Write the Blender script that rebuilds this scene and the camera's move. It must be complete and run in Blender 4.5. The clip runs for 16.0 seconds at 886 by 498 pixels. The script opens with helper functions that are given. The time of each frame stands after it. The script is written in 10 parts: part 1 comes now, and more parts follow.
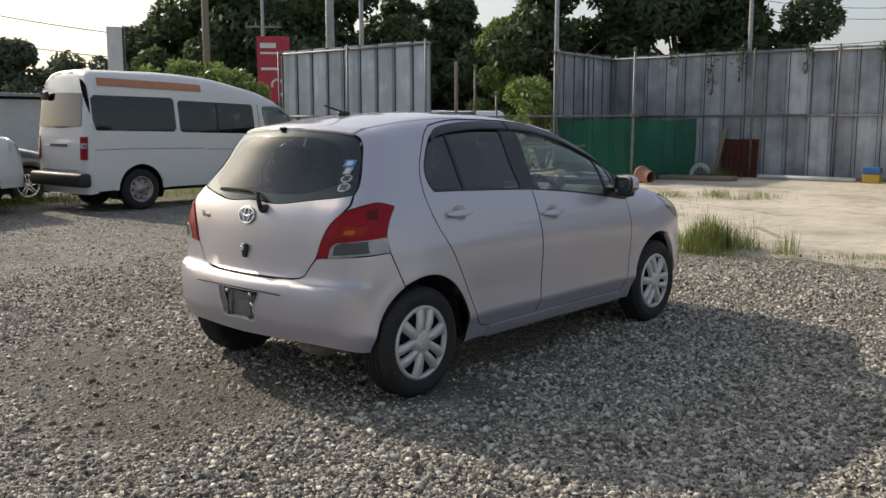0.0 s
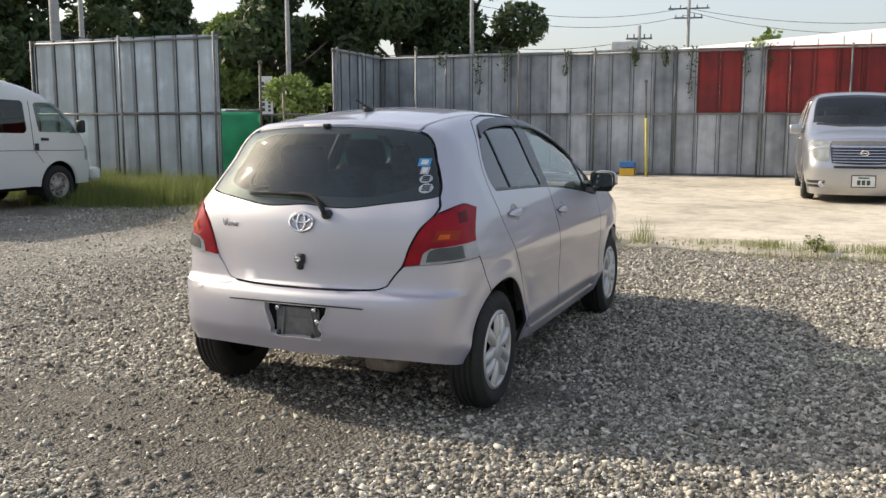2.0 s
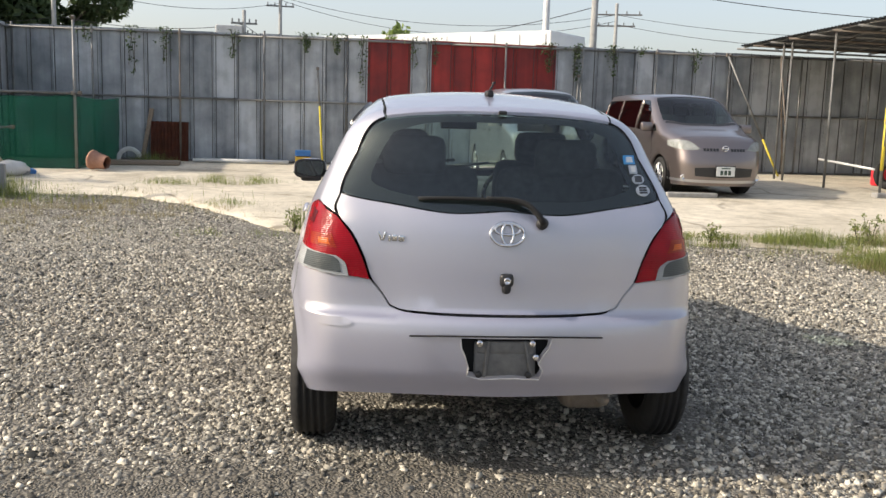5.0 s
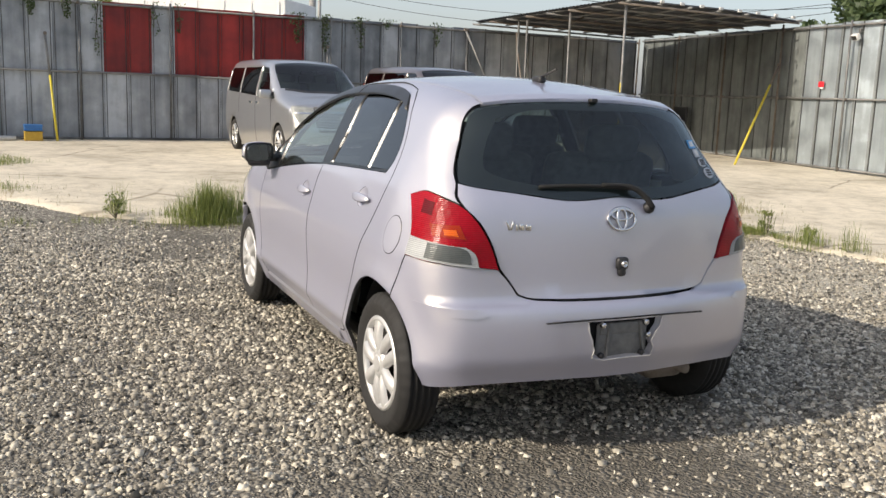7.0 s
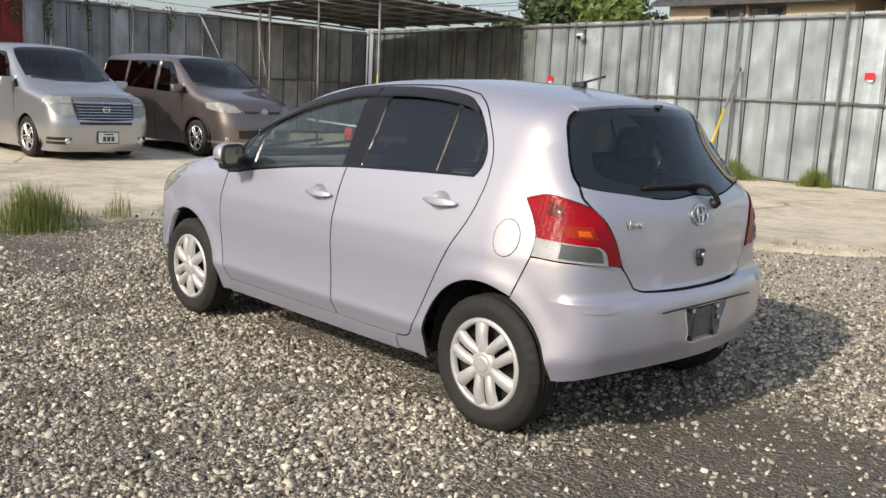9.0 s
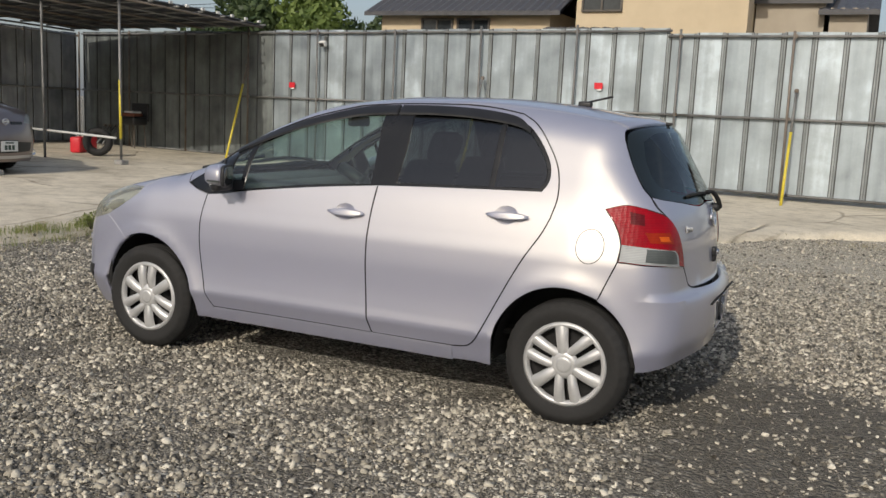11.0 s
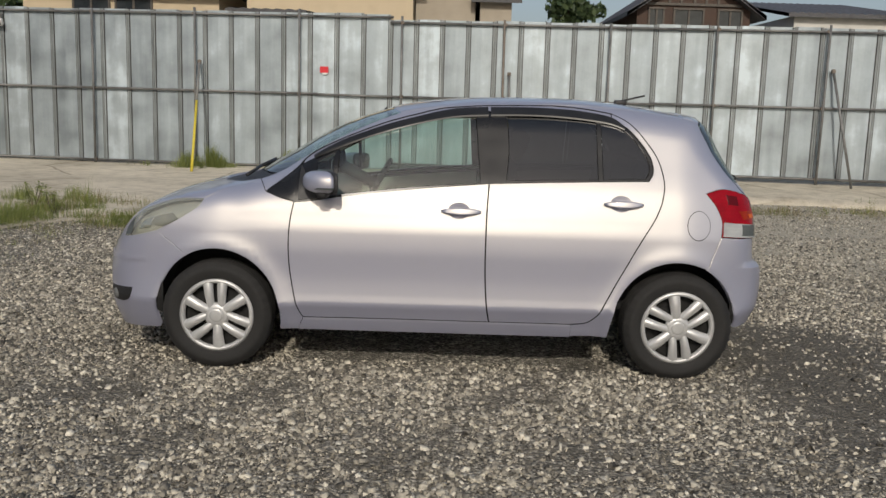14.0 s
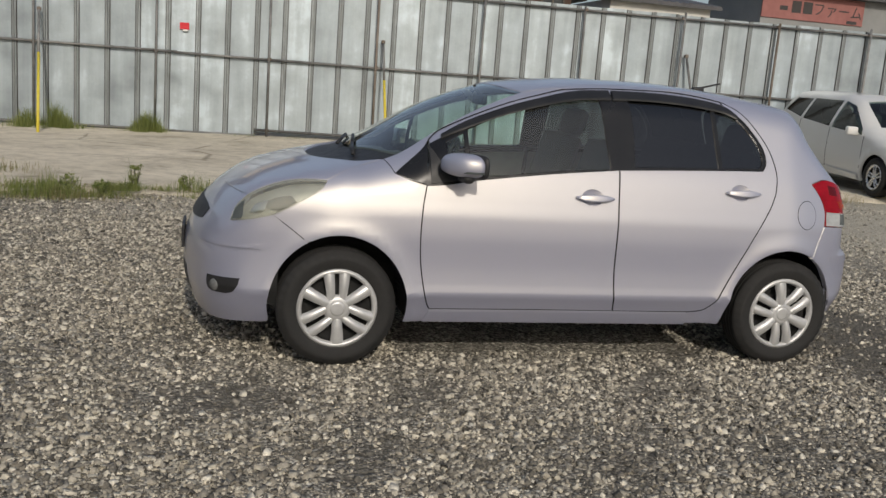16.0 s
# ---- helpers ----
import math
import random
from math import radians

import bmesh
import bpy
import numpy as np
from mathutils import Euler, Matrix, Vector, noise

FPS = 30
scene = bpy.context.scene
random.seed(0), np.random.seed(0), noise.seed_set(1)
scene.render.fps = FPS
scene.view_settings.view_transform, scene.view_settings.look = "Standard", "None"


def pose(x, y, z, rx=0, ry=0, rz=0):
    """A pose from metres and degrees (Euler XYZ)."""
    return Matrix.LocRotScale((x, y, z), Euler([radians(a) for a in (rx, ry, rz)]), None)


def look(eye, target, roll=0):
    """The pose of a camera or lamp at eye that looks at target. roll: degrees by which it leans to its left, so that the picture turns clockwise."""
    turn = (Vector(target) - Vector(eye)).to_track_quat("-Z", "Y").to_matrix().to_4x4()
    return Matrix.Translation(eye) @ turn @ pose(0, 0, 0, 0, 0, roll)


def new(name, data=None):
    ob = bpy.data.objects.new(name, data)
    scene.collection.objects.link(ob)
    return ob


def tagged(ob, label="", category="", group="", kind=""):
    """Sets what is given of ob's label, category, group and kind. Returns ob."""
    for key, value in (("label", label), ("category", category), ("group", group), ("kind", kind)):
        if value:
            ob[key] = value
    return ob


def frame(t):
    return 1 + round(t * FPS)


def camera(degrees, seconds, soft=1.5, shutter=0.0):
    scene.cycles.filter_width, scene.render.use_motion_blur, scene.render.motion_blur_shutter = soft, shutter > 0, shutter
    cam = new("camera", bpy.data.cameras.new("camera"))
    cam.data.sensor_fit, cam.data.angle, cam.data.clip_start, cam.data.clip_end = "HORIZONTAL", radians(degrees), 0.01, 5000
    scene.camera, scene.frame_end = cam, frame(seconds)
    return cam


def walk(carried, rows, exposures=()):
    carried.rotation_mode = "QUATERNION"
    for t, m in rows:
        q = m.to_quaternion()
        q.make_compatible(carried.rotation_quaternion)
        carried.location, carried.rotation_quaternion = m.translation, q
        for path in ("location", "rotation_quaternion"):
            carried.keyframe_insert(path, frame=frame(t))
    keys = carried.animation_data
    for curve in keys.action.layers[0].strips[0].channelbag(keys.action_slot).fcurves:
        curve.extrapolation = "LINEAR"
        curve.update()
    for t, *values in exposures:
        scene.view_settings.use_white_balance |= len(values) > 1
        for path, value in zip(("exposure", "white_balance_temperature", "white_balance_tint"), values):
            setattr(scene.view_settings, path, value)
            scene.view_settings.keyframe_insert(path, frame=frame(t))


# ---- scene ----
cam = camera(52.3, 16.0)
PATH = [
    (0, (-4.571, -3.938, 1.424), (-3.092, -2.621, 1.145), -0.1),
    (0.5, (-4.851, -3.542, 1.426), (-3.29, -2.332, 1.116), 0.7),
    (1, (-5.024, -3.111, 1.427), (-3.385, -2.004, 1.131), 0.9),
    (1.5, (-5.242, -2.698, 1.427), (-3.499, -1.755, 1.157), 0.3),
    (2, (-5.345, -2.273, 1.411), (-3.523, -1.498, 1.129), -0.1),
    (2.5, (-5.391, -1.791, 1.39), (-3.515, -1.178, 1.065), 1.0),
    (3, (-5.401, -1.331, 1.405), (-3.492, -0.843, 1.059), 1.1),
    (3.5, (-5.345, -0.894, 1.408), (-3.404, -0.546, 1.073), 1.3),
    (4, (-5.369, -0.484, 1.422), (-3.405, -0.301, 1.094), 1.3),
    (4.2, (-5.266, -0.285, 1.392), (-3.296, -0.166, 1.071), 1.2),
    (6.3, (-4.871, 1.621, 1.376), (-2.998, 0.991, 1.064), 2.3),
    (6.5, (-4.781, 1.753, 1.391), (-2.932, 1.063, 1.066), 2.0),
    (7, (-4.604, 2.087, 1.4), (-2.812, 1.268, 1.058), 2.1),
    (7.5, (-4.48, 2.509, 1.408), (-2.774, 1.52, 1.072), 3.0),
    (8, (-4.249, 2.875, 1.399), (-2.636, 1.742, 1.06), 2.7),
    (8.5, (-3.956, 3.172, 1.405), (-2.448, 1.903, 1.066), 1.9),
    (9, (-3.692, 3.536, 1.403), (-2.295, 2.146, 1.063), 2.8),
    (9.2, (-3.559, 3.65, 1.384), (-2.206, 2.218, 1.035), 3.2),
    (11.3, (-2.174, 4.835, 1.398), (-1.428, 3.005, 1.091), 2.8),
    (11.5, (-2.041, 4.932, 1.398), (-1.339, 3.086, 1.081), 3.0),
    (12, (-1.655, 5.118, 1.408), (-1.066, 3.232, 1.103), 2.7),
    (12.5, (-1.267, 5.337, 1.412), (-0.842, 3.407, 1.103), 2.3),
    (13, (-0.847, 5.425, 1.406), (-0.567, 3.474, 1.067), 1.3),
    (13.5, (-0.401, 5.454, 1.419), (-0.28, 3.485, 1.09), 1.4),
    (14, (0.057, 5.503, 1.432), (0.047, 3.529, 1.115), 1.7),
    (14.5, (0.495, 5.426, 1.437), (0.366, 3.451, 1.147), 1.1),
    (15, (0.984, 5.364, 1.424), (0.693, 3.408, 1.119), 2.3),
    (15.5, (1.406, 5.241, 1.404), (0.997, 3.318, 1.036), 3.5),
    (16, (1.83, 5.036, 1.409), (1.331, 3.134, 1.043), 4.4),
]
EXPOSURE = [(0, 0.34, 6750, 10), (1, 0.64, 6770, 10), (2.5, 0.80, 6800, 10), (4.2, 0.82, 6800, 10), (7, 0.64, 6750, 10), (8, 0.50, 6700, 10), (9, 0.39, 6650, 10), (11.5, -0.24, 6450, 9), (14.5, -0.40, 6450, 9), (16, -0.40, 6450, 9)]
walk(cam, [(t, look(eye, target, roll)) for t, eye, target, roll in PATH], EXPOSURE)


# ---- daylight ----
SUN_EL, SUN_AZ = radians(31.5), radians(90.0)     # azimuth counted from +x towards +y
world = bpy.data.worlds.new("daylight")
scene.world = world
world.use_nodes = True
wn = world.node_tree.nodes
sky = wn.new("ShaderNodeTexSky")
sky.sky_type, sky.sun_disc = "NISHITA", False
sky.sun_elevation, sky.sun_rotation = SUN_EL, radians(90) - SUN_AZ
sky.dust_density, sky.air_density, sky.ozone_density = 3.0, 1.0, 1.0
haze = wn.new("ShaderNodeMix")        # thin summer haze whitens the whole sky evenly
haze.data_type = "RGBA"
haze.inputs[0].default_value, haze.inputs[7].default_value = 0.27, (4.9, 5.15, 5.9, 1.0)
wn["Background"].inputs["Strength"].default_value = 0.118
world.node_tree.links.new(sky.outputs["Color"], haze.inputs[6])
world.node_tree.links.new(haze.outputs[2], wn["Background"].inputs["Color"])
sun_data = bpy.data.lights.new("sun", "SUN")
sun_data.energy, sun_data.angle, sun_data.color = 2.75, radians(0.6), (1.0, 0.91, 0.79)
sun = new("sun", sun_data)
sun.matrix_world = look((0, 0, 30), (-math.cos(SUN_EL) * math.cos(SUN_AZ), -math.cos(SUN_EL) * math.sin(SUN_AZ), 30 - math.sin(SUN_EL)))


# ---- materials ----
def material(name, rough=0.5, metal=0.0, spec=0.5):
    m = bpy.data.materials.new(name)
    m.use_nodes = True
    b = m.node_tree.nodes["Principled BSDF"]
    b.inputs["Roughness"].default_value = rough
    b.inputs["Metallic"].default_value = metal
    b.inputs["Specular IOR Level"].default_value = spec
    return m, m.node_tree.nodes, m.node_tree.links, b


def coords(n, l, scale=(1, 1, 1), kind="Object"):
    tc, mp = n.new("ShaderNodeTexCoord"), n.new("ShaderNodeMapping")
    mp.inputs["Scale"].default_value = scale
    l.new(tc.outputs[kind], mp.inputs["Vector"])
    return mp.outputs["Vector"]


def noise_node(n, l, vec, scale, detail=4.0, rough=0.55):
    t = n.new("ShaderNodeTexNoise")
    t.inputs["Scale"].default_value, t.inputs["Detail"].default_value, t.inputs["Roughness"].default_value = scale, detail, rough
    l.new(vec, t.inputs["Vector"])
    return t.outputs["Fac"]


def ramp(n, l, fac, stops, mode="LINEAR"):
    r = n.new("ShaderNodeValToRGB")
    r.color_ramp.interpolation = mode
    e = r.color_ramp.elements
    while len(e) < len(stops):
        e.new(0.5)
    for k, (p, c) in zip(e, stops):
        k.position, k.color = p, (*c, 1) if len(c) == 3 else c
    l.new(fac, r.inputs["Fac"])
    return r.outputs["Color"]


def blend(n, l, fac, a, b, mode="MIX"):
    x = n.new("ShaderNodeMix")
    x.data_type, x.blend_type = "RGBA", mode
    for v, s in ((fac, x.inputs[0]), (a, x.inputs[6]), (b, x.inputs[7])):
        if isinstance(v, (int, float)):
            s.default_value = v
        elif isinstance(v, tuple):
            s.default_value = (*v, 1)
        else:
            l.new(v, s)
    return x.outputs[2]


def arith(n, l, op, a, b):
    x = n.new("ShaderNodeMath")
    x.operation = op
    for v, s in ((a, x.inputs[0]), (b, x.inputs[1])):
        if isinstance(v, (int, float)):
            s.default_value = v
        else:
            l.new(v, s)
    return x.outputs[0]


def relief(n, l, b, height, strength, distance):
    x = n.new("ShaderNodeBump")
    x.inputs["Strength"].default_value, x.inputs["Distance"].default_value = strength, distance
    l.new(height, x.inputs["Height"])
    l.new(x.outputs["Normal"], b.inputs["Normal"])


def grey(v, tint=(1.0, 1.0, 1.0)):
    return tuple(v * c for c in tint)


def varied(name, dark, light, scale=6.0, rough=(0.4, 0.6), metal=0.0, bump=0.0, fine=60.0, stretch=(1, 1, 1), per_object=0.0):
    """A surface whose colour wanders between two tones at two scales, with its roughness."""
    m, n, l, b = material(name, metal=metal)
    v = coords(n, l, stretch)
    a, f = noise_node(n, l, v, scale), noise_node(n, l, v, fine, 3.0)
    s = arith(n, l, "ADD", arith(n, l, "MULTIPLY", a, 0.7), arith(n, l, "MULTIPLY", f, 0.3))
    if per_object:
        oi = n.new("ShaderNodeObjectInfo")
        s = arith(n, l, "ADD", s, arith(n, l, "MULTIPLY", arith(n, l, "SUBTRACT", oi.outputs["Random"], 0.5), per_object))
    l.new(ramp(n, l, s, [(0.32, dark), (0.68, light)]), b.inputs["Base Color"])
    l.new(ramp(n, l, a, [(0.3, (rough[0],) * 3), (0.7, (rough[1],) * 3)]), b.inputs["Roughness"])
    if bump:
        relief(n, l, b, f, 0.5, bump)
    return m


def gravel_material():
    m, n, l, b = material("gravel bed", 0.9, spec=0.25)
    v = coords(n, l)
    cells = []
    for sc in (46.0, 84.0):
        t = n.new("ShaderNodeTexVoronoi")
        t.inputs["Scale"].default_value, t.inputs["Randomness"].default_value = sc, 1.0
        l.new(v, t.inputs["Vector"])
        cells.append(t)
    pick = ramp(n, l, noise_node(n, l, v, 9.0, 2.0), [(0.45, (0, 0, 0)), (0.55, (1, 1, 1))])
    col = blend(n, l, pick, cells[0].outputs["Color"], cells[1].outputs["Color"])
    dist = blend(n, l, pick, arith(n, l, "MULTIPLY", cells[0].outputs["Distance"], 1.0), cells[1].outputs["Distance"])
    sep = n.new("ShaderNodeSeparateColor")
    l.new(col, sep.inputs["Color"])
    stone = ramp(n, l, sep.outputs[0], [(0.0, (0.14, 0.131, 0.112)), (0.45, (0.31, 0.290, 0.244)), (0.75, (0.53, 0.497, 0.421)), (1.0, (0.74, 0.70, 0.60))])
    # gaps between the stones are darkened: their shade is put into the colour
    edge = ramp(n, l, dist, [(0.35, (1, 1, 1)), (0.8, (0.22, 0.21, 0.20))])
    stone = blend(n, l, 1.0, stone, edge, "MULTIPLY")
    dirt = ramp(n, l, noise_node(n, l, v, 55.0, 5.0), [(0.3, (0.080, 0.073, 0.060)), (0.7, (0.165, 0.150, 0.124))])
    bare = n.new("ShaderNodeAttribute")
    bare.attribute_name = "bare"
    patch = ramp(n, l, arith(n, l, "ADD", bare.outputs["Fac"], arith(n, l, "SUBTRACT", arith(n, l, "MULTIPLY", noise_node(n, l, v, 14.0, 4.0), 0.8), 0.4)), [(0.30, (0, 0, 0)), (0.70, (1, 1, 1))])
    sandy = n.new("ShaderNodeAttribute")
    sandy.attribute_name = "sand"
    grain = ramp(n, l, noise_node(n, l, v, 40.0, 5.0, 0.7), [(0.3, (0.40, 0.368, 0.295)), (0.7, (0.72, 0.672, 0.555))])
    ground = blend(n, l, arith(n, l, "MULTIPLY", patch, 0.85), stone, dirt)
    l.new(blend(n, l, arith(n, l, "MULTIPLY", sandy.outputs["Fac"], 0.62), ground, grain), b.inputs["Base Color"])
    relief(n, l, b, arith(n, l, "SUBTRACT", 1.0, dist), 1.0, 0.018)
    return m


def stone_material():
    m, n, l, b = material("crushed stone", 0.85, spec=0.3)
    g = n.new("ShaderNodeNewGeometry")
    tone = ramp(n, l, g.outputs["Random Per Island"], [(0.0, (0.085, 0.080, 0.069)), (0.35, (0.24, 0.223, 0.188)), (0.65, (0.42, 0.390, 0.323)), (0.88, (0.60, 0.560, 0.465)), (1.0, (0.76, 0.72, 0.62))])
    spots = ramp(n, l, noise_node(n, l, coords(n, l), 120.0, 3.0), [(0.3, (0.75, 0.75, 0.75)), (0.7, (1.15, 1.13, 1.1))])
    l.new(blend(n, l, 1.0, tone, spots, "MULTIPLY"), b.inputs["Base Color"])
    return m


def concrete_material():
    m, n, l, b = material("worn concrete", 0.85, spec=0.3)
    turn = n.new("ShaderNodeMapping")
    turn.inputs["Rotation"].default_value = (0.35, 0.25, 0.7)
    l.new(coords(n, l), turn.inputs["Vector"])
    v = turn.outputs["Vector"]
    big, mid, fine = noise_node(n, l, v, 0.35, 6.0, 0.6), noise_node(n, l, v, 0.9, 9.0, 0.62), noise_node(n, l, v, 60.0, 4.0)
    base = ramp(n, l, big, [(0.3, (0.54, 0.492, 0.395)), (0.7, (0.73, 0.668, 0.550))])
    stain = ramp(n, l, mid, [(0.33, (0.66, 0.64, 0.61)), (0.47, (0.92, 0.91, 0.89)), (0.70, (1.06, 1.055, 1.04))])
    lumps = noise_node(n, l, v, 5.0, 6.0, 0.65)
    stain = blend(n, l, 1.0, stain, ramp(n, l, lumps, [(0.32, (0.76, 0.745, 0.72)), (0.50, (1.0, 1.0, 1.0)), (0.72, (1.10, 1.09, 1.06))]), "MULTIPLY")
    grit = ramp(n, l, fine, [(0.3, (0.82, 0.82, 0.82)), (0.7, (1.1, 1.1, 1.1))])
    c = blend(n, l, 1.0, blend(n, l, 1.0, base, stain, "MULTIPLY"), grit, "MULTIPLY")
    crack = n.new("ShaderNodeTexVoronoi")
    crack.feature = "DISTANCE_TO_EDGE"
    crack.inputs["Scale"].default_value = 0.33
    l.new(blend(n, l, 0.12, v, noise_node(n, l, v, 2.5, 4.0), "ADD"), crack.inputs["Vector"])
    line = ramp(n, l, crack.outputs["Distance"], [(0.003, (0.45, 0.43, 0.40)), (0.012, (1, 1, 1))])
    gaps = ramp(n, l, noise_node(n, l, v, 0.55, 3.0), [(0.46, (0, 0, 0)), (0.56, (0.85, 0.85, 0.85))])
    l.new(blend(n, l, gaps, c, line, "MULTIPLY"), b.inputs["Base Color"])
    relief(n, l, b, arith(n, l, "ADD", arith(n, l, "MULTIPLY", fine, 0.25), lumps), 0.6, 0.022)
    return m


def galvanised(name, dark, light, rough=(0.38, 0.62), metal=0.55, spread=0.16):
    m, n, l, b = material(name, metal=metal)
    oi = n.new("ShaderNodeObjectInfo")
    shift = n.new("ShaderNodeVectorMath")
    shift.operation = "MULTIPLY_ADD"
    l.new(coords(n, l), shift.inputs[0])
    shift.inputs[1].default_value = (1, 1, 1)
    comb = n.new("ShaderNodeCombineXYZ")
    l.new(arith(n, l, "MULTIPLY", oi.outputs["Random"], 57.0), comb.inputs[0])
    l.new(arith(n, l, "MULTIPLY", oi.outputs["Random"], 31.0), comb.inputs[2])
    l.new(comb.outputs[0], shift.inputs[2])
    v = shift.outputs[0]
    mp = n.new("ShaderNodeMapping")
    mp.inputs["Scale"].default_value = (9, 9, 0.8)
    l.new(v, mp.inputs["Vector"])
    streak, cloud, fine = noise_node(n, l, mp.outputs["Vector"], 0.7, 3.0, 0.5), noise_node(n, l, v, 1.7, 4.0, 0.55), noise_node(n, l, v, 30.0, 2.0)
    s = arith(n, l, "ADD", arith(n, l, "MULTIPLY", streak, 0.30), arith(n, l, "MULTIPLY", cloud, 0.64))
    s = arith(n, l, "ADD", s, arith(n, l, "MULTIPLY", fine, 0.06))
    s = arith(n, l, "ADD", s, arith(n, l, "MULTIPLY", arith(n, l, "SUBTRACT", oi.outputs["Random"], 0.5), spread))
    c = ramp(n, l, s, [(0.30, dark), (0.56, light), (0.66, tuple(min(0.85, 1.35 * c) for c in light))])
    l.new(c, b.inputs["Base Color"])
    l.new(ramp(n, l, cloud, [(0.3, (rough[0],) * 3), (0.7, (rough[1],) * 3)]), b.inputs["Roughness"])
    relief(n, l, b, noise_node(n, l, v, 1.6, 2.0), 0.25, 0.03)
    return m


def paint(name, base, flake=0.25, rough=0.32, coat=1.0, metal=0.4, pearl=None):
    """Car paint: flaked colour under a clear coat, a little dusty."""
    m, n, l, b = material(name, rough, metal)
    v = coords(n, l)
    dust = noise_node(n, l, v, 3.0, 5.0, 0.6)
    fl = noise_node(n, l, v, 900.0, 1.0)
    c = ramp(n, l, fl, [(0.3, grey(1 - 0.3 * flake)), (0.7, grey(1 + 0.3 * flake))])
    c = blend(n, l, 1.0, tuple(base), c, "MULTIPLY")
    c = blend(n, l, arith(n, l, "MULTIPLY", ramp(n, l, dust, [(0.45, (0, 0, 0)), (0.85, (1, 1, 1))]), 0.06), c, (0.42, 0.39, 0.34))
    l.new(c, b.inputs["Base Color"])
    l.new(ramp(n, l, dust, [(0.3, (rough * 0.97,) * 3), (0.8, (rough * 1.06,) * 3)]), b.inputs["Roughness"])
    b.inputs["Coat Weight"].default_value, b.inputs["Coat Roughness"].default_value = coat, 0.06
    if pearl:
        under = n.new("ShaderNodeBsdfPrincipled")
        under.inputs["Base Color"].default_value = (*pearl, 1.0)
        under.inputs["Roughness"].default_value, under.inputs["Coat Weight"].default_value = 0.5, coat
        under.inputs["Coat Roughness"].default_value = 0.06
        mix = n.new("ShaderNodeMixShader")
        mix.inputs["Fac"].default_value = 0.47
        l.new(b.outputs["BSDF"], mix.inputs[1]), l.new(under.outputs["BSDF"], mix.inputs[2])
        out = [k for k in n if k.type == "OUTPUT_MATERIAL"][0]
        l.new(mix.outputs["Shader"], out.inputs["Surface"])
    return m


def glass(name, tint, gloss=1.0, coating=(1.0, 1.0, 1.0), cloud=0.0):
    """A thin pane: tinted clear glass with a mirror-like sheen that grows at a slant."""
    m, n, l, b = material(name)
    n.remove(b)
    tr, gl, mx, lw = n.new("ShaderNodeBsdfTransparent"), n.new("ShaderNodeBsdfGlossy"), n.new("ShaderNodeMixShader"), n.new("ShaderNodeLayerWeight")
    tr.inputs["Color"].default_value = (*tint, 1)
    gl.inputs["Roughness"].default_value = 0.03
    gl.inputs["Color"].default_value = (gloss * coating[0], gloss * coating[1], gloss * coating[2], 1)
    lw.inputs["Blend"].default_value = 0.5
    sheen = arith(n, l, "ADD", 0.085, arith(n, l, "MULTIPLY", arith(n, l, "POWER", lw.outputs["Facing"], 4.5), 0.9))
    l.new(sheen, mx.inputs[0]), l.new(tr.outputs[0], mx.inputs[1]), l.new(gl.outputs[0], mx.inputs[2])
    last = mx
    if cloud:
        milk, last = n.new("ShaderNodeBsdfDiffuse"), n.new("ShaderNodeMixShader")
        v = coords(n, l)
        l.new(ramp(n, l, noise_node(n, l, v, 14.0, 4.0), [(0.3, (0.50, 0.50, 0.41)), (0.7, (0.70, 0.69, 0.58))]), milk.inputs["Color"])
        l.new(ramp(n, l, noise_node(n, l, v, 6.0, 4.0), [(0.35, (0.45 * cloud,) * 3), (0.65, (cloud,) * 3)]), last.inputs[0])
        l.new(mx.outputs[0], last.inputs[1]), l.new(milk.outputs[0], last.inputs[2])
    l.new(last.outputs[0], n["Material Output"].inputs["Surface"])
    return m


def leaf_material(name, dark, light):
    m, n, l, b = material(name, 0.55, spec=0.35)
    g = n.new("ShaderNodeNewGeometry")
    l.new(ramp(n, l, g.outputs["Random Per Island"], [(0.0, dark), (1.0, light)]), b.inputs["Base Color"])
    tl, mx = n.new("ShaderNodeBsdfTranslucent"), n.new("ShaderNodeMixShader")
    l.new(ramp(n, l, g.outputs["Random Per Island"], [(0.0, tuple(1.5 * c for c in dark)), (1.0, tuple(1.5 * c for c in light))]), tl.inputs["Color"])
    mx.inputs[0].default_value = 0.3
    l.new(b.outputs[0], mx.inputs[1]), l.new(tl.outputs[0], mx.inputs[2])
    l.new(mx.outputs[0], n["Material Output"].inputs["Surface"])
    return m


M_GRAVEL, M_STONE, M_CONCRETE = gravel_material(), stone_material(), concrete_material()
M_ZINC = galvanised("galvanised sheet", (0.25, 0.288, 0.310), (0.41, 0.466, 0.498), (0.36, 0.66), 0.60)
M_ZINC_DULL = galvanised("weathered galvanised sheet", (0.155, 0.172, 0.190), (0.35, 0.372, 0.392), (0.5, 0.7), 0.25, 0.26)
# stained sheets under the shed; the roof's shade is put into their colour too
M_ZINC_SHADED = galvanised("stained and shaded galvanised sheet", (0.040, 0.045, 0.044), (0.135, 0.150, 0.146), (0.68, 0.88), 0.05)
M_RED_SHEET = galvanised("red painted sheet", (0.13, 0.010, 0.010), (0.28, 0.026, 0.022), (0.5, 0.7), 0.0, 0.2)
M_PIPE = varied("steel pipe", (0.11, 0.11, 0.107), (0.27, 0.27, 0.262), 5.0, (0.45, 0.7), 0.4, per_object=0.2)
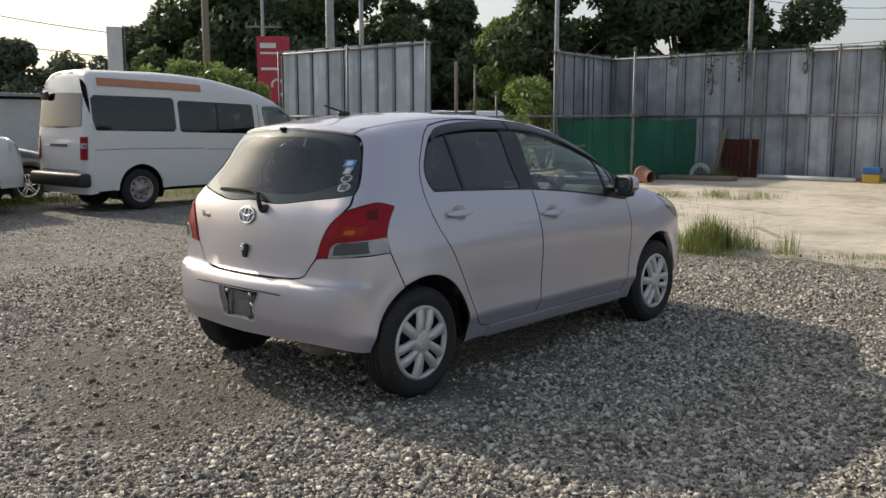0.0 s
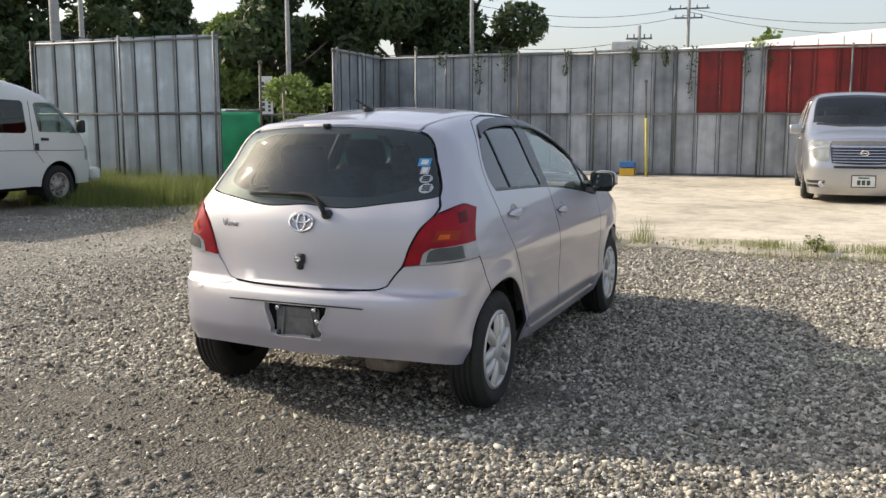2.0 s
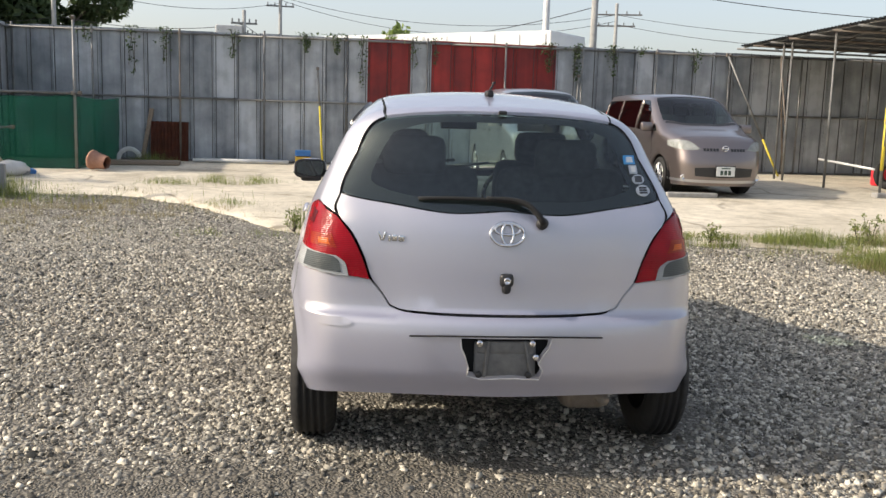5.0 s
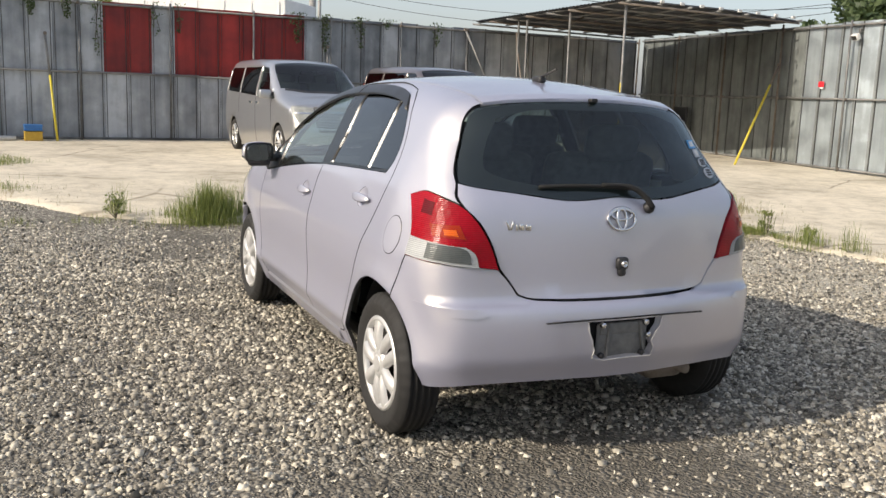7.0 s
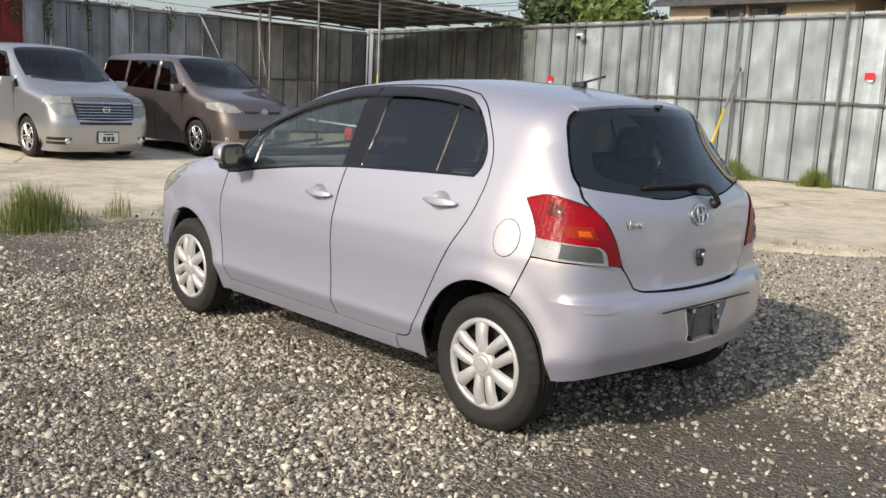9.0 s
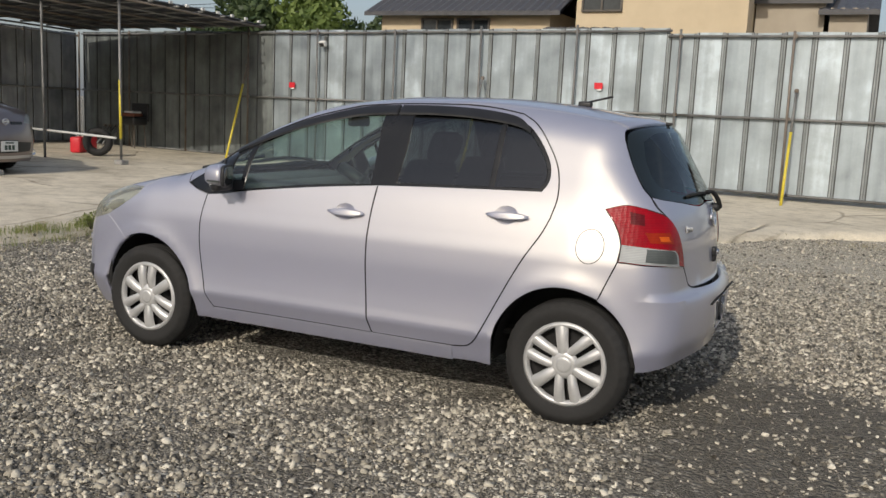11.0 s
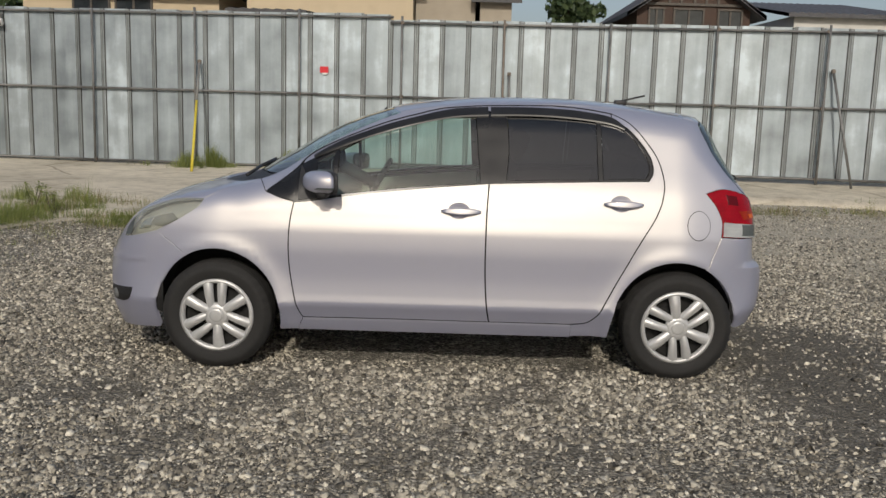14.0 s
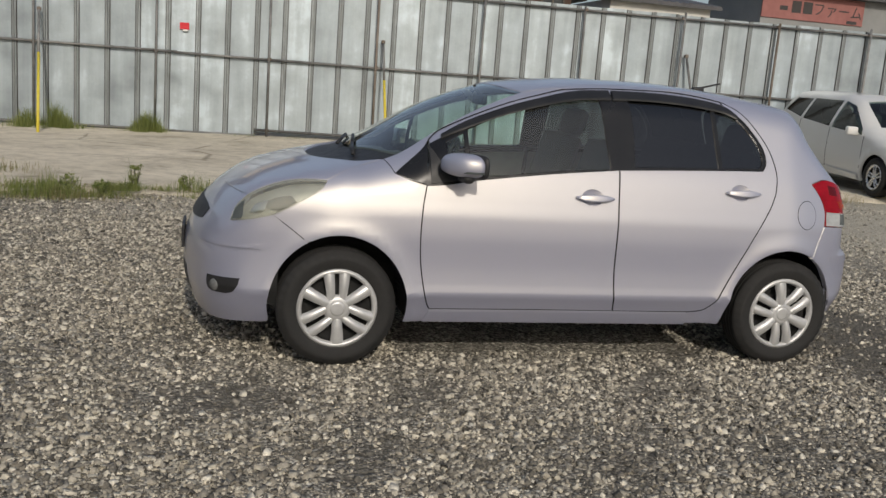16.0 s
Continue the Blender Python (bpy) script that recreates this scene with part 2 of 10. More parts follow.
M_PIPE_OLD = varied("rusty pipe", (0.10, 0.075, 0.055), (0.24, 0.21, 0.18), 5.0, (0.5, 0.8), 0.3, per_object=0.2)
M_YELLOW = varied("yellow paint", (0.50, 0.40, 0.03), (0.68, 0.56, 0.06), 9.0, (0.4, 0.6))
M_GRASS = leaf_material("grass", (0.085, 0.120, 0.028), (0.27, 0.295, 0.092))
M_STRAW = leaf_material("dry grass", (0.16, 0.13, 0.06), (0.32, 0.28, 0.15))
M_LEAF = leaf_material("tree leaves", (0.036, 0.060, 0.026), (0.105, 0.145, 0.060))
# paler leaves for far trees: the haze of distance is put into the colour
M_LEAF_HAZED = leaf_material("hazed tree leaves", (0.075, 0.100, 0.060), (0.13, 0.165, 0.095))
M_LEAF_LIGHT = leaf_material("young leaves", (0.09, 0.135, 0.032), (0.23, 0.30, 0.09))
M_BARK = varied("bark", (0.05, 0.04, 0.03), (0.12, 0.10, 0.08), 6.0, (0.8, 0.95), bump=0.02)
M_RUBBER = varied("tyre rubber", (0.010, 0.010, 0.010), (0.022, 0.021, 0.020), 12.0, (0.7, 0.9))
M_BLACK = varied("black plastic", (0.012, 0.012, 0.013), (0.024, 0.024, 0.026), 20.0, (0.45, 0.6))
M_DARK = varied("dark cavity", (0.006, 0.006, 0.006), (0.014, 0.014, 0.014), 5.0, (0.8, 0.95))


# ---- building helpers ----
def link_mesh(name, bm, mat, parent=None, label="", smooth=False):
    me = bpy.data.meshes.new(name)
    bm.normal_update()
    bm.to_mesh(me)
    bm.free()
    return part_data(name, me, mat, parent, label, smooth)


def part_data(name, me, mat, parent=None, label="", smooth=False):
    if not me.materials:
        me.materials.append(mat)
    if smooth:
        me.shade_smooth()
    ob = new(name, me)
    if parent is not None:
        ob.parent = parent
    if label:
        ob["label"] = label
    return ob


def part(name, bm, mat, parent=None, label="", smooth=False):
    return link_mesh(name, bm, mat, parent, label, smooth)


def raw_mesh(name, verts, faces):
    me = bpy.data.meshes.new(name)
    me.from_pydata([tuple(v) for v in verts], [], [tuple(f) for f in faces])
    me.update()
    return me


def fast_mesh(name, verts, tris):
    """A mesh of triangles straight from numpy arrays."""
    verts, tris = np.asarray(verts, np.float32), np.asarray(tris, np.int32)
    me = bpy.data.meshes.new(name)
    me.vertices.add(len(verts)), me.loops.add(tris.size), me.polygons.add(len(tris))
    me.vertices.foreach_set("co", verts.ravel())
    me.loops.foreach_set("vertex_index", tris.ravel())
    me.polygons.foreach_set("loop_start", np.arange(0, tris.size, 3, dtype=np.int32))
    me.update()
    me.validate()
    return me


def box(bm, size, m=None, bevel=0.0):
    g = bmesh.ops.create_cube(bm, size=1.0)
    bmesh.ops.scale(bm, vec=size, verts=g["verts"])
    if bevel:
        es = list({e for v in g["verts"] for e in v.link_edges})
        r = bmesh.ops.bevel(bm, geom=es, offset=bevel, segments=2, affect="EDGES", profile=0.5)
        vs = list({v for f in r["faces"] for v in f.verts} | {v for v in g["verts"] if v.is_valid})
    else:
        vs = g["verts"]
    if m is not None:
        bmesh.ops.transform(bm, matrix=m, verts=vs)
    return vs


def rod(bm, a, b, r=0.024, seg=10):
    a, b = Vector(a), Vector(b)
    d = b - a
    g = bmesh.ops.create_cone(bm, cap_ends=True, segments=seg, radius1=r, radius2=r, depth=d.length)
    bmesh.ops.transform(bm, matrix=Matrix.Translation((a + b) / 2) @ d.to_track_quat("Z", "Y").to_matrix().to_4x4(), verts=g["verts"])
    return g["verts"]


def tube(bm, pts, r, seg=8):
    for a, b in zip(pts, pts[1:]):
        rod(bm, a, b, r, seg)


def sweep(bm, pts, radii, seg=10, loop=False):
    """One unbroken round bar along the points."""
    pts = [Vector(p) for p in pts]
    n = len(pts)
    radii = [radii] * n if isinstance(radii, (int, float)) else list(radii)
    rings, up = [], Vector((0.13, 0.29, 1.0))
    for i, p in enumerate(pts):
        d = (pts[(i + 1) % n] - pts[i - 1]) if loop else pts[min(i + 1, n - 1)] - pts[max(i - 1, 0)]
        a = d.cross(up).normalized()
        b = a.cross(d).normalized()
        rings.append([bm.verts.new(p + (a * math.cos(t) + b * math.sin(t)) * radii[i]) for t in np.linspace(0, 2 * math.pi, seg, endpoint=False)])
    for p, q in list(zip(rings, rings[1:])) + ([(rings[-1], rings[0])] if loop else []):
        for k in range(seg):
            bm.faces.new((p[k], p[(k + 1) % seg], q[(k + 1) % seg], q[k]))
    if not loop:
        bm.faces.new(rings[0]), bm.faces.new(rings[-1])
    bmesh.ops.recalc_face_normals(bm, faces=bm.faces)


def lathe(bm, profile, seg=32, m=None, close=False):
    """Turn a profile of (radius, along y) round the y axis."""
    rings = []
    for r, y in profile:
        rings.append([bm.verts.new((r * math.cos(2 * math.pi * k / seg), y, r * math.sin(2 * math.pi * k / seg))) for k in range(seg)])
    pairs = list(zip(rings, rings[1:])) + ([(rings[-1], rings[0])] if close else [])
    for p, q in pairs:
        for k in range(seg):
            bm.faces.new((p[k], p[(k + 1) % seg], q[(k + 1) % seg], q[k]))
    if m is not None:
        bmesh.ops.transform(bm, matrix=m, verts=[v for r in rings for v in r])
    return rings


def empty(name, m, label="", category="", group=""):
    ob = new(name)
    ob.matrix_world = m
    return tagged(ob, label, category, group)


def slab_height(x, y):
    """The lot rises a hand's width towards its fences."""
    return 0.05 + 0.07 * min(1.0, max(0.0, (x - 6.0) / 12.0)) + 0.09 * min(1.0, max(0.0, (-y - 6.0) / 6.0)) * min(1.0, max(0.0, (6.0 - x) / 6.0))


# ---- ground ----
def bareness(x, y):
    """How far the fine dirt lies open between the stones: wheel tracks beside the car and odd patches."""
    wave = 0.12 * noise.noise((x * 0.8, y * 0.8, 1.0))
    bend = 0.42 * max(0.0, 2.3 - y) ** 1.55 - wave
    off = min(abs(x - 0.22 + bend), abs(x - 1.28 + 0.8 * bend))
    track = 0.74 * math.exp(-(off / 0.22) ** 2) * (0.8 + 0.6 * noise.noise((x * 2.2, y * 2.2, 3.0))) * min(1.0, max(0.0, (y - 0.1) / 0.4)) * min(1.0, max(0.0, (2.9 - y) / 0.9))
    lane = 0.6 * math.exp(-((y - 3.3 - 2 * wave) / 0.25) ** 2) * (0.45 + 0.8 * noise.noise((x * 0.7, y * 1.3, 6.0)))
    worn = 0.85 * math.exp(-((x + 2.2 - 2 * wave) / 0.95) ** 2 - ((y - 0.8 - 2 * wave) / 1.35) ** 2) + 0.55 * math.exp(-((x - 1.75) / 0.55) ** 2 - ((y - 1.25) / 0.35) ** 2) + 0.7 * math.exp(-((x + 2.1) / 0.4) ** 2 - ((y + 0.1) / 0.35) ** 2)
    patch = 0.50 * noise.noise((x * 0.42, y * 0.6, 2.0)) + 0.35 * noise.noise((x * 1.5, y * 1.9, 5.0)) + 0.23
    return min(1.0, max(0.0, max(track, lane, worn + 0.3 * patch, patch))) * (1.0 - 0.8 * sandiness(x, y))


def sandiness(x, y):
    """Pale sandy gravel lies towards the slab, and thinly on the far left."""
    ramp_ = lambda v: min(1.0, max(0.0, v))
    n = 0.35 * noise.noise((x * 0.6, y * 0.6, 8.0)) + 0.2 * noise.noise((x * 2.0, y * 2.0, 9.0))
    behind = ramp_((-1.5 - y) / 1.5 + n) * ramp_((3.4 - x) / 1.6)
    left = 0.55 * ramp_(1.1 - math.hypot((x - 3.6) / 2.6, (y - 4.2) / 1.9) + n)
    return max(behind, left)


def ground_sheet():
    xs = np.unique(np.concatenate([np.linspace(-9, 11, 121), np.linspace(-40, 60, 41), np.array([-900.0, -300.0, -120.0, 140.0, 300.0, 900.0])]))
    ys = np.unique(np.concatenate([np.linspace(-9, 13, 133), np.linspace(-50, 50, 41), np.array([-900.0, -300.0, -120.0, 120.0, 300.0, 900.0])]))
    z = [[0.022 * (noise.noise((x * 0.7, y * 0.7, 0.3)) + 0.35 * noise.noise((x * 2.3, y * 2.3, 4.0))) - 0.004 if abs(x) < 12 and abs(y) < 14 else 0.0 for y in ys] for x in xs]
    verts = [(x, y, z[i][j]) for i, x in enumerate(xs) for j, y in enumerate(ys)]
    n = len(ys)
    faces = [(i * n + j, (i + 1) * n + j, (i + 1) * n + j + 1, i * n + j + 1) for i in range(len(xs) - 1) for j in range(n - 1)]
    me = raw_mesh("ground", verts, faces)
    me.attributes.new("bare", "FLOAT", "POINT").data.foreach_set("value", [bareness(x, y) for x, y, _ in verts])
    me.attributes.new("sand", "FLOAT", "POINT").data.foreach_set("value", [sandiness(x, y) for x, y, _ in verts])
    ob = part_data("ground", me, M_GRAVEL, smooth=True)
    return tagged(ob, "grey and beige crushed gravel yard with bare patches", "ground", kind="structure")


GROUND = ground_sheet()


# the slab's edge towards the gravel, from the far left to the near right
EDGE = [(10.2, 9.4), (9.5, 7.2), (9.1, 5.9), (8.9, 4.2), (8.0, 3.1), (6.6, 2.3), (5.3, 1.6), (4.75, 0.9), (4.62, 0.0), (4.72, -1.6), (4.75, -3.6), (4.2, -4.55), (2.4, -4.75), (0.3, -5.1), (-0.5, -5.8), (-1.3, -7.0), (-2.2, -8.1), (-3.6, -8.7), (-5.5, -8.7), (-7.3, -8.3), (-8.2, -7.3), (-9.5, -6.9), (-16.0, -6.8)]


SLAB_X, SLAB_Y = [p[0] for p in EDGE[:9:-1]], [p[1] for p in EDGE[:9:-1]]


def on_slab(x, y):
    if y > -3.6:
        return x > np.interp(y, [p[1] for p in EDGE[10::-1]], [p[0] for p in EDGE[10::-1]])
    return x > 4.75 or y < np.interp(x, SLAB_X, SLAB_Y)


def concrete_slab():
    """The lot's concrete, laid as rows from the ragged edge out to beyond the fences."""
    fine = []
    for (ax, ay), (bx, by) in zip(EDGE, EDGE[1:]):
        k = max(2, int(math.hypot(bx - ax, by - ay) / 0.12))
        fine += [(ax + (bx - ax) * i / k, ay + (by - ay) * i / k) for i in range(k)]
    fine.append(EDGE[-1])
    fine = [(x + 0.07 * noise.noise((x * 2.1, y * 2.1, 1.0)) + 0.03 * noise.noise((x * 8, y * 8, 2.0)), y + 0.07 * noise.noise((x * 2.1, y * 2.1, 7.0)) + 0.03 * noise.noise((x * 8, y * 8, 3.0))) for x, y in fine]
    far = []
    for x, y in fine:
        s = min(1.0, max(0.0, (4.75 - x) / 9.0)) if y < -3.6 else 0.0
        far.append((21.0 - 37.0 * s if y < -3.6 else 21.0, -18.0 if y < -3.6 else y * 1.25))
    verts, faces, rows = [], [], 26
    for (x, y), (fx, fy) in zip(fine, far):
        verts.append((x - 0.0, y, -0.05))
        for r in range(rows):
            s = (r / (rows - 1)) ** 1.3
            px, py = x + (fx - x) * s, y + (fy - y) * s
            z = slab_height(px, py) + 0.003 * noise.noise((px * 0.6, py * 0.6, 9.0))
            if r == 0:
                z = -0.012
            elif r == 1:
                z -= 0.022
            verts.append((px, py, z))
    w = rows + 1
    for i in range(len(fine) - 1):
        for r in range(w - 1):
            faces.append((i * w + r, i * w + r + 1, (i + 1) * w + r + 1, (i + 1) * w + r))
    ob = part_data("pavement", raw_mesh("pavement", verts, faces), M_CONCRETE, smooth=True)
    return tagged(ob, "worn pale concrete slab with cracks and a ragged edge", "pavement", kind="structure")


concrete_slab()


# ---- fences ----
def sheet_mesh(width, height):
    """One hoarding sheet: a flat pan whose folded edges stand towards the yard (+y)."""
    h, d = width / 2 - 0.001, 0.020
    half = [(0.0, 0.006), (h - 0.050, 0.0), (h - 0.048, -0.016), (h - 0.036, -0.016), (h - 0.034, d), (h - 0.005, d), (h, -0.004)]
    prof = [(-x, y) for x, y in half[:0:-1]] + half
    verts = [(x, y, z) for z in (0.0, height) for x, y in prof] + [(x, y - 0.032, z) for z in (0.0, height) for x, y in ((-h, 0), (h, 0))]
    k = len(prof)
    faces = [(i, i + 1, k + i + 1, k + i) for i in range(k - 1)] + [(2 * k, 2 * k + 1, 2 * k + 3, 2 * k + 2)]
    me = raw_mesh("hoarding_sheet", verts, faces)
    seam = [min(verts[f[0]][1], verts[f[1]][1]) < -0.015 for f in faces]
    rib = [abs(verts[f[0]][0]) > h - 0.035 and abs(verts[f[1]][0]) > h - 0.035 for f in faces[:-1]] + [False]
    me.polygons.foreach_set("material_index", [1 if a else 2 if b else 0 for a, b in zip(seam, rib)])
    return me


SHEETS = {}
# same zinc as the sheets, darkened: the shade on the folds is painted in
M_RIB = galvanised("shaded galvanised fold", (0.16, 0.176, 0.18), (0.27, 0.294, 0.30), (0.45, 0.65), 0.35)
M_SEAM = varied("dirty sheet seam", (0.055, 0.056, 0.055), (0.12, 0.12, 0.115), 5.0, (0.7, 0.9), 0.2)


def fence(name, start, end, top, bottom=0.13, mat=M_ZINC, split=None, red=(), label="", rail_mat=M_PIPE, posts=1.82, top_rail=0.07, mid=1.55, facing=1, post_r=0.024, count=0, first_post=0.0, old=range(0)):
    """A hoarding of half-metre sheets clamped to pipes. The yard lies to the left of start-to-end when facing is 1.
    old: sheets in the darker zinc, stained and with shade in its colour.
    """
    a, b = Vector((*start, 0)), Vector((*end, 0))
    run, length = (b - a).normalized(), (b - a).length
    side = Vector((-run.y, run.x, 0)) * facing
    turn = Matrix((( run.x * facing, side.x, 0, 0), (run.y * facing, side.y, 0, 0), (0, 0, 1, 0), (0, 0, 0, 1)))
    wall = tagged(new(name), label, "fence", kind="structure")
    wall.matrix_world = Matrix.Translation(a)
    count = count or round(length / 0.5)
    wd = length / count
    rng = random.Random(len(name) * 7 + count)
    for i in range(count):
        c = run * (wd * (i + 0.5))
        spans = [(bottom, top)] if split is None else [(bottom, split), (split + 0.004, top)]
        for j, (z0, z1) in enumerate(spans):
            tone = M_RED_SHEET if i in red and j == len(spans) - 1 else M_ZINC_SHADED if i in old else mat
            key = (round(wd, 3), round(z1 - z0, 3), tone.name)
            if key not in SHEETS:
                SHEETS[key] = sheet_mesh(wd, z1 - z0)
                SHEETS[key].materials.append(tone)
                SHEETS[key].materials.append(M_SEAM)
                SHEETS[key].materials.append(M_RIB if mat == M_ZINC and tone == mat else tone)
            s = part_data("sheet", SHEETS[key], mat, wall)
            s.matrix_local = Matrix.Translation(c + Vector((0, 0, z0 + rng.uniform(-0.012, 0.012)))) @ turn @ Matrix.Rotation(rng.uniform(-0.006, 0.006), 4, "Z")
    inset = side * 0.062
    for z in (top - top_rail, mid, bottom + 0.04):
        k, step = 0.0, 5.0
        while k < length:
            e = min(length, k + step)
            bm = bmesh.new()
            rod(bm, inset + run * k + Vector((0, 0, z + rng.uniform(-0.012, 0.012))), inset + run * (e + 0.06) + Vector((0, 0, z + rng.uniform(-0.012, 0.012))), 0.0243)
            part("rail", bm, rail_mat, wall, smooth=True)
            k = e
    step = posts if first_post else length / max(1, round(length / posts))
    for i in range(int((length - first_post) / step + 1.001)):
        at = inset * 1.8 + run * min(length - 0.03, max(0.03, first_post + step * i))
        bm = bmesh.new()
        rod(bm, at, at + Vector((rng.uniform(-0.02, 0.02), rng.uniform(-0.02, 0.02), top + rng.uniform(-0.02, 0.06))), post_r)
        part("post", bm, rail_mat if rng.random() < 0.7 else M_PIPE_OLD, wall, smooth=True)
        bm = bmesh.new()
        for z in (top - top_rail, mid, bottom + 0.04):
            box(bm, (0.07, 0.07, 0.06), Matrix.Translation(at - inset * 0.4 + Vector((0, 0, z))), 0.008)
        part("clamp", bm, M_PIPE_OLD, wall)
    return wall


def back_line(y):
    return 16.6 - 0.06 * (y - 0.7)


def right_line(x):
    return -12.42 - 0.107 * (x - 0.9)


BACK_A, BACK_B = (back_line(8.65), 8.65), (back_line(-13.92), -13.92)
RIGHT_A, RIGHT_M, RIGHT_B = (back_line(-14.1), right_line(17.5)), (1.10, right_line(1.10)), (-15.97, right_line(-15.97))
first_red, last_red, bare = round((8.65 - 0.69) / 0.5), round((8.65 + 3.65) / 0.5), round((8.65 + 0.42) / 0.5)
fence("fence_back", BACK_A, BACK_B, 3.06, 0.10, M_ZINC_DULL, 1.545, [i for i in range(first_red, last_red) if i != bare], "weathered grey steel hoarding fence with red painted sheets", facing=-1)
fence("fence_wing", (13.1, 8.33), (back_line(8.62), 8.62), 3.07, 0.10, M_ZINC_DULL, None, (), "short grey steel hoarding wing at the corner", facing=-1)
far_len = math.hypot(RIGHT_A[0] - RIGHT_M[0], RIGHT_A[1] - RIGHT_M[1])
# the first 13 sheets stand under the shed and have its shade painted in
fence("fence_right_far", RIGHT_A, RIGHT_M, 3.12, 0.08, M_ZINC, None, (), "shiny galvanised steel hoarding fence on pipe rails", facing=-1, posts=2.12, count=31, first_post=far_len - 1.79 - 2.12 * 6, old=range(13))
fence("fence_right_near", RIGHT_M, RIGHT_B, 3.02, 0.20, M_ZINC, None, (), "shiny galvanised steel hoarding fence on pipe rails", facing=-1, posts=1.98, count=34, first_post=0.24)
fence("fence_left", (8.45, 12.5), (8.75, 8.25), 3.0, 0.02, M_ZINC, None, (), "grey steel hoarding fence beside tall grass", facing=-1)


# ---- vehicle kit: a body is a smooth solid; panels are outlines laid on it ----
from mathutils.geometry import delaunay_2d_cdt


def curve(pts):
    """A smooth curve through (x, y) pairs that does not overshoot."""
    p = np.array(sorted(pts), float)
    x, y = p[:, 0], p[:, 1]
    h, d = np.diff(x), np.diff(y) / np.diff(x)
    m = np.zeros(len(x))
    m[0], m[-1] = d[0], d[-1]
    for i in range(1, len(x) - 1):
        if d[i - 1] * d[i] > 0:
            w1, w2 = 2 * h[i] + h[i - 1], h[i] + 2 * h[i - 1]
            m[i] = (w1 + w2) / (w1 / d[i - 1] + w2 / d[i])

    def f(v):
        v = np.clip(np.asarray(v, float), x[0], x[-1])
        i = np.clip(np.searchsorted(x, v) - 1, 0, len(x) - 2)
        t = (v - x[i]) / h[i]
        return (1 + 2 * t) * (1 - t) ** 2 * y[i] + t * (1 - t) ** 2 * h[i] * m[i] + t * t * (3 - 2 * t) * y[i + 1] + t * t * (t - 1) * h[i] * m[i + 1]
    return f


def soft_max(a, b, k):
    h = np.maximum(k - np.abs(a - b), 0) / k
    return np.maximum(a, b) + h * h * k / 4


class Body:
    """A car's outer skin: x ahead, y left, z up; halves alike."""

    def __init__(s, width, narrow, top, crown, nose, tail, nose_bow, tail_bow, arches=(), flare=0.012, soft=(0.12, 0.12, 0.12), axis=0.75, ends=(1.15, -0.75), ledge=None, upper_bow=0.0):
        s.w, s.n, s.t, s.c, s.f, s.r = (curve(c) for c in (width, narrow, top, crown, nose, tail))
        s.nb, s.tb, s.arches, s.flare, s.soft, s.axis, s.ends, s.ledge, s.ub = nose_bow, tail_bow, arches, flare, soft, axis, ends, ledge, upper_bow

    def field(s, p):
        x, y, z = p[:, 0], np.abs(p[:, 1]), p[:, 2]
        w = s.w(z) + s.n(x)
        for cx, cz, rx, rz in s.arches:
            q = np.sqrt(((x - cx) / rx) ** 2 + ((z - cz) / rz) ** 2)
            w = w + s.flare * np.exp(-((q - 1.0) / 0.16) ** 2) * (z > cz - 0.2)
        g = soft_max(y - w, z - (s.t(x) - s.c(x) * y * y), s.soft[0])
        g = soft_max(g, x - (s.f(z) - s.nb * y * y), s.soft[1])
        rear = s.r(z) + (s.tb + s.ub * np.clip((z - 1.0) / 0.22, 0, 1)) * y * y
        if s.ledge:            # the step over the bumper runs out towards the corners
            z0, z1, y0, y1, deep = s.ledge
            u, v = np.clip((z - z0) / 0.03, 0, 1) * np.clip((z1 - z) / 0.25, 0, 1), np.clip((y - y0) / (y1 - y0), 0, 1)
            rear = rear - deep * u * v * v * (3 - 2 * v)
        return soft_max(g, rear - x, s.soft[2])

    def cast(s, o, d, far=3.5):
        o, d = np.atleast_2d(np.asarray(o, float)), np.atleast_2d(np.asarray(d, float))
        lo, hi = np.zeros(len(o)), np.full(len(o), far)
        for _ in range(34):
            mid = (lo + hi) / 2
            inside = s.field(o + d * mid[:, None]) < 0
            lo, hi = np.where(inside, mid, lo), np.where(inside, hi, mid)
        return o + d * ((lo + hi) / 2)[:, None]

    def normal(s, p):
        e, g = 0.002, []
        for a in range(3):
            q = np.zeros(3)
            q[a] = e
            g.append(s.field(p + q) - s.field(p - q))
        g = np.stack(g, 1)
        return g / np.maximum(np.linalg.norm(g, axis=1), 1e-9)[:, None]

    # single places on the skin, seen from the side, the top, the rear or the front
    def side(s, x, z):
        return s.cast((x, 0, z), (0, 1, 0))[0]

    def above(s, x, y):
        return s.cast((x, y, 0.6), (0, 0, 1))[0]

    def rear(s, y, z):
        return s.cast((s.ends[1], y, z), (-1, 0, 0))[0]

    def front(s, y, z):
        return s.cast((s.ends[0], y, z), (1, 0, 0))[0]

    # the three ways to unroll the skin flat, in metres
    def flat(s, how, p):
        if how == "long":
            a = math.atan2(p[2] - s.axis, p[1])
            return (p[0], 0.8 * (a + 2 * math.pi if a < -math.pi / 2 else a))
        a = s.ends[0] if how == "nose" else s.ends[1]
        return (0.8 * math.atan2(p[1], abs(p[0] - a)), p[2])

    def lift(s, how, uv):
        u, v = uv[:, 0], uv[:, 1]
        if how == "long":
            o = np.stack([u, 0 * u, 0 * u + s.axis], 1)
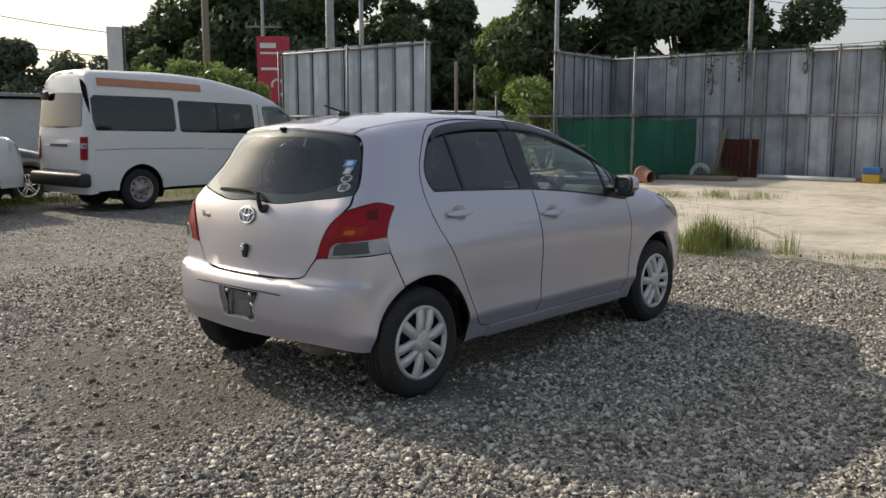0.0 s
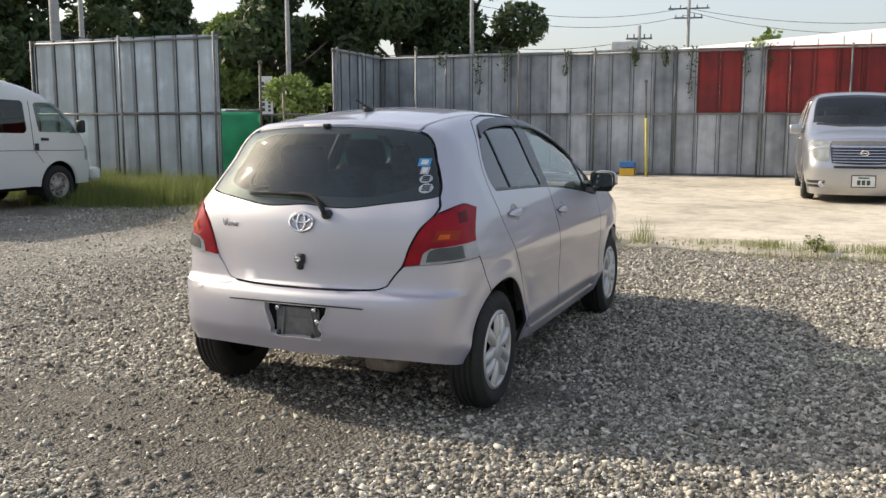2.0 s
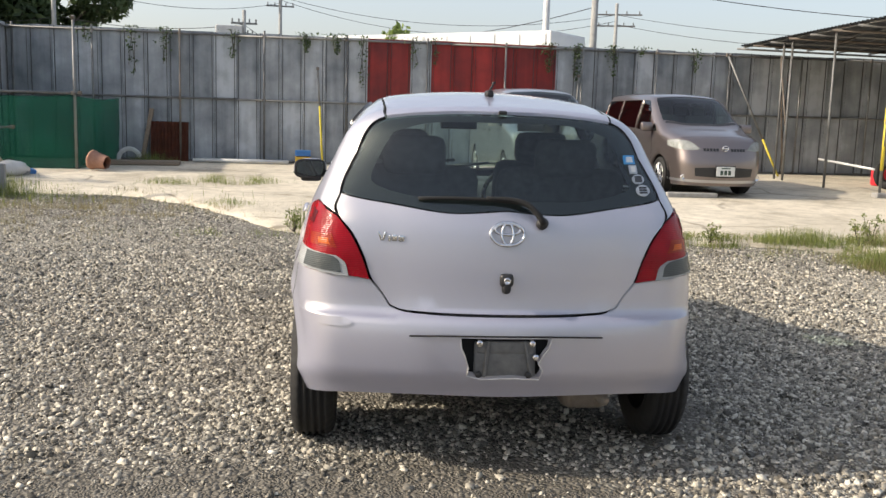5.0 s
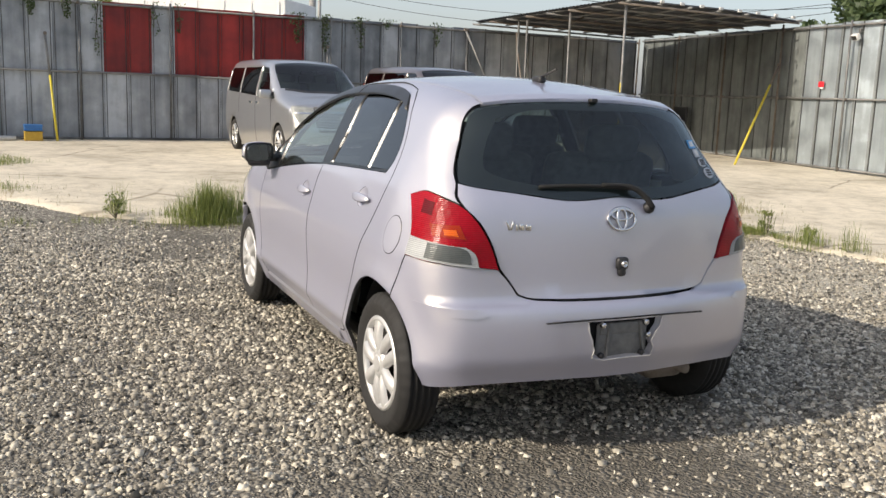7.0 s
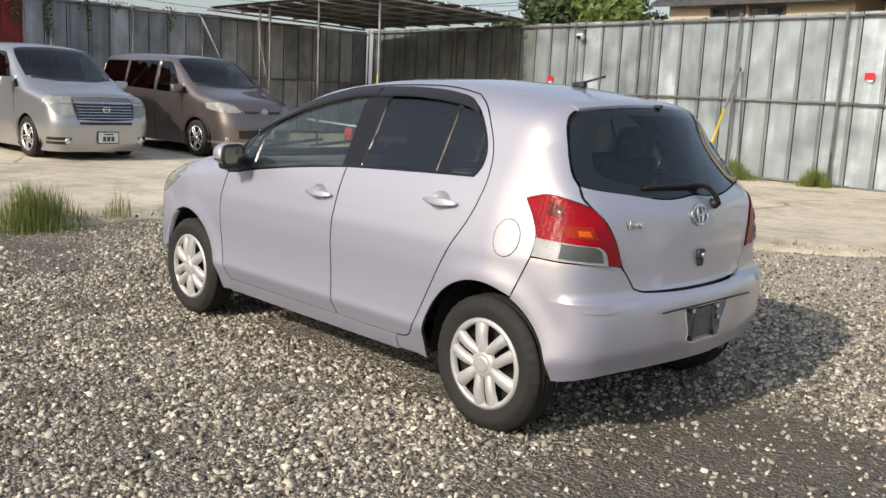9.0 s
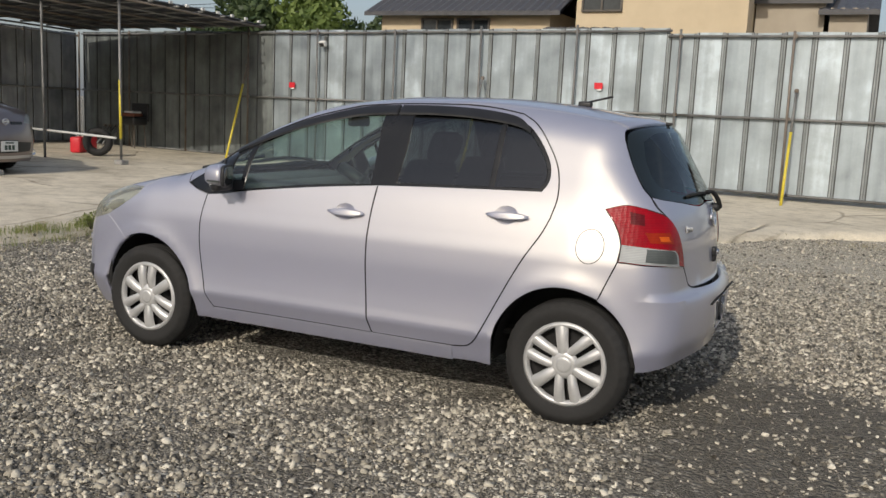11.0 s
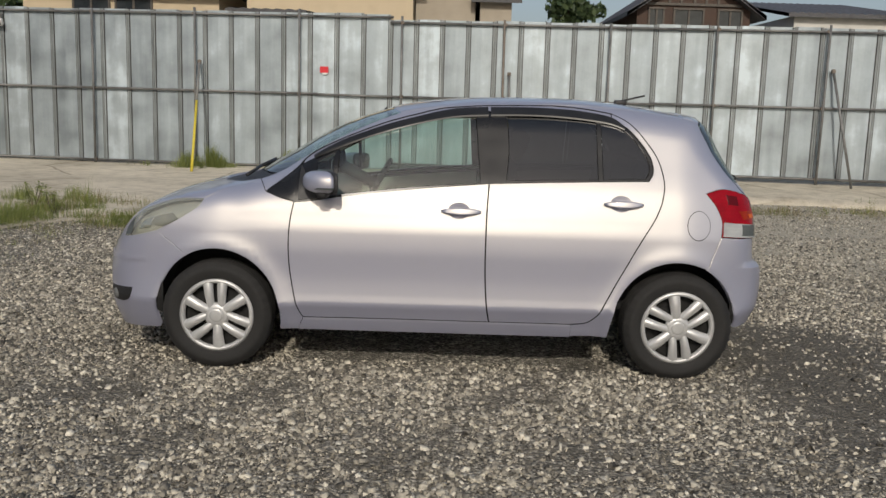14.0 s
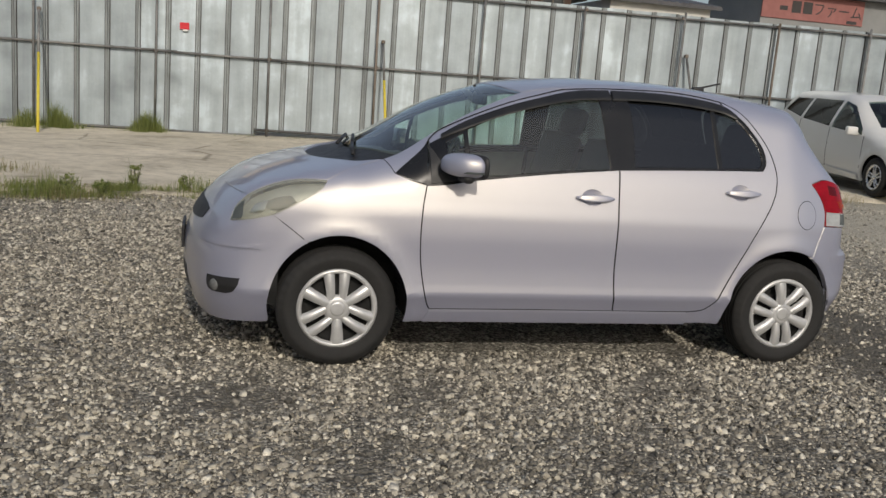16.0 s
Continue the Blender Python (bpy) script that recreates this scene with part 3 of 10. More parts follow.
            d = np.stack([0 * u, np.cos(v / 0.8), np.sin(v / 0.8)], 1)
        else:
            a, k = (s.ends[0], 1.0) if how == "nose" else (s.ends[1], -1.0)
            o = np.stack([0 * u + a, 0 * u, v], 1)
            d = np.stack([k * np.cos(u / 0.8), np.sin(u / 0.8), 0 * u], 1)
        return s.cast(o, d)


def spline(pts, step):
    """A smooth run of points through the given ones, about step apart."""
    p = np.array(pts, float)
    if len(p) == 2:
        k = max(1, int(np.ceil(np.linalg.norm(p[1] - p[0]) / step)))
        return [p[0] + (p[1] - p[0]) * i / k for i in range(k + 1)]
    q = np.vstack([2 * p[0] - p[1], p, 2 * p[-1] - p[-2]])
    out = []
    for i in range(1, len(q) - 2):
        a, b, c, d = q[i - 1], q[i], q[i + 1], q[i + 2]
        t0 = 0.0
        t1 = t0 + max(1e-4, np.linalg.norm(b - a)) ** 0.5
        t2 = t1 + max(1e-4, np.linalg.norm(c - b)) ** 0.5
        t3 = t2 + max(1e-4, np.linalg.norm(d - c)) ** 0.5
        k = max(1, int(np.ceil(np.linalg.norm(c - b) / step)))
        for j in range(k):
            t = t1 + (t2 - t1) * j / k
            a1, a2, a3 = ((t1 - t) * a + (t - t0) * b) / (t1 - t0), ((t2 - t) * b + (t - t1) * c) / (t2 - t1), ((t3 - t) * c + (t - t2) * d) / (t3 - t2)
            b1, b2 = ((t2 - t) * a1 + (t - t0) * a2) / (t2 - t0), ((t3 - t) * a2 + (t - t1) * a3) / (t3 - t1)
            out.append(((t2 - t) * b1 + (t - t1) * b2) / (t2 - t1))
    out.append(p[-1])
    return out


def inside_poly(pts, poly):
    x, y = pts[:, 0], pts[:, 1]
    r = np.zeros(len(pts), bool)
    a, b = poly, np.roll(poly, -1, 0)
    for (x0, y0), (x1, y1) in zip(a, b):
        if y0 != y1:
            r ^= ((y0 > y) != (y1 > y)) & (x < (x1 - x0) * (y - y0) / (y1 - y0) + x0)
    return r


def shrink(poly, gap):
    nxt, prv = np.roll(poly, -1, 0), np.roll(poly, 1, 0)
    t = nxt - prv
    t /= np.maximum(np.linalg.norm(t, axis=1), 1e-9)[:, None]
    area = 0.5 * np.sum(poly[:, 0] * nxt[:, 1] - nxt[:, 0] * poly[:, 1])
    return poly + np.stack([-t[:, 1], t[:, 0]], 1) * (gap if area > 0 else -gap)


def closed(body, how, strokes, step):
    flat_pts = []
    for st in strokes:
        run = spline([body.flat(how, p) for p in st], step)
        flat_pts += run[1:] if flat_pts and np.linalg.norm(run[0] - flat_pts[-1]) < 0.004 else run
    if np.linalg.norm(flat_pts[0] - flat_pts[-1]) < 0.004:
        flat_pts.pop()
    return np.array(flat_pts)


def skin(body, how, strokes, gap=0.0025, raise_by=0.0, rim=0.018, step=0.035, holes=(), dish=None, mirror=False, shade_rim=False, own_normals=False):
    """Mesh of a panel: its outline filled, laid on the body, with a turned-in rim."""
    poly = shrink(closed(body, how, strokes, step * 0.75), gap)
    loops = [poly] + [shrink(closed(body, how, h, step * 0.6), -0.0015) for h in holes]
    lo, hi = poly.min(0), poly.max(0)
    gx, gy = np.meshgrid(np.arange(lo[0] + step / 2, hi[0], step), np.arange(lo[1] + step / 2, hi[1], step))
    gx = gx + (np.arange(gx.shape[0]) % 2)[:, None] * step / 2
    grid = np.stack([gx.ravel(), gy.ravel()], 1)
    keep = inside_poly(grid, poly)
    for h in loops[1:]:
        keep &= ~inside_poly(grid, h)
    grid = grid[keep]
    edge = np.vstack(loops)
    if len(grid):
        near = np.array([np.min(np.sum((edge - g) ** 2, 1)) for g in grid])
        grid = grid[near > (0.45 * step) ** 2]
    allp = np.vstack([edge, grid]) if len(grid) else edge
    segs, base = [], 0
    for h in loops:
        segs += [(base + i, base + (i + 1) % len(h)) for i in range(len(h))]
        base += len(h)
    v2, _, tri, _, _, _ = delaunay_2d_cdt([Vector(p) for p in allp], segs, [], 0, 1e-6)
    v2, tri = np.array([tuple(v) for v in v2]), np.array([f for f in tri if len(f) == 3])
    mid = v2[tri].mean(1)
    ok = inside_poly(mid, poly)
    for h in loops[1:]:
        ok &= ~inside_poly(mid, h)
    tri = tri[ok]
    p3 = body.lift(how, v2)
    nr = body.normal(p3)
    p3 = p3 + nr * raise_by
    if dish is not None:
        p3 = dish(p3, nr)
    a, b, c = p3[tri[:, 0]], p3[tri[:, 1]], p3[tri[:, 2]]
    flip = np.sum(np.cross(b - a, c - a) * nr[tri[:, 0]], 1) < 0
    tri[flip] = tri[flip][:, ::-1]
    seen = {}
    for t in tri:
        for i in range(3):
            e = (int(t[i]), int(t[(i + 1) % 3]))
            seen[e] = seen.get(e, 0) + 1
    border = [e for e in seen if (e[1], e[0]) not in seen]
    verts, normals, faces = [p3], [nr], [tri]
    if rim:
        ids = sorted({v for e in border for v in e})
        pos = {v: len(p3) + i for i, v in enumerate(ids)}
        verts.append(p3[ids] - nr[ids] * rim)
        normals.append(nr[ids])
        faces.append(np.array([t for i, j in border for t in ((j, i, pos[i]), (j, pos[i], pos[j]))]))
    verts, normals, faces = np.vstack(verts), np.vstack(normals), np.vstack(faces)
    if mirror:
        verts, normals, faces = verts * (1, -1, 1), normals * (1, -1, 1), faces[:, ::-1]
    me = fast_mesh("panel", verts, faces)
    me.shade_smooth()
    # rim faces get a second, black slot: the shut line's shade as colour
    if shade_rim:
        me.polygons.foreach_set("material_index", [0] * len(tri) + [1] * (len(faces) - len(tri)))
    if not own_normals and len(me.vertices) == len(normals):
        me.normals_split_custom_set_from_vertices([tuple(v) for v in normals])
    return me


def flip_y(p):
    return np.array((p[0], -p[1], p[2]))


def both(half):
    """A stroke from the middle outwards, doubled into one from right to left."""
    return [flip_y(p) for p in half[:0:-1]] + list(half)


def ellipse(body, view, cu, cv, ru, rv, n=20):
    return [[view(cu + ru * math.cos(2 * math.pi * k / n), cv + rv * math.sin(2 * math.pi * k / n)) for k in range(n)] + [view(cu + ru, cv)]]


def poly_on(view, pts):
    """Straight-sided outline on the skin."""
    return [[view(*a), view(*b)] for a, b in zip(pts, pts[1:] + pts[:1])]


TYRES = {}


def wheel(parent, at, out, radius, width, rim_r, design, turn=0.0, cap_mat=None):
    """A tyre with tread and a rim or hub cap; out is +1 when the outer face looks to +y."""
    key = (radius, width, rim_r)
    if key not in TYRES:
        bm = bmesh.new()
        w, sh = width / 2, radius - 0.012
        prof = [(rim_r - 0.01, -w * 0.8), (rim_r + 0.012, -w * 0.92), ((rim_r + radius) / 2, -w * 1.04), (radius - 0.03, -w), (sh, -w * 0.86), (radius, -w * 0.7)]
        for g in (-0.5, -0.17, 0.17, 0.5):
            prof += [(radius, w * (g - 0.09)), (radius - 0.009, w * (g - 0.07)), (radius - 0.009, w * (g + 0.07)), (radius, w * (g + 0.09))]
        prof += [(radius, w * 0.7), (sh, w * 0.86), (radius - 0.03, w), (radius - 0.034, w * 1.035), ((rim_r + radius) / 2, w * 1.05), (rim_r + 0.02, w * 0.96), (rim_r + 0.012, w * 0.92), (rim_r - 0.01, w * 0.8)]
        lathe(bm, prof, 144)
        bm.verts.index_update()
        for v in bm.verts:
            r = math.hypot(v.co.x, v.co.z)
            if radius - 0.035 < r < radius + 0.001 and abs(v.co.y) > w * 0.6 and (v.index % 144) // 2 % 2:
                v.co.x, v.co.z = v.co.x * (1 - 0.012), v.co.z * (1 - 0.012)
        me = bpy.data.meshes.new("tyre")
        bm.normal_update()
        bm.to_mesh(me)
        bm.free()
        me.shade_smooth()
        TYRES[key] = me
    hub = new("wheel")
    hub.parent = parent
    hub.matrix_local = Matrix.Translation(at) @ (Matrix.Identity(4) if out > 0 else Matrix.Rotation(math.pi, 4, "Z")) @ Matrix.Rotation(turn, 4, "Y")
    part_data("tyre", TYRES[key], M_RUBBER, hub)
    design(hub, rim_r, width / 2, cap_mat)
    return hub


def spoke_bar(bm, angle, shift, r0, r1, w0, w1, y0, y1, thick=0.012):
    """One spoke: a crowned bar from r0 to r1, shifted sideways from its ray."""
    c, s = math.cos(angle), math.sin(angle)
    rows = []
    for i in range(5):
        t = i / 4
        r, w, y = r0 + (r1 - r0) * t, w0 + (w1 - w0) * t, y0 + (y1 - y0) * t + 0.010 * math.sin(math.pi * t)
        sh = shift * (0.72 + 0.28 * t)
        row = []
        for k, dy in ((-1, -thick), (-0.8, 0.0), (0, 0.004), (0.8, 0.0), (1, -thick)):
            o = sh + k * w / 2
            row.append(bm.verts.new((r * c - o * s, y + dy, r * s + o * c)))
        rows.append(row)
    for p, q in zip(rows, rows[1:]):
        for i in range(4):
            bm.faces.new((p[i], p[i + 1], q[i + 1], q[i]))


def hubcap_design(hub, r, w, mat):
    """Steel wheel behind a silver cap of three split and three single spokes."""
    bm = bmesh.new()
    lathe(bm, [(r, -w * 0.8), (r - 0.004, w * 0.5), (r - 0.03, w * 0.35), (0.11, w * 0.25), (0.10, w * 0.45), (0.0, w * 0.45)], 48)
    part("rim", bm, M_DARK, hub, "dark steel wheel", True)
    bm = bmesh.new()
    lathe(bm, [(r + 0.006, w * 0.70), (r + 0.010, w * 0.90), (r - 0.003, w * 0.99), (r - 0.014, w * 0.94), (r - 0.018, w * 0.70)], 60)
    lathe(bm, [(0.068, w * 0.78), (0.064, w * 0.96), (0.042, w * 1.03), (0.036, w * 1.02)], 32)
    part("hub_cap", bm, mat, hub, "silver plastic hub cap with split spokes", True)
    for k in range(3):
        a = radians(90 + 120 * k)
        for bars in ((a, 0.039, 0.040, 0.056), (a, -0.039, 0.040, 0.056), (a + radians(60), 0.0, 0.047, 0.066)):
            bm = bmesh.new()
            spoke_bar(bm, bars[0], bars[1], 0.045, r - 0.010, bars[2], bars[3], w * 0.95, w * 0.93, 0.02)
            part("spoke", bm, mat, hub, smooth=True)
    bm = bmesh.new()
    lathe(bm, [(0.038, w * 1.0), (0.036, w * 1.05), (0.025, w * 1.06), (0.0001, w * 1.062)], 28)
    part("centre_cap", bm, mat, hub, smooth=True)


def alloy_design(hub, r, w, mat):
    bm = bmesh.new()
    lathe(bm, [(r + 0.008, -w * 0.8), (r - 0.01, w * 0.1), (r - 0.02, w * 0.25), (0.05, w * 0.12), (0.0, w * 0.12)], 40)
    part("rim_barrel", bm, M_DARK, hub, smooth=True)
    bm = bmesh.new()
    lathe(bm, [(r + 0.008, w * 0.7), (r + 0.010, w * 0.93), (r - 0.006, w * 0.95), (r - 0.024, w * 0.75)], 48)
    for k in range(5):
        a = radians(90 + 72 * k)
        for s in (-1, 1):
            spoke_bar(bm, a, 0.030 * s, 0.03, r - 0.008, 0.030, 0.028, w * 0.80, w * 0.84)
    lathe(bm, [(0.05, w * 0.6), (0.045, w * 0.82), (0.0, w * 0.85)], 24)
    part("rim", bm, mat, hub, "bright alloy wheel", True)


def steel_design(hub, r, w, mat):
    bm = bmesh.new()
    lathe(bm, [(r + 0.008, w * 0.75), (r + 0.008, w * 0.92), (r - 0.012, w * 0.9), (r - 0.02, w * 0.4), (r - 0.05, w * 0.35), (0.10, w * 0.62), (0.07, w * 0.60), (0.065, w * 0.85), (0.0, w * 0.9)], 48)
    part("rim", bm, mat, hub, "rusty silver steel wheel", True)
    for k in range(8):
        bm = bmesh.new()
        a = 2 * math.pi * k / 8
        lathe(bm, [(0.018, 0.0), (0.016, 0.004), (0.0, 0.005)], 12, Matrix.Translation(((r - 0.065) * math.cos(a), w * 0.47, (r - 0.065) * math.sin(a))))
        part("vent_hole", bm, M_DARK, hub)


M_HUBCAP = varied("silver cap paint", (0.50, 0.50, 0.495), (0.60, 0.60, 0.595), 8.0, (0.36, 0.48), 0.45)
M_ALLOY = varied("alloy", (0.55, 0.55, 0.55), (0.72, 0.72, 0.72), 8.0, (0.2, 0.35), 0.85)
M_CHROME = varied("chrome", (0.62, 0.62, 0.63), (0.78, 0.78, 0.79), 20.0, (0.06, 0.16), 1.0)
M_STEEL_RIM = varied("rusty rim", (0.20, 0.15, 0.11), (0.50, 0.48, 0.45), 14.0, (0.4, 0.7), 0.5)
M_TINT = glass("dark tinted glass", (0.075, 0.082, 0.084))
M_PRIVACY = glass("privacy glass", (0.06, 0.062, 0.06), 0.6)
M_LAMP_GLASS = glass("clouded lamp glass", (0.80, 0.82, 0.76), cloud=0.30)
M_CLEAR = glass("dusty green tinted glass", (0.66, 0.79, 0.745), cloud=0.022)
M_REAR_GLASS = glass("grey tinted glass", (0.58, 0.67, 0.65), 0.72, (0.92, 0.98, 1.0))
M_FLOAT = glass("green car glass", (0.42, 0.51, 0.48), 0.7)
M_SEAT = varied("grey seat cloth", (0.055, 0.057, 0.057), (0.10, 0.102, 0.10), 30.0, (0.85, 0.95))
M_TRIM = varied("beige trim", (0.40, 0.37, 0.32), (0.52, 0.49, 0.43), 12.0, (0.7, 0.85))
M_DASH = varied("dashboard plastic", (0.10, 0.10, 0.098), (0.17, 0.168, 0.162), 25.0, (0.6, 0.8))


def lens_material(name, colour, rough=0.12, emit=0.0):
    """Moulded lamp plastic: coloured, glossy, ribbed inside."""
    m, n, l, b = material(name, rough, 0.0, 0.18)
    v = coords(n, l, (1, 1, 1))
    w = n.new("ShaderNodeTexWave")
    w.inputs["Scale"].default_value, w.bands_direction = 45.0, "Z"
    l.new(v, w.inputs["Vector"])
    dark = tuple(0.78 * c for c in colour)
    c = ramp(n, l, w.outputs["Fac"], [(0.2, dark), (0.8, colour)])
    big = ramp(n, l, noise_node(n, l, v, 9.0, 2.0), [(0.35, (0.8, 0.8, 0.8)), (0.65, (1.1, 1.1, 1.1))])
    l.new(blend(n, l, 1.0, c, big, "MULTIPLY"), b.inputs["Base Color"])
    cells = n.new("ShaderNodeTexVoronoi")
    cells.inputs["Scale"].default_value, cells.inputs["Randomness"].default_value = 48.0, 0.4
    l.new(v, cells.inputs["Vector"])
    relief(n, l, b, arith(n, l, "ADD", cells.outputs["Distance"], arith(n, l, "MULTIPLY", w.outputs["Fac"], 0.4)), 0.25, 0.006)
    b.inputs["Roughness"].default_value = rough + 0.12
    b.inputs["Coat Weight"].default_value = 0.12
    b.inputs["Coat Roughness"].default_value = 0.03
    return m


M_LENS_RED = lens_material("red lens", (0.30, 0.0014, 0.009))
M_LENS_DEEP = lens_material("deep red lens", (0.10, 0.002, 0.005))
M_LENS_AMBER = lens_material("amber lens", (0.30, 0.022, 0.005))
M_LENS_SPARKLE = lens_material("orange sparkle lens", (0.62, 0.11, 0.010))
M_LENS_CLEAR = lens_material("clear lens", (0.40, 0.415, 0.42))
M_LENS_GREY = lens_material("grey lens", (0.10, 0.112, 0.112))
M_HEADLAMP = lens_material("clouded headlamp lens", (0.34, 0.355, 0.34), 0.10)


# ---- the silver-lilac hatchback in the middle of the yard ----
M_LILAC = paint("lilac silver paint", (0.58, 0.545, 0.470), 0.3, 0.475, 0.9, 1.0, (0.350, 0.376, 0.550))
# wiper black; on painted panel rims it stands in for shade in the gaps
M_RUBBER_SHADE = varied("black rubber and rim shade", (0.008, 0.008, 0.008), (0.016, 0.016, 0.016), 20.0, (0.8, 0.95))
M_FOG = lens_material("dim fog lamp lens", (0.16, 0.165, 0.165))
M_TORN = varied("bare plastic", (0.45, 0.44, 0.43), (0.68, 0.67, 0.66), 40.0, (0.6, 0.8))
M_GLOSS_BLACK = varied("satin black film", (0.006, 0.006, 0.0065), (0.011, 0.011, 0.0115), 8.0, (0.22, 0.28))
M_VISOR = varied("smoked plastic", (0.010, 0.010, 0.011), (0.018, 0.018, 0.019), 8.0, (0.30, 0.38))
M_MIRROR = varied("mirror glass", (0.38, 0.40, 0.39), (0.42, 0.44, 0.43), 3.0, (0.02, 0.03), 1.0)

HB = Body(
    width=[(0.10, 0.70), (0.20, 0.760), (0.25, 0.788), (0.285, 0.802), (0.33, 0.8225), (0.362, 0.8375), (0.370, 0.8395), (0.385, 0.8380), (0.43, 0.8335), (0.50, 0.8315), (0.58, 0.8345), (0.66, 0.838), (0.75, 0.834), (0.84, 0.815), (0.90, 0.799), (0.95, 0.784), (1.0, 0.765), (1.05, 0.742), (1.15, 0.692), (1.25, 0.643), (1.35, 0.592), (1.45, 0.525), (1.6, 0.39)],
    narrow=[(-1.85, -0.14), (-1.6, -0.074), (-1.4, -0.026), (-1.2, -0.001), (-0.8, 0.0), (0.8, 0.0), (1.2, -0.006), (1.5, -0.042), (1.75, -0.088), (2.05, -0.18)],
    top=[(-1.9, 1.365), (-1.44, 1.405), (-1.27, 1.425), (-1.1, 1.45), (-0.92, 1.47), (-0.58, 1.487), (-0.23, 1.482), (0.1, 1.455), (0.32, 1.42), (0.44, 1.385), (0.60, 1.325), (0.77, 1.24), (0.91, 1.155), (1.07, 1.06), (1.14, 1.02), (1.25, 0.985), (1.35, 0.962), (1.44, 0.94), (1.61, 0.885), (1.77, 0.805), (1.86, 0.745), (1.95, 0.66), (2.1, 0.45)],
    crown=[(-1.5, 0.16), (-0.5, 0.15), (0.2, 0.18), (0.5, 0.25), (0.85, 0.28), (1.05, 0.17), (1.25, 0.07), (1.6, 0.07), (1.9, 0.2)],
    nose=[(0.10, 1.87), (0.20, 1.93), (0.35, 1.97), (0.47, 1.972), (0.60, 1.955), (0.75, 1.93), (1.5, 1.92)],
    tail=[(0.2, -1.72), (0.33, -1.765), (0.42, -1.80), (0.52, -1.805), (0.585, -1.80), (0.618, -1.785), (0.638, -1.735), (0.70, -1.728), (0.80, -1.722), (0.90, -1.712), (0.96, -1.70), (1.0, -1.683), (1.1, -1.632), (1.25, -1.552), (1.39, -1.478), (1.6, -1.37)],
    nose_bow=0.32, tail_bow=0.23,
    arches=[(1.225, 0.285, 0.345, 0.37), (-1.205, 0.285, 0.345, 0.365)], flare=0.013, soft=(0.11, 0.16, 0.10), axis=0.75, ends=(1.15, -0.75), ledge=(0.61, 1.10, 0.42, 0.66, 0.020), upper_bow=0.24)


def arch_run(cx, cz, rx, rz, a0, a1, body=HB):
    return [body.side(cx + rx * math.cos(radians(a)), cz + rz * math.sin(radians(a))) for a in np.linspace(a0, a1, 13)]


def rounded_plate(bm, c, ry, rz, deep):
    """A plate across the car with softly squared corners; c is the middle of its rear face."""
    loops = []
    for x, s in ((deep, 1.0), (0.004, 1.0), (0.0, 0.96)):
        ring_ = []
        for a in np.linspace(0, 2 * math.pi, 36, endpoint=False):
            u, v = math.cos(a), math.sin(a)
            ring_.append(bm.verts.new(Vector(c) + Vector((x, math.copysign(abs(u) ** 0.5, u) * ry * s, math.copysign(abs(v) ** 0.5, v) * rz * s))))
        loops.append(ring_)
    for p, q in zip(loops, loops[1:]):
        for i in range(36):
            bm.faces.new((p[i], p[(i + 1) % 36], q[(i + 1) % 36], q[i]))
    bm.faces.new(loops[0]), bm.faces.new(loops[-1])
    bmesh.ops.recalc_face_normals(bm, faces=bm.faces)


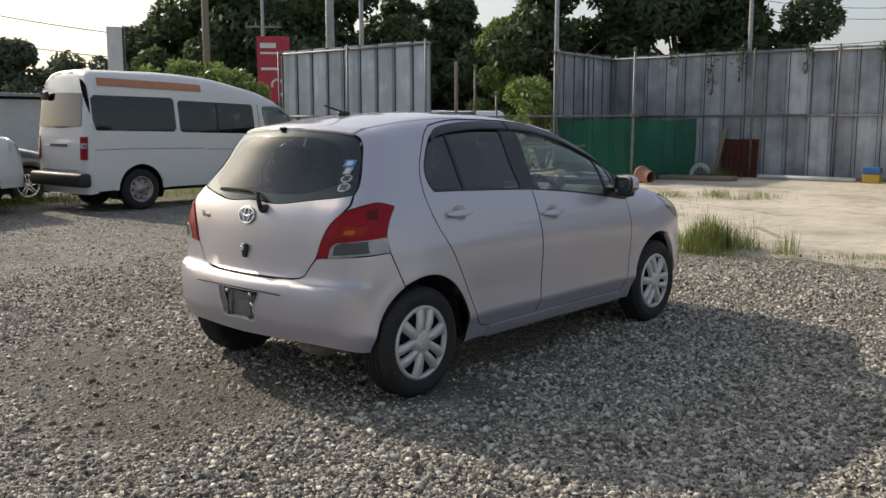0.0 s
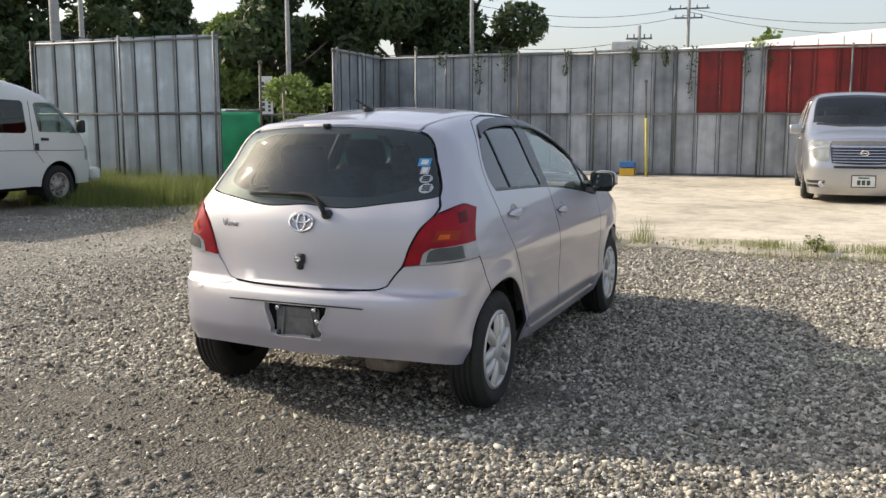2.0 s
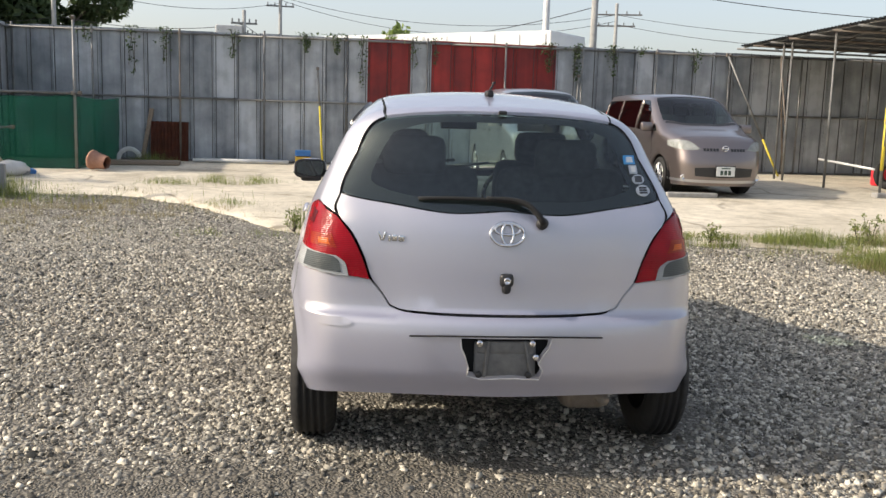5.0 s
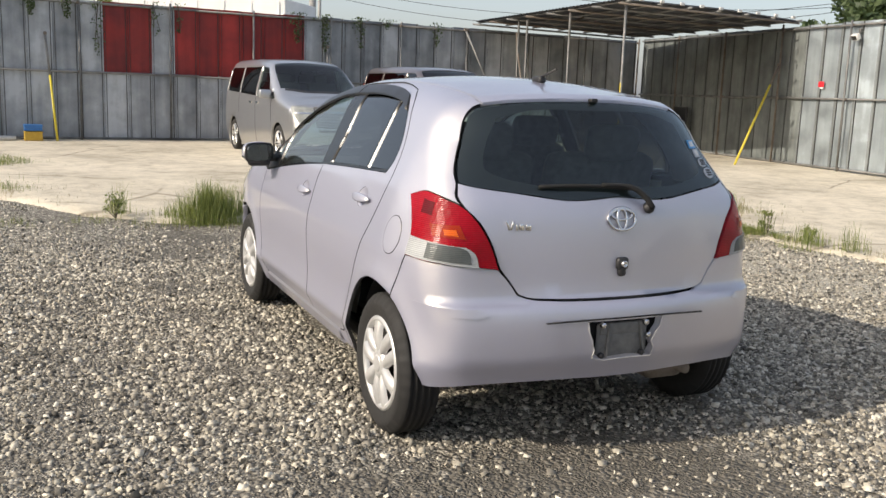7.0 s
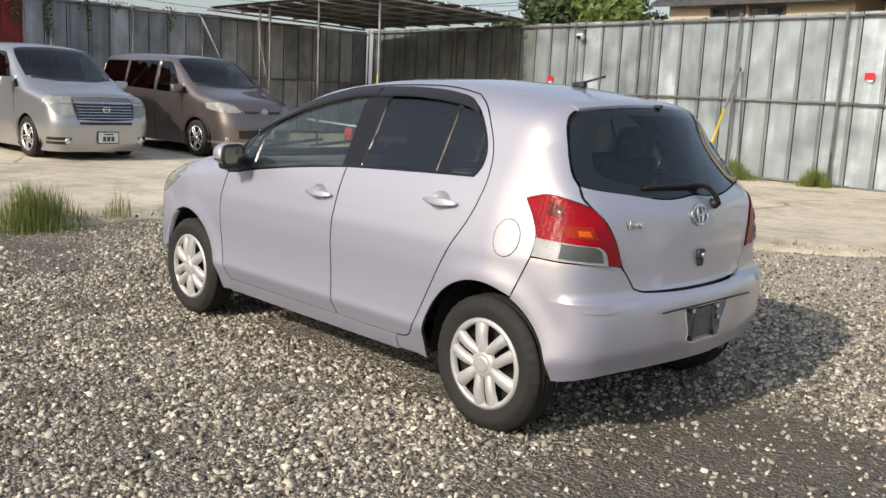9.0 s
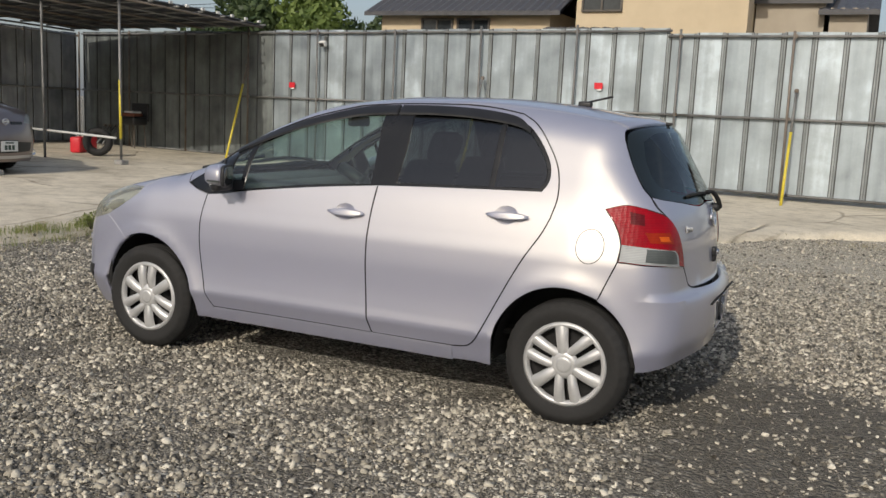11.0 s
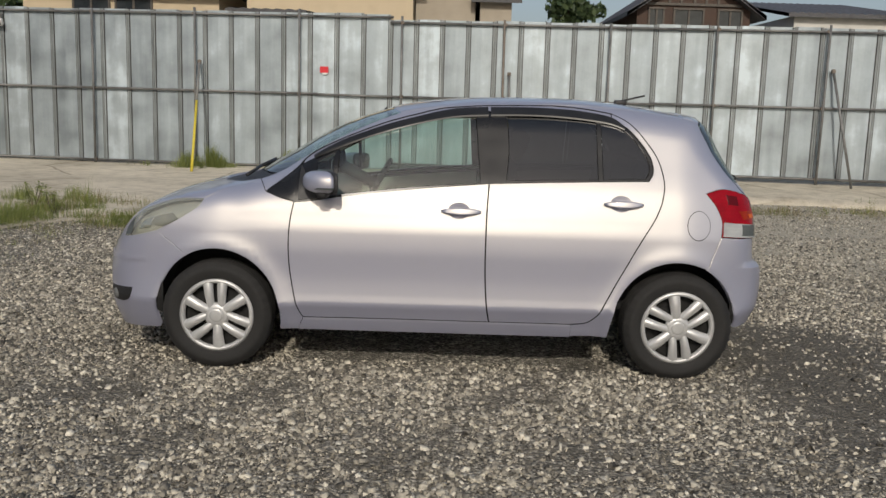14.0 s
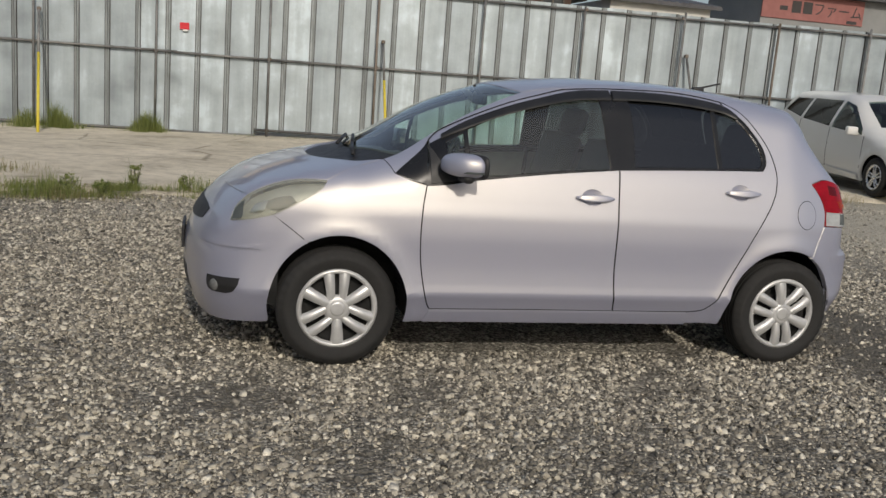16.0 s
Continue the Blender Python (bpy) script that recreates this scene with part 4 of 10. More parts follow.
def hatchback():
    car = empty("hatchback", Matrix.Identity(4), "small silver-lilac five-door hatchback parked on the gravel", "car")
    S, T, R, F = HB.side, HB.above, HB.rear, HB.front

    def pair(name, how, strokes, mat, label="", parents=(None, None), **kw):
        made = []
        for mirrored, parent in ((False, parents[0]), (True, parents[1])):
            made.append(part_data(name, skin(HB, how, strokes, mirror=mirrored, **kw), mat, parent or car, label))
            if kw.get("shade_rim"):
                made[-1].data.materials.append(M_RUBBER_SHADE)
        return made

    def single(name, how, strokes, mat, label="", parent=None, **kw):
        ob = part_data(name, skin(HB, how, strokes, **kw), mat, parent or car, label)
        if kw.get("shade_rim"):
            ob.data.materials.append(M_RUBBER_SHADE)
        return ob

    # shut lines, shared by the panels on both sides of them
    door_front = [S(0.768, 0.288), S(0.785, 0.315), S(0.812, 0.40), S(0.838, 0.55), S(0.845, 0.70), S(0.837, 0.82), S(0.822, 0.905)]
    split_low = [S(-0.222, 0.288), S(-0.205, 0.38), S(-0.192, 0.55), S(-0.19, 0.83), S(-0.20, 1.026)]
    belt_front = [S(0.822, 0.905), S(0.73, 0.914), S(0.59, 0.938), S(0.15, 0.993), S(-0.20, 1.026)]
    belt_rear = [S(-0.20, 1.026), S(-0.45, 1.038), S(-0.80, 1.052), S(-1.045, 1.06)]
    door_rear_low = [S(-0.66, 0.288), S(-0.745, 0.302), S(-0.785, 0.335), S(-0.83, 0.41), S(-0.905, 0.56), S(-1.0, 0.74), S(-1.08, 0.872), S(-1.112, 0.945)]
    door_rear_up = [S(-1.112, 0.945), S(-1.128, 1.04), S(-1.10, 1.17), S(-1.025, 1.285), S(-0.95, 1.362), S(-0.86, 1.408)]
    door_top = [S(-0.86, 1.408), S(-0.70, 1.432), S(-0.45, 1.444), S(-0.22, 1.440), S(0.0, 1.422), S(0.21, 1.372), S(0.44, 1.298), S(0.62, 1.222), S(0.74, 1.160), S(0.79, 1.118)]
    glass_rear = [S(-1.045, 1.06), S(-1.068, 1.10), S(-1.062, 1.17), S(-1.0, 1.268), S(-0.93, 1.338), S(-0.86, 1.375)]
    glass_top = [S(-0.86, 1.375), S(-0.70, 1.398), S(-0.45, 1.408), S(-0.20, 1.405), S(0.0, 1.388), S(0.21, 1.342), S(0.44, 1.268), S(0.62, 1.190), S(0.745, 1.125)]
    sill_top = [S(0.768, 0.288), S(0.3, 0.290), S(-0.222, 0.288), S(-0.66, 0.288)]

    def cup_hole(x, z):
        return ellipse(HB, HB.side, x + 0.008, z, 0.057, 0.041, 28)
    doors_f = pair("front_door", "long", [door_front, belt_front, split_low[::-1], [S(-0.222, 0.288), S(0.3, 0.290), S(0.768, 0.288)]], M_LILAC, holes=[cup_hole(-0.053, 0.882)], gap=0.004, shade_rim=True, step=0.016)
    doors_r = pair("rear_door", "long", [split_low, belt_rear, glass_rear, [S(-0.86, 1.375), S(-0.86, 1.408)], door_rear_up[::-1], door_rear_low[::-1], [S(-0.66, 0.288), S(-0.222, 0.288)]], M_LILAC, holes=[cup_hole(-0.905, 0.940)], gap=0.004, shade_rim=True, step=0.016)

    # fender, rail and quarter
    lamp_tip, lamp_low = S(1.300, 0.905), [S(1.300, 0.905), S(1.325, 0.868), S(1.40, 0.815), S(1.48, 0.768), S(1.55, 0.730)]
    hood_side = [T(1.02, 0.655), T(1.15, 0.672), lamp_tip]
    a_arch = (1.225, 0.285, 0.335, 0.365)
    pair("front_fender", "long", [door_front, [S(0.822, 0.905), S(0.90, 0.925), S(0.975, 0.952)], [S(0.975, 0.952), T(1.02, 0.655)], hood_side, lamp_low,
                                  [S(1.55, 0.730), S(1.385, 0.610)], arch_run(*a_arch, 62, 191), [S(0.896, 0.215), S(0.80, 0.215)], [S(0.80, 0.215), S(0.768, 0.288)]], M_LILAC, shade_rim=True)
    roof_edge = [T(-1.36, 0.462), T(-1.2, 0.466), T(-0.6, 0.475), T(0.0, 0.485), T(0.28, 0.49)]
    pillar = [T(0.28, 0.49), T(0.5, 0.535), T(0.75, 0.585), T(0.95, 0.635)]
    glass_side = [R(0.634, 1.062), R(0.628, 1.10), R(0.598, 1.17), R(0.562, 1.25), R(0.532, 1.312), R(0.498, 1.345), T(-1.36, 0.462)]
    lamp_front = [S(-1.433, 0.778), S(-1.438, 0.86), S(-1.404, 0.938), S(-1.352, 1.004)]
    lamp_top = [S(-1.352, 1.004), S(-1.437, 1.026), S(-1.523, 1.014)]
    b_arch = (-1.205, 0.285, 0.335, 0.358)
    pair("rear_quarter", "long", [[S(-0.86, 0.215), S(-0.66, 0.215)], [S(-0.66, 0.215), S(-0.66, 0.288)], door_rear_low, door_rear_up, door_top,
                                  [S(0.79, 1.118), S(0.825, 1.075), S(0.975, 0.952)], [S(0.975, 0.952), T(1.02, 0.655)], [T(1.02, 0.655), T(0.95, 0.635)], pillar[::-1], roof_edge[::-1],
                                  glass_side[::-1], [R(0.634, 1.062), R(0.652, 1.02), R(0.645, 0.990)], [R(0.645, 0.990), S(-1.523, 1.014)], lamp_top[::-1], lamp_front[::-1],
                                  [S(-1.433, 0.778), S(-1.365, 0.606)], [S(-1.365, 0.606), *arch_run(*b_arch, 112, 12)[1:-1], S(-0.86, 0.215)]],
         M_LILAC, "body-coloured quarter panel with the roof rail", step=0.026, shade_rim=True)
    pair("sill", "long", [[S(-0.662, 0.284), S(0.3, 0.286), S(0.772, 0.284)], [S(0.772, 0.284), S(0.798, 0.220)], [S(0.798, 0.220), S(0.0, 0.218), S(-0.662, 0.216)], [S(-0.662, 0.216), S(-0.662, 0.284)]], M_LILAC, raise_by=0.010, rim=0.05)

    # roof, bonnet and screens
    roof_front = [T(0.345, 0.0), T(0.335, 0.25), T(0.28, 0.485)]
    single("roof", "long", [both([T(-1.30, 0.0), T(-1.29, 0.25), T(-1.27, 0.452)]), [T(-1.27, 0.452), T(-0.6, 0.470), T(0.0, 0.480), T(0.28, 0.485)], both(roof_front)[::-1], [flip_y(p) for p in [T(0.28, 0.485), T(0.0, 0.480), T(-0.6, 0.470), T(-1.27, 0.452)]]], M_LILAC, step=0.05)
    spoiler = single("spoiler", "long", [both([T(-1.305, 0.0), T(-1.295, 0.25), T(-1.275, 0.456)]), [T(-1.275, 0.456), T(-1.36, 0.458)], both([R(0.0, 1.389), R(0.25, 1.383), R(0.40, 1.370), R(0.455, 1.362), T(-1.36, 0.458)])[::-1], [flip_y(T(-1.36, 0.458)), flip_y(T(-1.275, 0.456))]], M_LILAC, raise_by=0.003, rim=0.014)
    bonnet_back = [T(1.335, 0.0), T(1.29, 0.3), T(1.17, 0.53), T(1.03, 0.648)]
    bonnet_front = [T(1.765, 0.0), T(1.755, 0.25), T(1.72, 0.48), S(1.664, 0.812)]
    lamp_up = [lamp_tip, S(1.40, 0.902), S(1.50, 0.884), S(1.60, 0.848), S(1.664, 0.812)]
    lamp_inner = [S(1.664, 0.812), S(1.72, 0.75), S(1.745, 0.684)]
    lamp_under = [S(1.745, 0.684), S(1.65, 0.703), S(1.55, 0.730)]
    single("bonnet", "long", [both(bonnet_back), [T(1.03, 0.648), T(1.15, 0.672), lamp_tip], lamp_up, both(bonnet_front)[::-1], [flip_y(p) for p in lamp_up[::-1]], [flip_y(p) for p in [lamp_tip, T(1.15, 0.672), T(1.03, 0.648)]]], M_LILAC, step=0.045)
    screen_low = [T(1.13, 0.0), T(1.09, 0.3), T(0.99, 0.56), T(0.935, 0.63)]
    single("windscreen", "long", [both(screen_low), [T(0.935, 0.63), T(0.75, 0.582), T(0.5, 0.532), T(0.285, 0.487)], both(roof_front)[::-1], [flip_y(p) for p in [T(0.285, 0.487), T(0.5, 0.532), T(0.75, 0.582), T(0.935, 0.63)]]], M_CLEAR, raise_by=-0.004, rim=0.0, step=0.06)
    cowl = single("cowl", "long", [both(bonnet_back), [T(1.03, 0.648), T(0.938, 0.634)], both(screen_low)[::-1], [flip_y(T(0.938, 0.634)), flip_y(T(1.03, 0.648))]], M_BLACK, "black plastic cowl under the windscreen", raise_by=-0.012)

    # side glass
    b_post_f, b_post_r = -0.125, -0.292
    front_glass = [[S(0.60, 0.948), S(0.15, 1.005), S(b_post_f - 0.03, 1.028)], [S(b_post_f - 0.03, 1.028), S(b_post_f, 1.388)], [S(b_post_f, 1.388), S(0.0, 1.376), S(0.21, 1.332), S(0.44, 1.256), S(0.60, 1.186)], [S(0.60, 1.186), S(0.60, 0.948)]]
    pair("front_window", "long", front_glass, M_CLEAR, "clear green-tinted side window", doors_f, raise_by=-0.010, rim=0.0, step=0.06)
    pair("quarter_light", "long", [[S(0.705, 0.985), S(0.625, 0.995)], [S(0.625, 0.995), S(0.625, 1.165)], [S(0.625, 1.165), S(0.715, 1.118)], [S(0.715, 1.118), S(0.705, 0.985)]], M_CLEAR, "", doors_f, raise_by=-0.008, rim=0.0, step=0.05)
    rear_main = [[S(b_post_r, 1.045), S(-0.78, 1.062)], [S(-0.78, 1.062), S(-0.775, 1.375)], [S(-0.775, 1.375), S(-0.45, 1.396), S(b_post_r, 1.394)], [S(b_post_r, 1.394), S(b_post_r - 0.012, 1.2), S(b_post_r, 1.045)]]
    pair("rear_window", "long", rear_main, M_TINT, "dark tinted rear side window", doors_r, raise_by=-0.010, rim=0.0, step=0.06)
    rear_small = [[S(-0.805, 1.064), S(-1.03, 1.072)], [S(-1.03, 1.072), S(-1.052, 1.11), S(-1.045, 1.17), S(-0.985, 1.262), S(-0.92, 1.325), S(-0.86, 1.358)], [S(-0.86, 1.358), S(-0.80, 1.368)], [S(-0.80, 1.368), S(-0.805, 1.064)]]
    pair("fixed_window", "long", rear_small, M_TINT, "", doors_r, raise_by=-0.010, rim=0.0, step=0.05)
    frame_f = [belt_front, [S(-0.20, 1.026), S(-0.20, 1.405)], glass_top[3:], [S(0.745, 1.125), S(0.79, 1.10)], [S(0.79, 1.10), S(0.822, 0.905)]]
    pair("window_frame", "long", frame_f, M_GLOSS_BLACK, "black door window frame", doors_f, raise_by=-0.004, rim=0.012, gap=-0.004, holes=[front_glass, [[S(0.705, 0.985), S(0.625, 0.995)], [S(0.625, 0.995), S(0.625, 1.165)], [S(0.625, 1.165), S(0.715, 1.118)], [S(0.715, 1.118), S(0.705, 0.985)]]])
    frame_r = [belt_rear, glass_rear, glass_top[:4], [S(-0.20, 1.405), S(-0.20, 1.026)]]
    pair("window_frame", "long", frame_r, M_GLOSS_BLACK, "black door window frame", doors_r, raise_by=-0.004, rim=0.012, step=0.016, gap=0.0, holes=[rear_main, rear_small])
    pair("rail_cover", "long", [door_top, [S(0.79, 1.118), S(0.79, 1.10), S(0.745, 1.125)], glass_top[::-1], [S(-0.86, 1.375), S(-0.86, 1.408)]], M_LILAC, raise_by=-0.006, gap=0.0)
    visor_hi_f = [S(-0.195, 1.418), S(0.0, 1.402), S(0.21, 1.353), S(0.44, 1.280), S(0.62, 1.205), S(0.735, 1.140)]
    visor_lo_f = [S(-0.195, 1.376), S(0.0, 1.360), S(0.21, 1.315), S(0.44, 1.246), S(0.62, 1.177), S(0.735, 1.128)]
    visor_hi_r = [S(-0.205, 1.418), S(-0.45, 1.422), S(-0.70, 1.410), S(-0.86, 1.382), S(-0.93, 1.338)]
    visor_lo_r = [S(-0.205, 1.376), S(-0.45, 1.381), S(-0.70, 1.368), S(-0.86, 1.345), S(-0.93, 1.318)]

    pair("wind_deflector", "long", [visor_hi_f, [visor_hi_f[-1], visor_lo_f[-1]], visor_lo_f[::-1], [visor_lo_f[0], visor_hi_f[0]]], M_VISOR, "smoked plastic wind deflector", doors_f, raise_by=0.009, rim=0.013)
    pair("wind_deflector", "long", [visor_hi_r, [visor_hi_r[-1], visor_lo_r[-1]], visor_lo_r[::-1], [visor_lo_r[0], visor_hi_r[0]]], M_VISOR, "smoked plastic wind deflector", doors_r, raise_by=0.009, rim=0.013)
    pair("front_quarter_window", "long", [[S(0.822, 0.908), S(0.90, 0.928), S(0.968, 0.952)], [S(0.968, 0.952), S(0.955, 0.985), S(0.83, 1.078), S(0.80, 1.108)], [S(0.80, 1.108), S(0.822, 0.908)]], M_GLOSS_BLACK, "dark triangular front quarter window", raise_by=-0.003, step=0.025)

    # nose
    lamps_f = pair("headlamp", "nose", [lamp_up, lamp_inner, lamp_under, lamp_low[::-1]], M_LAMP_GLASS, "clouded clear headlamp", step=0.025, raise_by=0.002)
    pair("lamp_housing", "nose", [lamp_up, lamp_inner, lamp_under, lamp_low[::-1]], M_HUBCAP, "silver lamp housing", lamps_f, step=0.03, raise_by=-0.035, rim=0.0, gap=-0.004)
    pair("reflector", "nose", [[S(1.47, 0.835), S(1.56, 0.815), S(1.60, 0.765)], [S(1.60, 0.765), S(1.53, 0.752), S(1.44, 0.80)], [S(1.44, 0.80), S(1.47, 0.835)]], M_FOG, "grey reflector behind the lens", lamps_f, raise_by=-0.022, rim=0.008, step=0.02)
    pair("reflector_bowl", "nose", [[S(1.575, 0.808), S(1.64, 0.782), S(1.668, 0.735)], [S(1.668, 0.735), S(1.60, 0.742), S(1.575, 0.808)]], M_CHROME, "bright reflector bowl", lamps_f, raise_by=-0.020, rim=0.008, step=0.02)
    pair("side_lens", "nose", [[S(1.675, 0.79), S(1.72, 0.74), S(1.735, 0.692)], [S(1.735, 0.692), S(1.69, 0.705), S(1.675, 0.79)]], M_LENS_GREY, "", lamps_f, raise_by=0.004, rim=0.002, step=0.02)
    low_lip = [F(0.0, 0.17), F(0.4, 0.17), F(0.62, 0.175), S(1.575, 0.19)]
    arch_front = arch_run(*a_arch, 62, -14)
    bumper_f = single("front_bumper", "nose", [both(low_lip), [low_lip[-1], arch_front[-1]], arch_front[::-1], [arch_front[0], S(1.55, 0.730)], lamp_under[::-1], lamp_inner[::-1], both(bonnet_front)[::-1],
                                               [flip_y(p) for p in lamp_inner], [flip_y(p) for p in lamp_under], [flip_y(S(1.55, 0.730)), flip_y(arch_front[0])], [flip_y(p) for p in arch_front], [flip_y(arch_front[-1]), flip_y(low_lip[-1])]], M_LILAC, step=0.045, rim=0.03)
    single("upper_grille", "nose", [both([F(0.0, 0.715), F(0.3, 0.712), F(0.42, 0.695)]), [F(0.42, 0.695), F(0.40, 0.64)], both([F(0.0, 0.625), F(0.25, 0.627), F(0.40, 0.64)])[::-1], [flip_y(F(0.40, 0.64)), flip_y(F(0.42, 0.695))]], M_BLACK, "black upper grille", bumper_f, raise_by=0.004)
    single("lower_grille", "nose", [both([F(0.0, 0.38), F(0.26, 0.38)]), [F(0.26, 0.38), F(0.32, 0.25)], both([F(0.0, 0.24), F(0.32, 0.25)])[::-1], [flip_y(F(0.32, 0.25)), flip_y(F(0.26, 0.38))]], M_BLACK, "black lower grille", bumper_f, raise_by=0.0015)
    fogs = pair("fog_lamp_recess", "nose", [[S(1.775, 0.412), S(1.690, 0.416)], [S(1.690, 0.416), S(1.702, 0.372), S(1.722, 0.342), S(1.752, 0.328)], [S(1.752, 0.328), F(0.645, 0.326)], [F(0.645, 0.326), F(0.622, 0.340), F(0.615, 0.372), F(0.62, 0.408)], [F(0.62, 0.408), S(1.775, 0.412)]], M_BLACK, "black fog lamp recess", (bumper_f, bumper_f), raise_by=0.003, step=0.02)
    for k, fog in zip((1, -1), fogs):
        c = HB.front(0.665, 0.363)
        bm = bmesh.new()
        lathe(bm, [(0.030, -0.02), (0.030, 0.002), (0.025, 0.008), (0.0, 0.012)], 20, Matrix.Translation((c[0], k * c[1], c[2])) @ Matrix.Rotation(radians(-52 * k), 4, "Z") @ (Matrix.Identity(4) if k > 0 else Matrix.Rotation(math.pi, 4, "Z")))
        part("fog_lamp", bm, M_FOG, fog, "round clear fog lamp", True)
    bm = bmesh.new()
    box(bm, (0.014, 0.33, 0.12), Matrix.Translation((HB.front(0, 0.5)[0] + 0.003, 0, 0.50)), 0.004)
    part("number_plate", bm, M_BLACK, bumper_f, "dark number plate bracket")
    # side mouldings on the bumper corner
    pair("bumper_moulding", "nose", [[F(0.50, 0.585), F(0.62, 0.585), S(1.60, 0.588)], [S(1.60, 0.588), S(1.60, 0.562)], [S(1.60, 0.562), F(0.62, 0.558), F(0.50, 0.558)], [F(0.50, 0.558), F(0.50, 0.585)]], M_LILAC, "", (bumper_f, bumper_f), raise_by=0.007, step=0.03)

    # tail
    gate_low_edge = [R(0.0, 0.632), R(0.3, 0.635), R(0.40, 0.642), R(0.437, 0.656)]
    gate_side = [R(0.437, 0.656), R(0.47, 0.705), R(0.508, 0.752), R(0.540, 0.840), R(0.586, 0.926), R(0.638, 0.985), R(0.648, 1.02)]
    glass_low = [R(0.0, 1.020), R(0.10, 1.012), R(0.22, 1.008), R(0.43, 1.034), R(0.56, 1.050), R(0.630, 1.064)]
    glass_up = [R(0.0, 1.385), R(0.25, 1.379), R(0.40, 1.365), R(0.492, 1.342), R(0.527, 1.310)]
    glass_edge = [R(0.630, 1.064), R(0.624, 1.10), R(0.594, 1.17), R(0.558, 1.25), R(0.527, 1.310)]
    gate_glass = [both(glass_low), glass_edge, both(glass_up)[::-1], [flip_y(p) for p in glass_edge[::-1]]]
    gate = single("tailgate", "tail", [both(gate_low_edge), gate_side, [R(0.648, 1.02), R(0.630, 1.064)], both(glass_low)[::-1], [flip_y(R(0.630, 1.064)), flip_y(R(0.648, 1.02))], [flip_y(p) for p in gate_side[::-1]]], M_LILAC, step=0.045, shade_rim=True)
    single("rear_window", "tail", gate_glass, M_REAR_GLASS, "dark rear window with stickers", gate, raise_by=0.0, rim=0.006, step=0.06, gap=0.004)
    inner = [both([R(0.0, 1.062), R(0.3, 1.062), R(0.44, 1.085)]), [R(0.44, 1.085), R(0.515, 1.12), R(0.485, 1.21), R(0.43, 1.305)], both([R(0.0, 1.350), R(0.30, 1.342), R(0.43, 1.305)])[::-1], [flip_y(p) for p in [R(0.43, 1.305), R(0.485, 1.21), R(0.515, 1.12), R(0.44, 1.085)]]]
    single("glass_border", "tail", gate_glass, M_BLACK, "black ceramic border of the glass", gate, raise_by=-0.006, rim=0.0, gap=0.006, holes=[inner], step=0.05)

    lamp_in = [S(-1.527, 1.010), R(0.640, 0.981), R(0.589, 0.922), R(0.543, 0.836), R(0.514, 0.750)]
    lamp_bottom = [R(0.514, 0.750), R(0.60, 0.760), S(-1.60, 0.770), S(-1.53, 0.774), S(-1.436, 0.780)]
    lamp_all = [lamp_top, [S(-1.523, 1.014), S(-1.527, 1.010)], lamp_in, lamp_bottom, [S(-1.436, 0.780), *lamp_front[1:]]]
    lamps = pair("tail_lamp", "tail", lamp_all, M_LENS_RED, "red and clear wrap-around tail lamp", raise_by=0.006, step=0.025)
    pair("clear_lens", "tail", [[S(-1.441, 0.858), S(-1.533, 0.852), R(0.640, 0.838)], [R(0.640, 0.838), R(0.606, 0.815), R(0.590, 0.765)], [R(0.590, 0.757), S(-1.60, 0.7715), S(-1.53, 0.7755), S(-1.437, 0.7815)], [S(-1.437, 0.7815), S(-1.440, 0.858)]], M_LENS_CLEAR, "clear lower lamp lens", lamps, raise_by=0.0085, rim=0.004, step=0.02)
    pair("reverse_lens", "tail", [[S(-1.545, 0.846), R(0.648, 0.834), R(0.626, 0.815), R(0.618, 0.772)], [R(0.618, 0.772), S(-1.545, 0.785)], [S(-1.545, 0.785), S(-1.545, 0.846)]], M_LENS_GREY, "", lamps, raise_by=0.0105, rim=0.003, step=0.02)
    pair("amber_lens", "tail", [[R(0.738, 0.915), R(0.655, 0.917)], [R(0.655, 0.917), R(0.636, 0.862)], [R(0.636, 0.862), R(0.738, 0.868)], [R(0.738, 0.868), R(0.738, 0.915)]], M_LENS_AMBER, "amber turn signal", lamps, raise_by=0.0085, rim=0.004, step=0.02)
    # sunlit sparkle inside the amber lens, painted as a brighter orange patch
    pair("bulb_lens", "tail", [[R(0.708, 0.899), R(0.668, 0.899)], [R(0.668, 0.899), R(0.660, 0.872)], [R(0.660, 0.872), R(0.708, 0.874)], [R(0.708, 0.874), R(0.708, 0.899)]], M_LENS_SPARKLE, "brighter orange patch painted for the sunlit sparkle", lamps, raise_by=0.0100, rim=0.003, step=0.015)
    pair("stop_lens", "tail", [[S(-1.455, 1.0), S(-1.52, 0.99)], [S(-1.52, 0.99), S(-1.53, 0.94)], [S(-1.53, 0.94), S(-1.465, 0.945)], [S(-1.465, 0.945), S(-1.455, 1.0)]], M_LENS_DEEP, "", lamps, raise_by=0.0085, rim=0.004, step=0.02)

    arch_back = [S(-1.365, 0.606), *arch_run(*b_arch, 112, 180)[1:]]
    bump_low = [R(0.0, 0.318), R(0.3, 0.320), R(0.55, 0.312), R(0.66, 0.302), S(-1.57, 0.285)]
    bump_side = [S(-1.365, 0.606), S(-1.433, 0.778)]
    plate_hole = poly_on(R, [(-0.168, 0.552), (0.170, 0.552), (0.166, 0.512), (0.150, 0.478), (0.138, 0.438), (0.143, 0.408), (0.09, 0.394), (-0.02, 0.400), (-0.128, 0.393), (-0.140, 0.432), (-0.124, 0.458), (-0.142, 0.492), (-0.162, 0.520)])

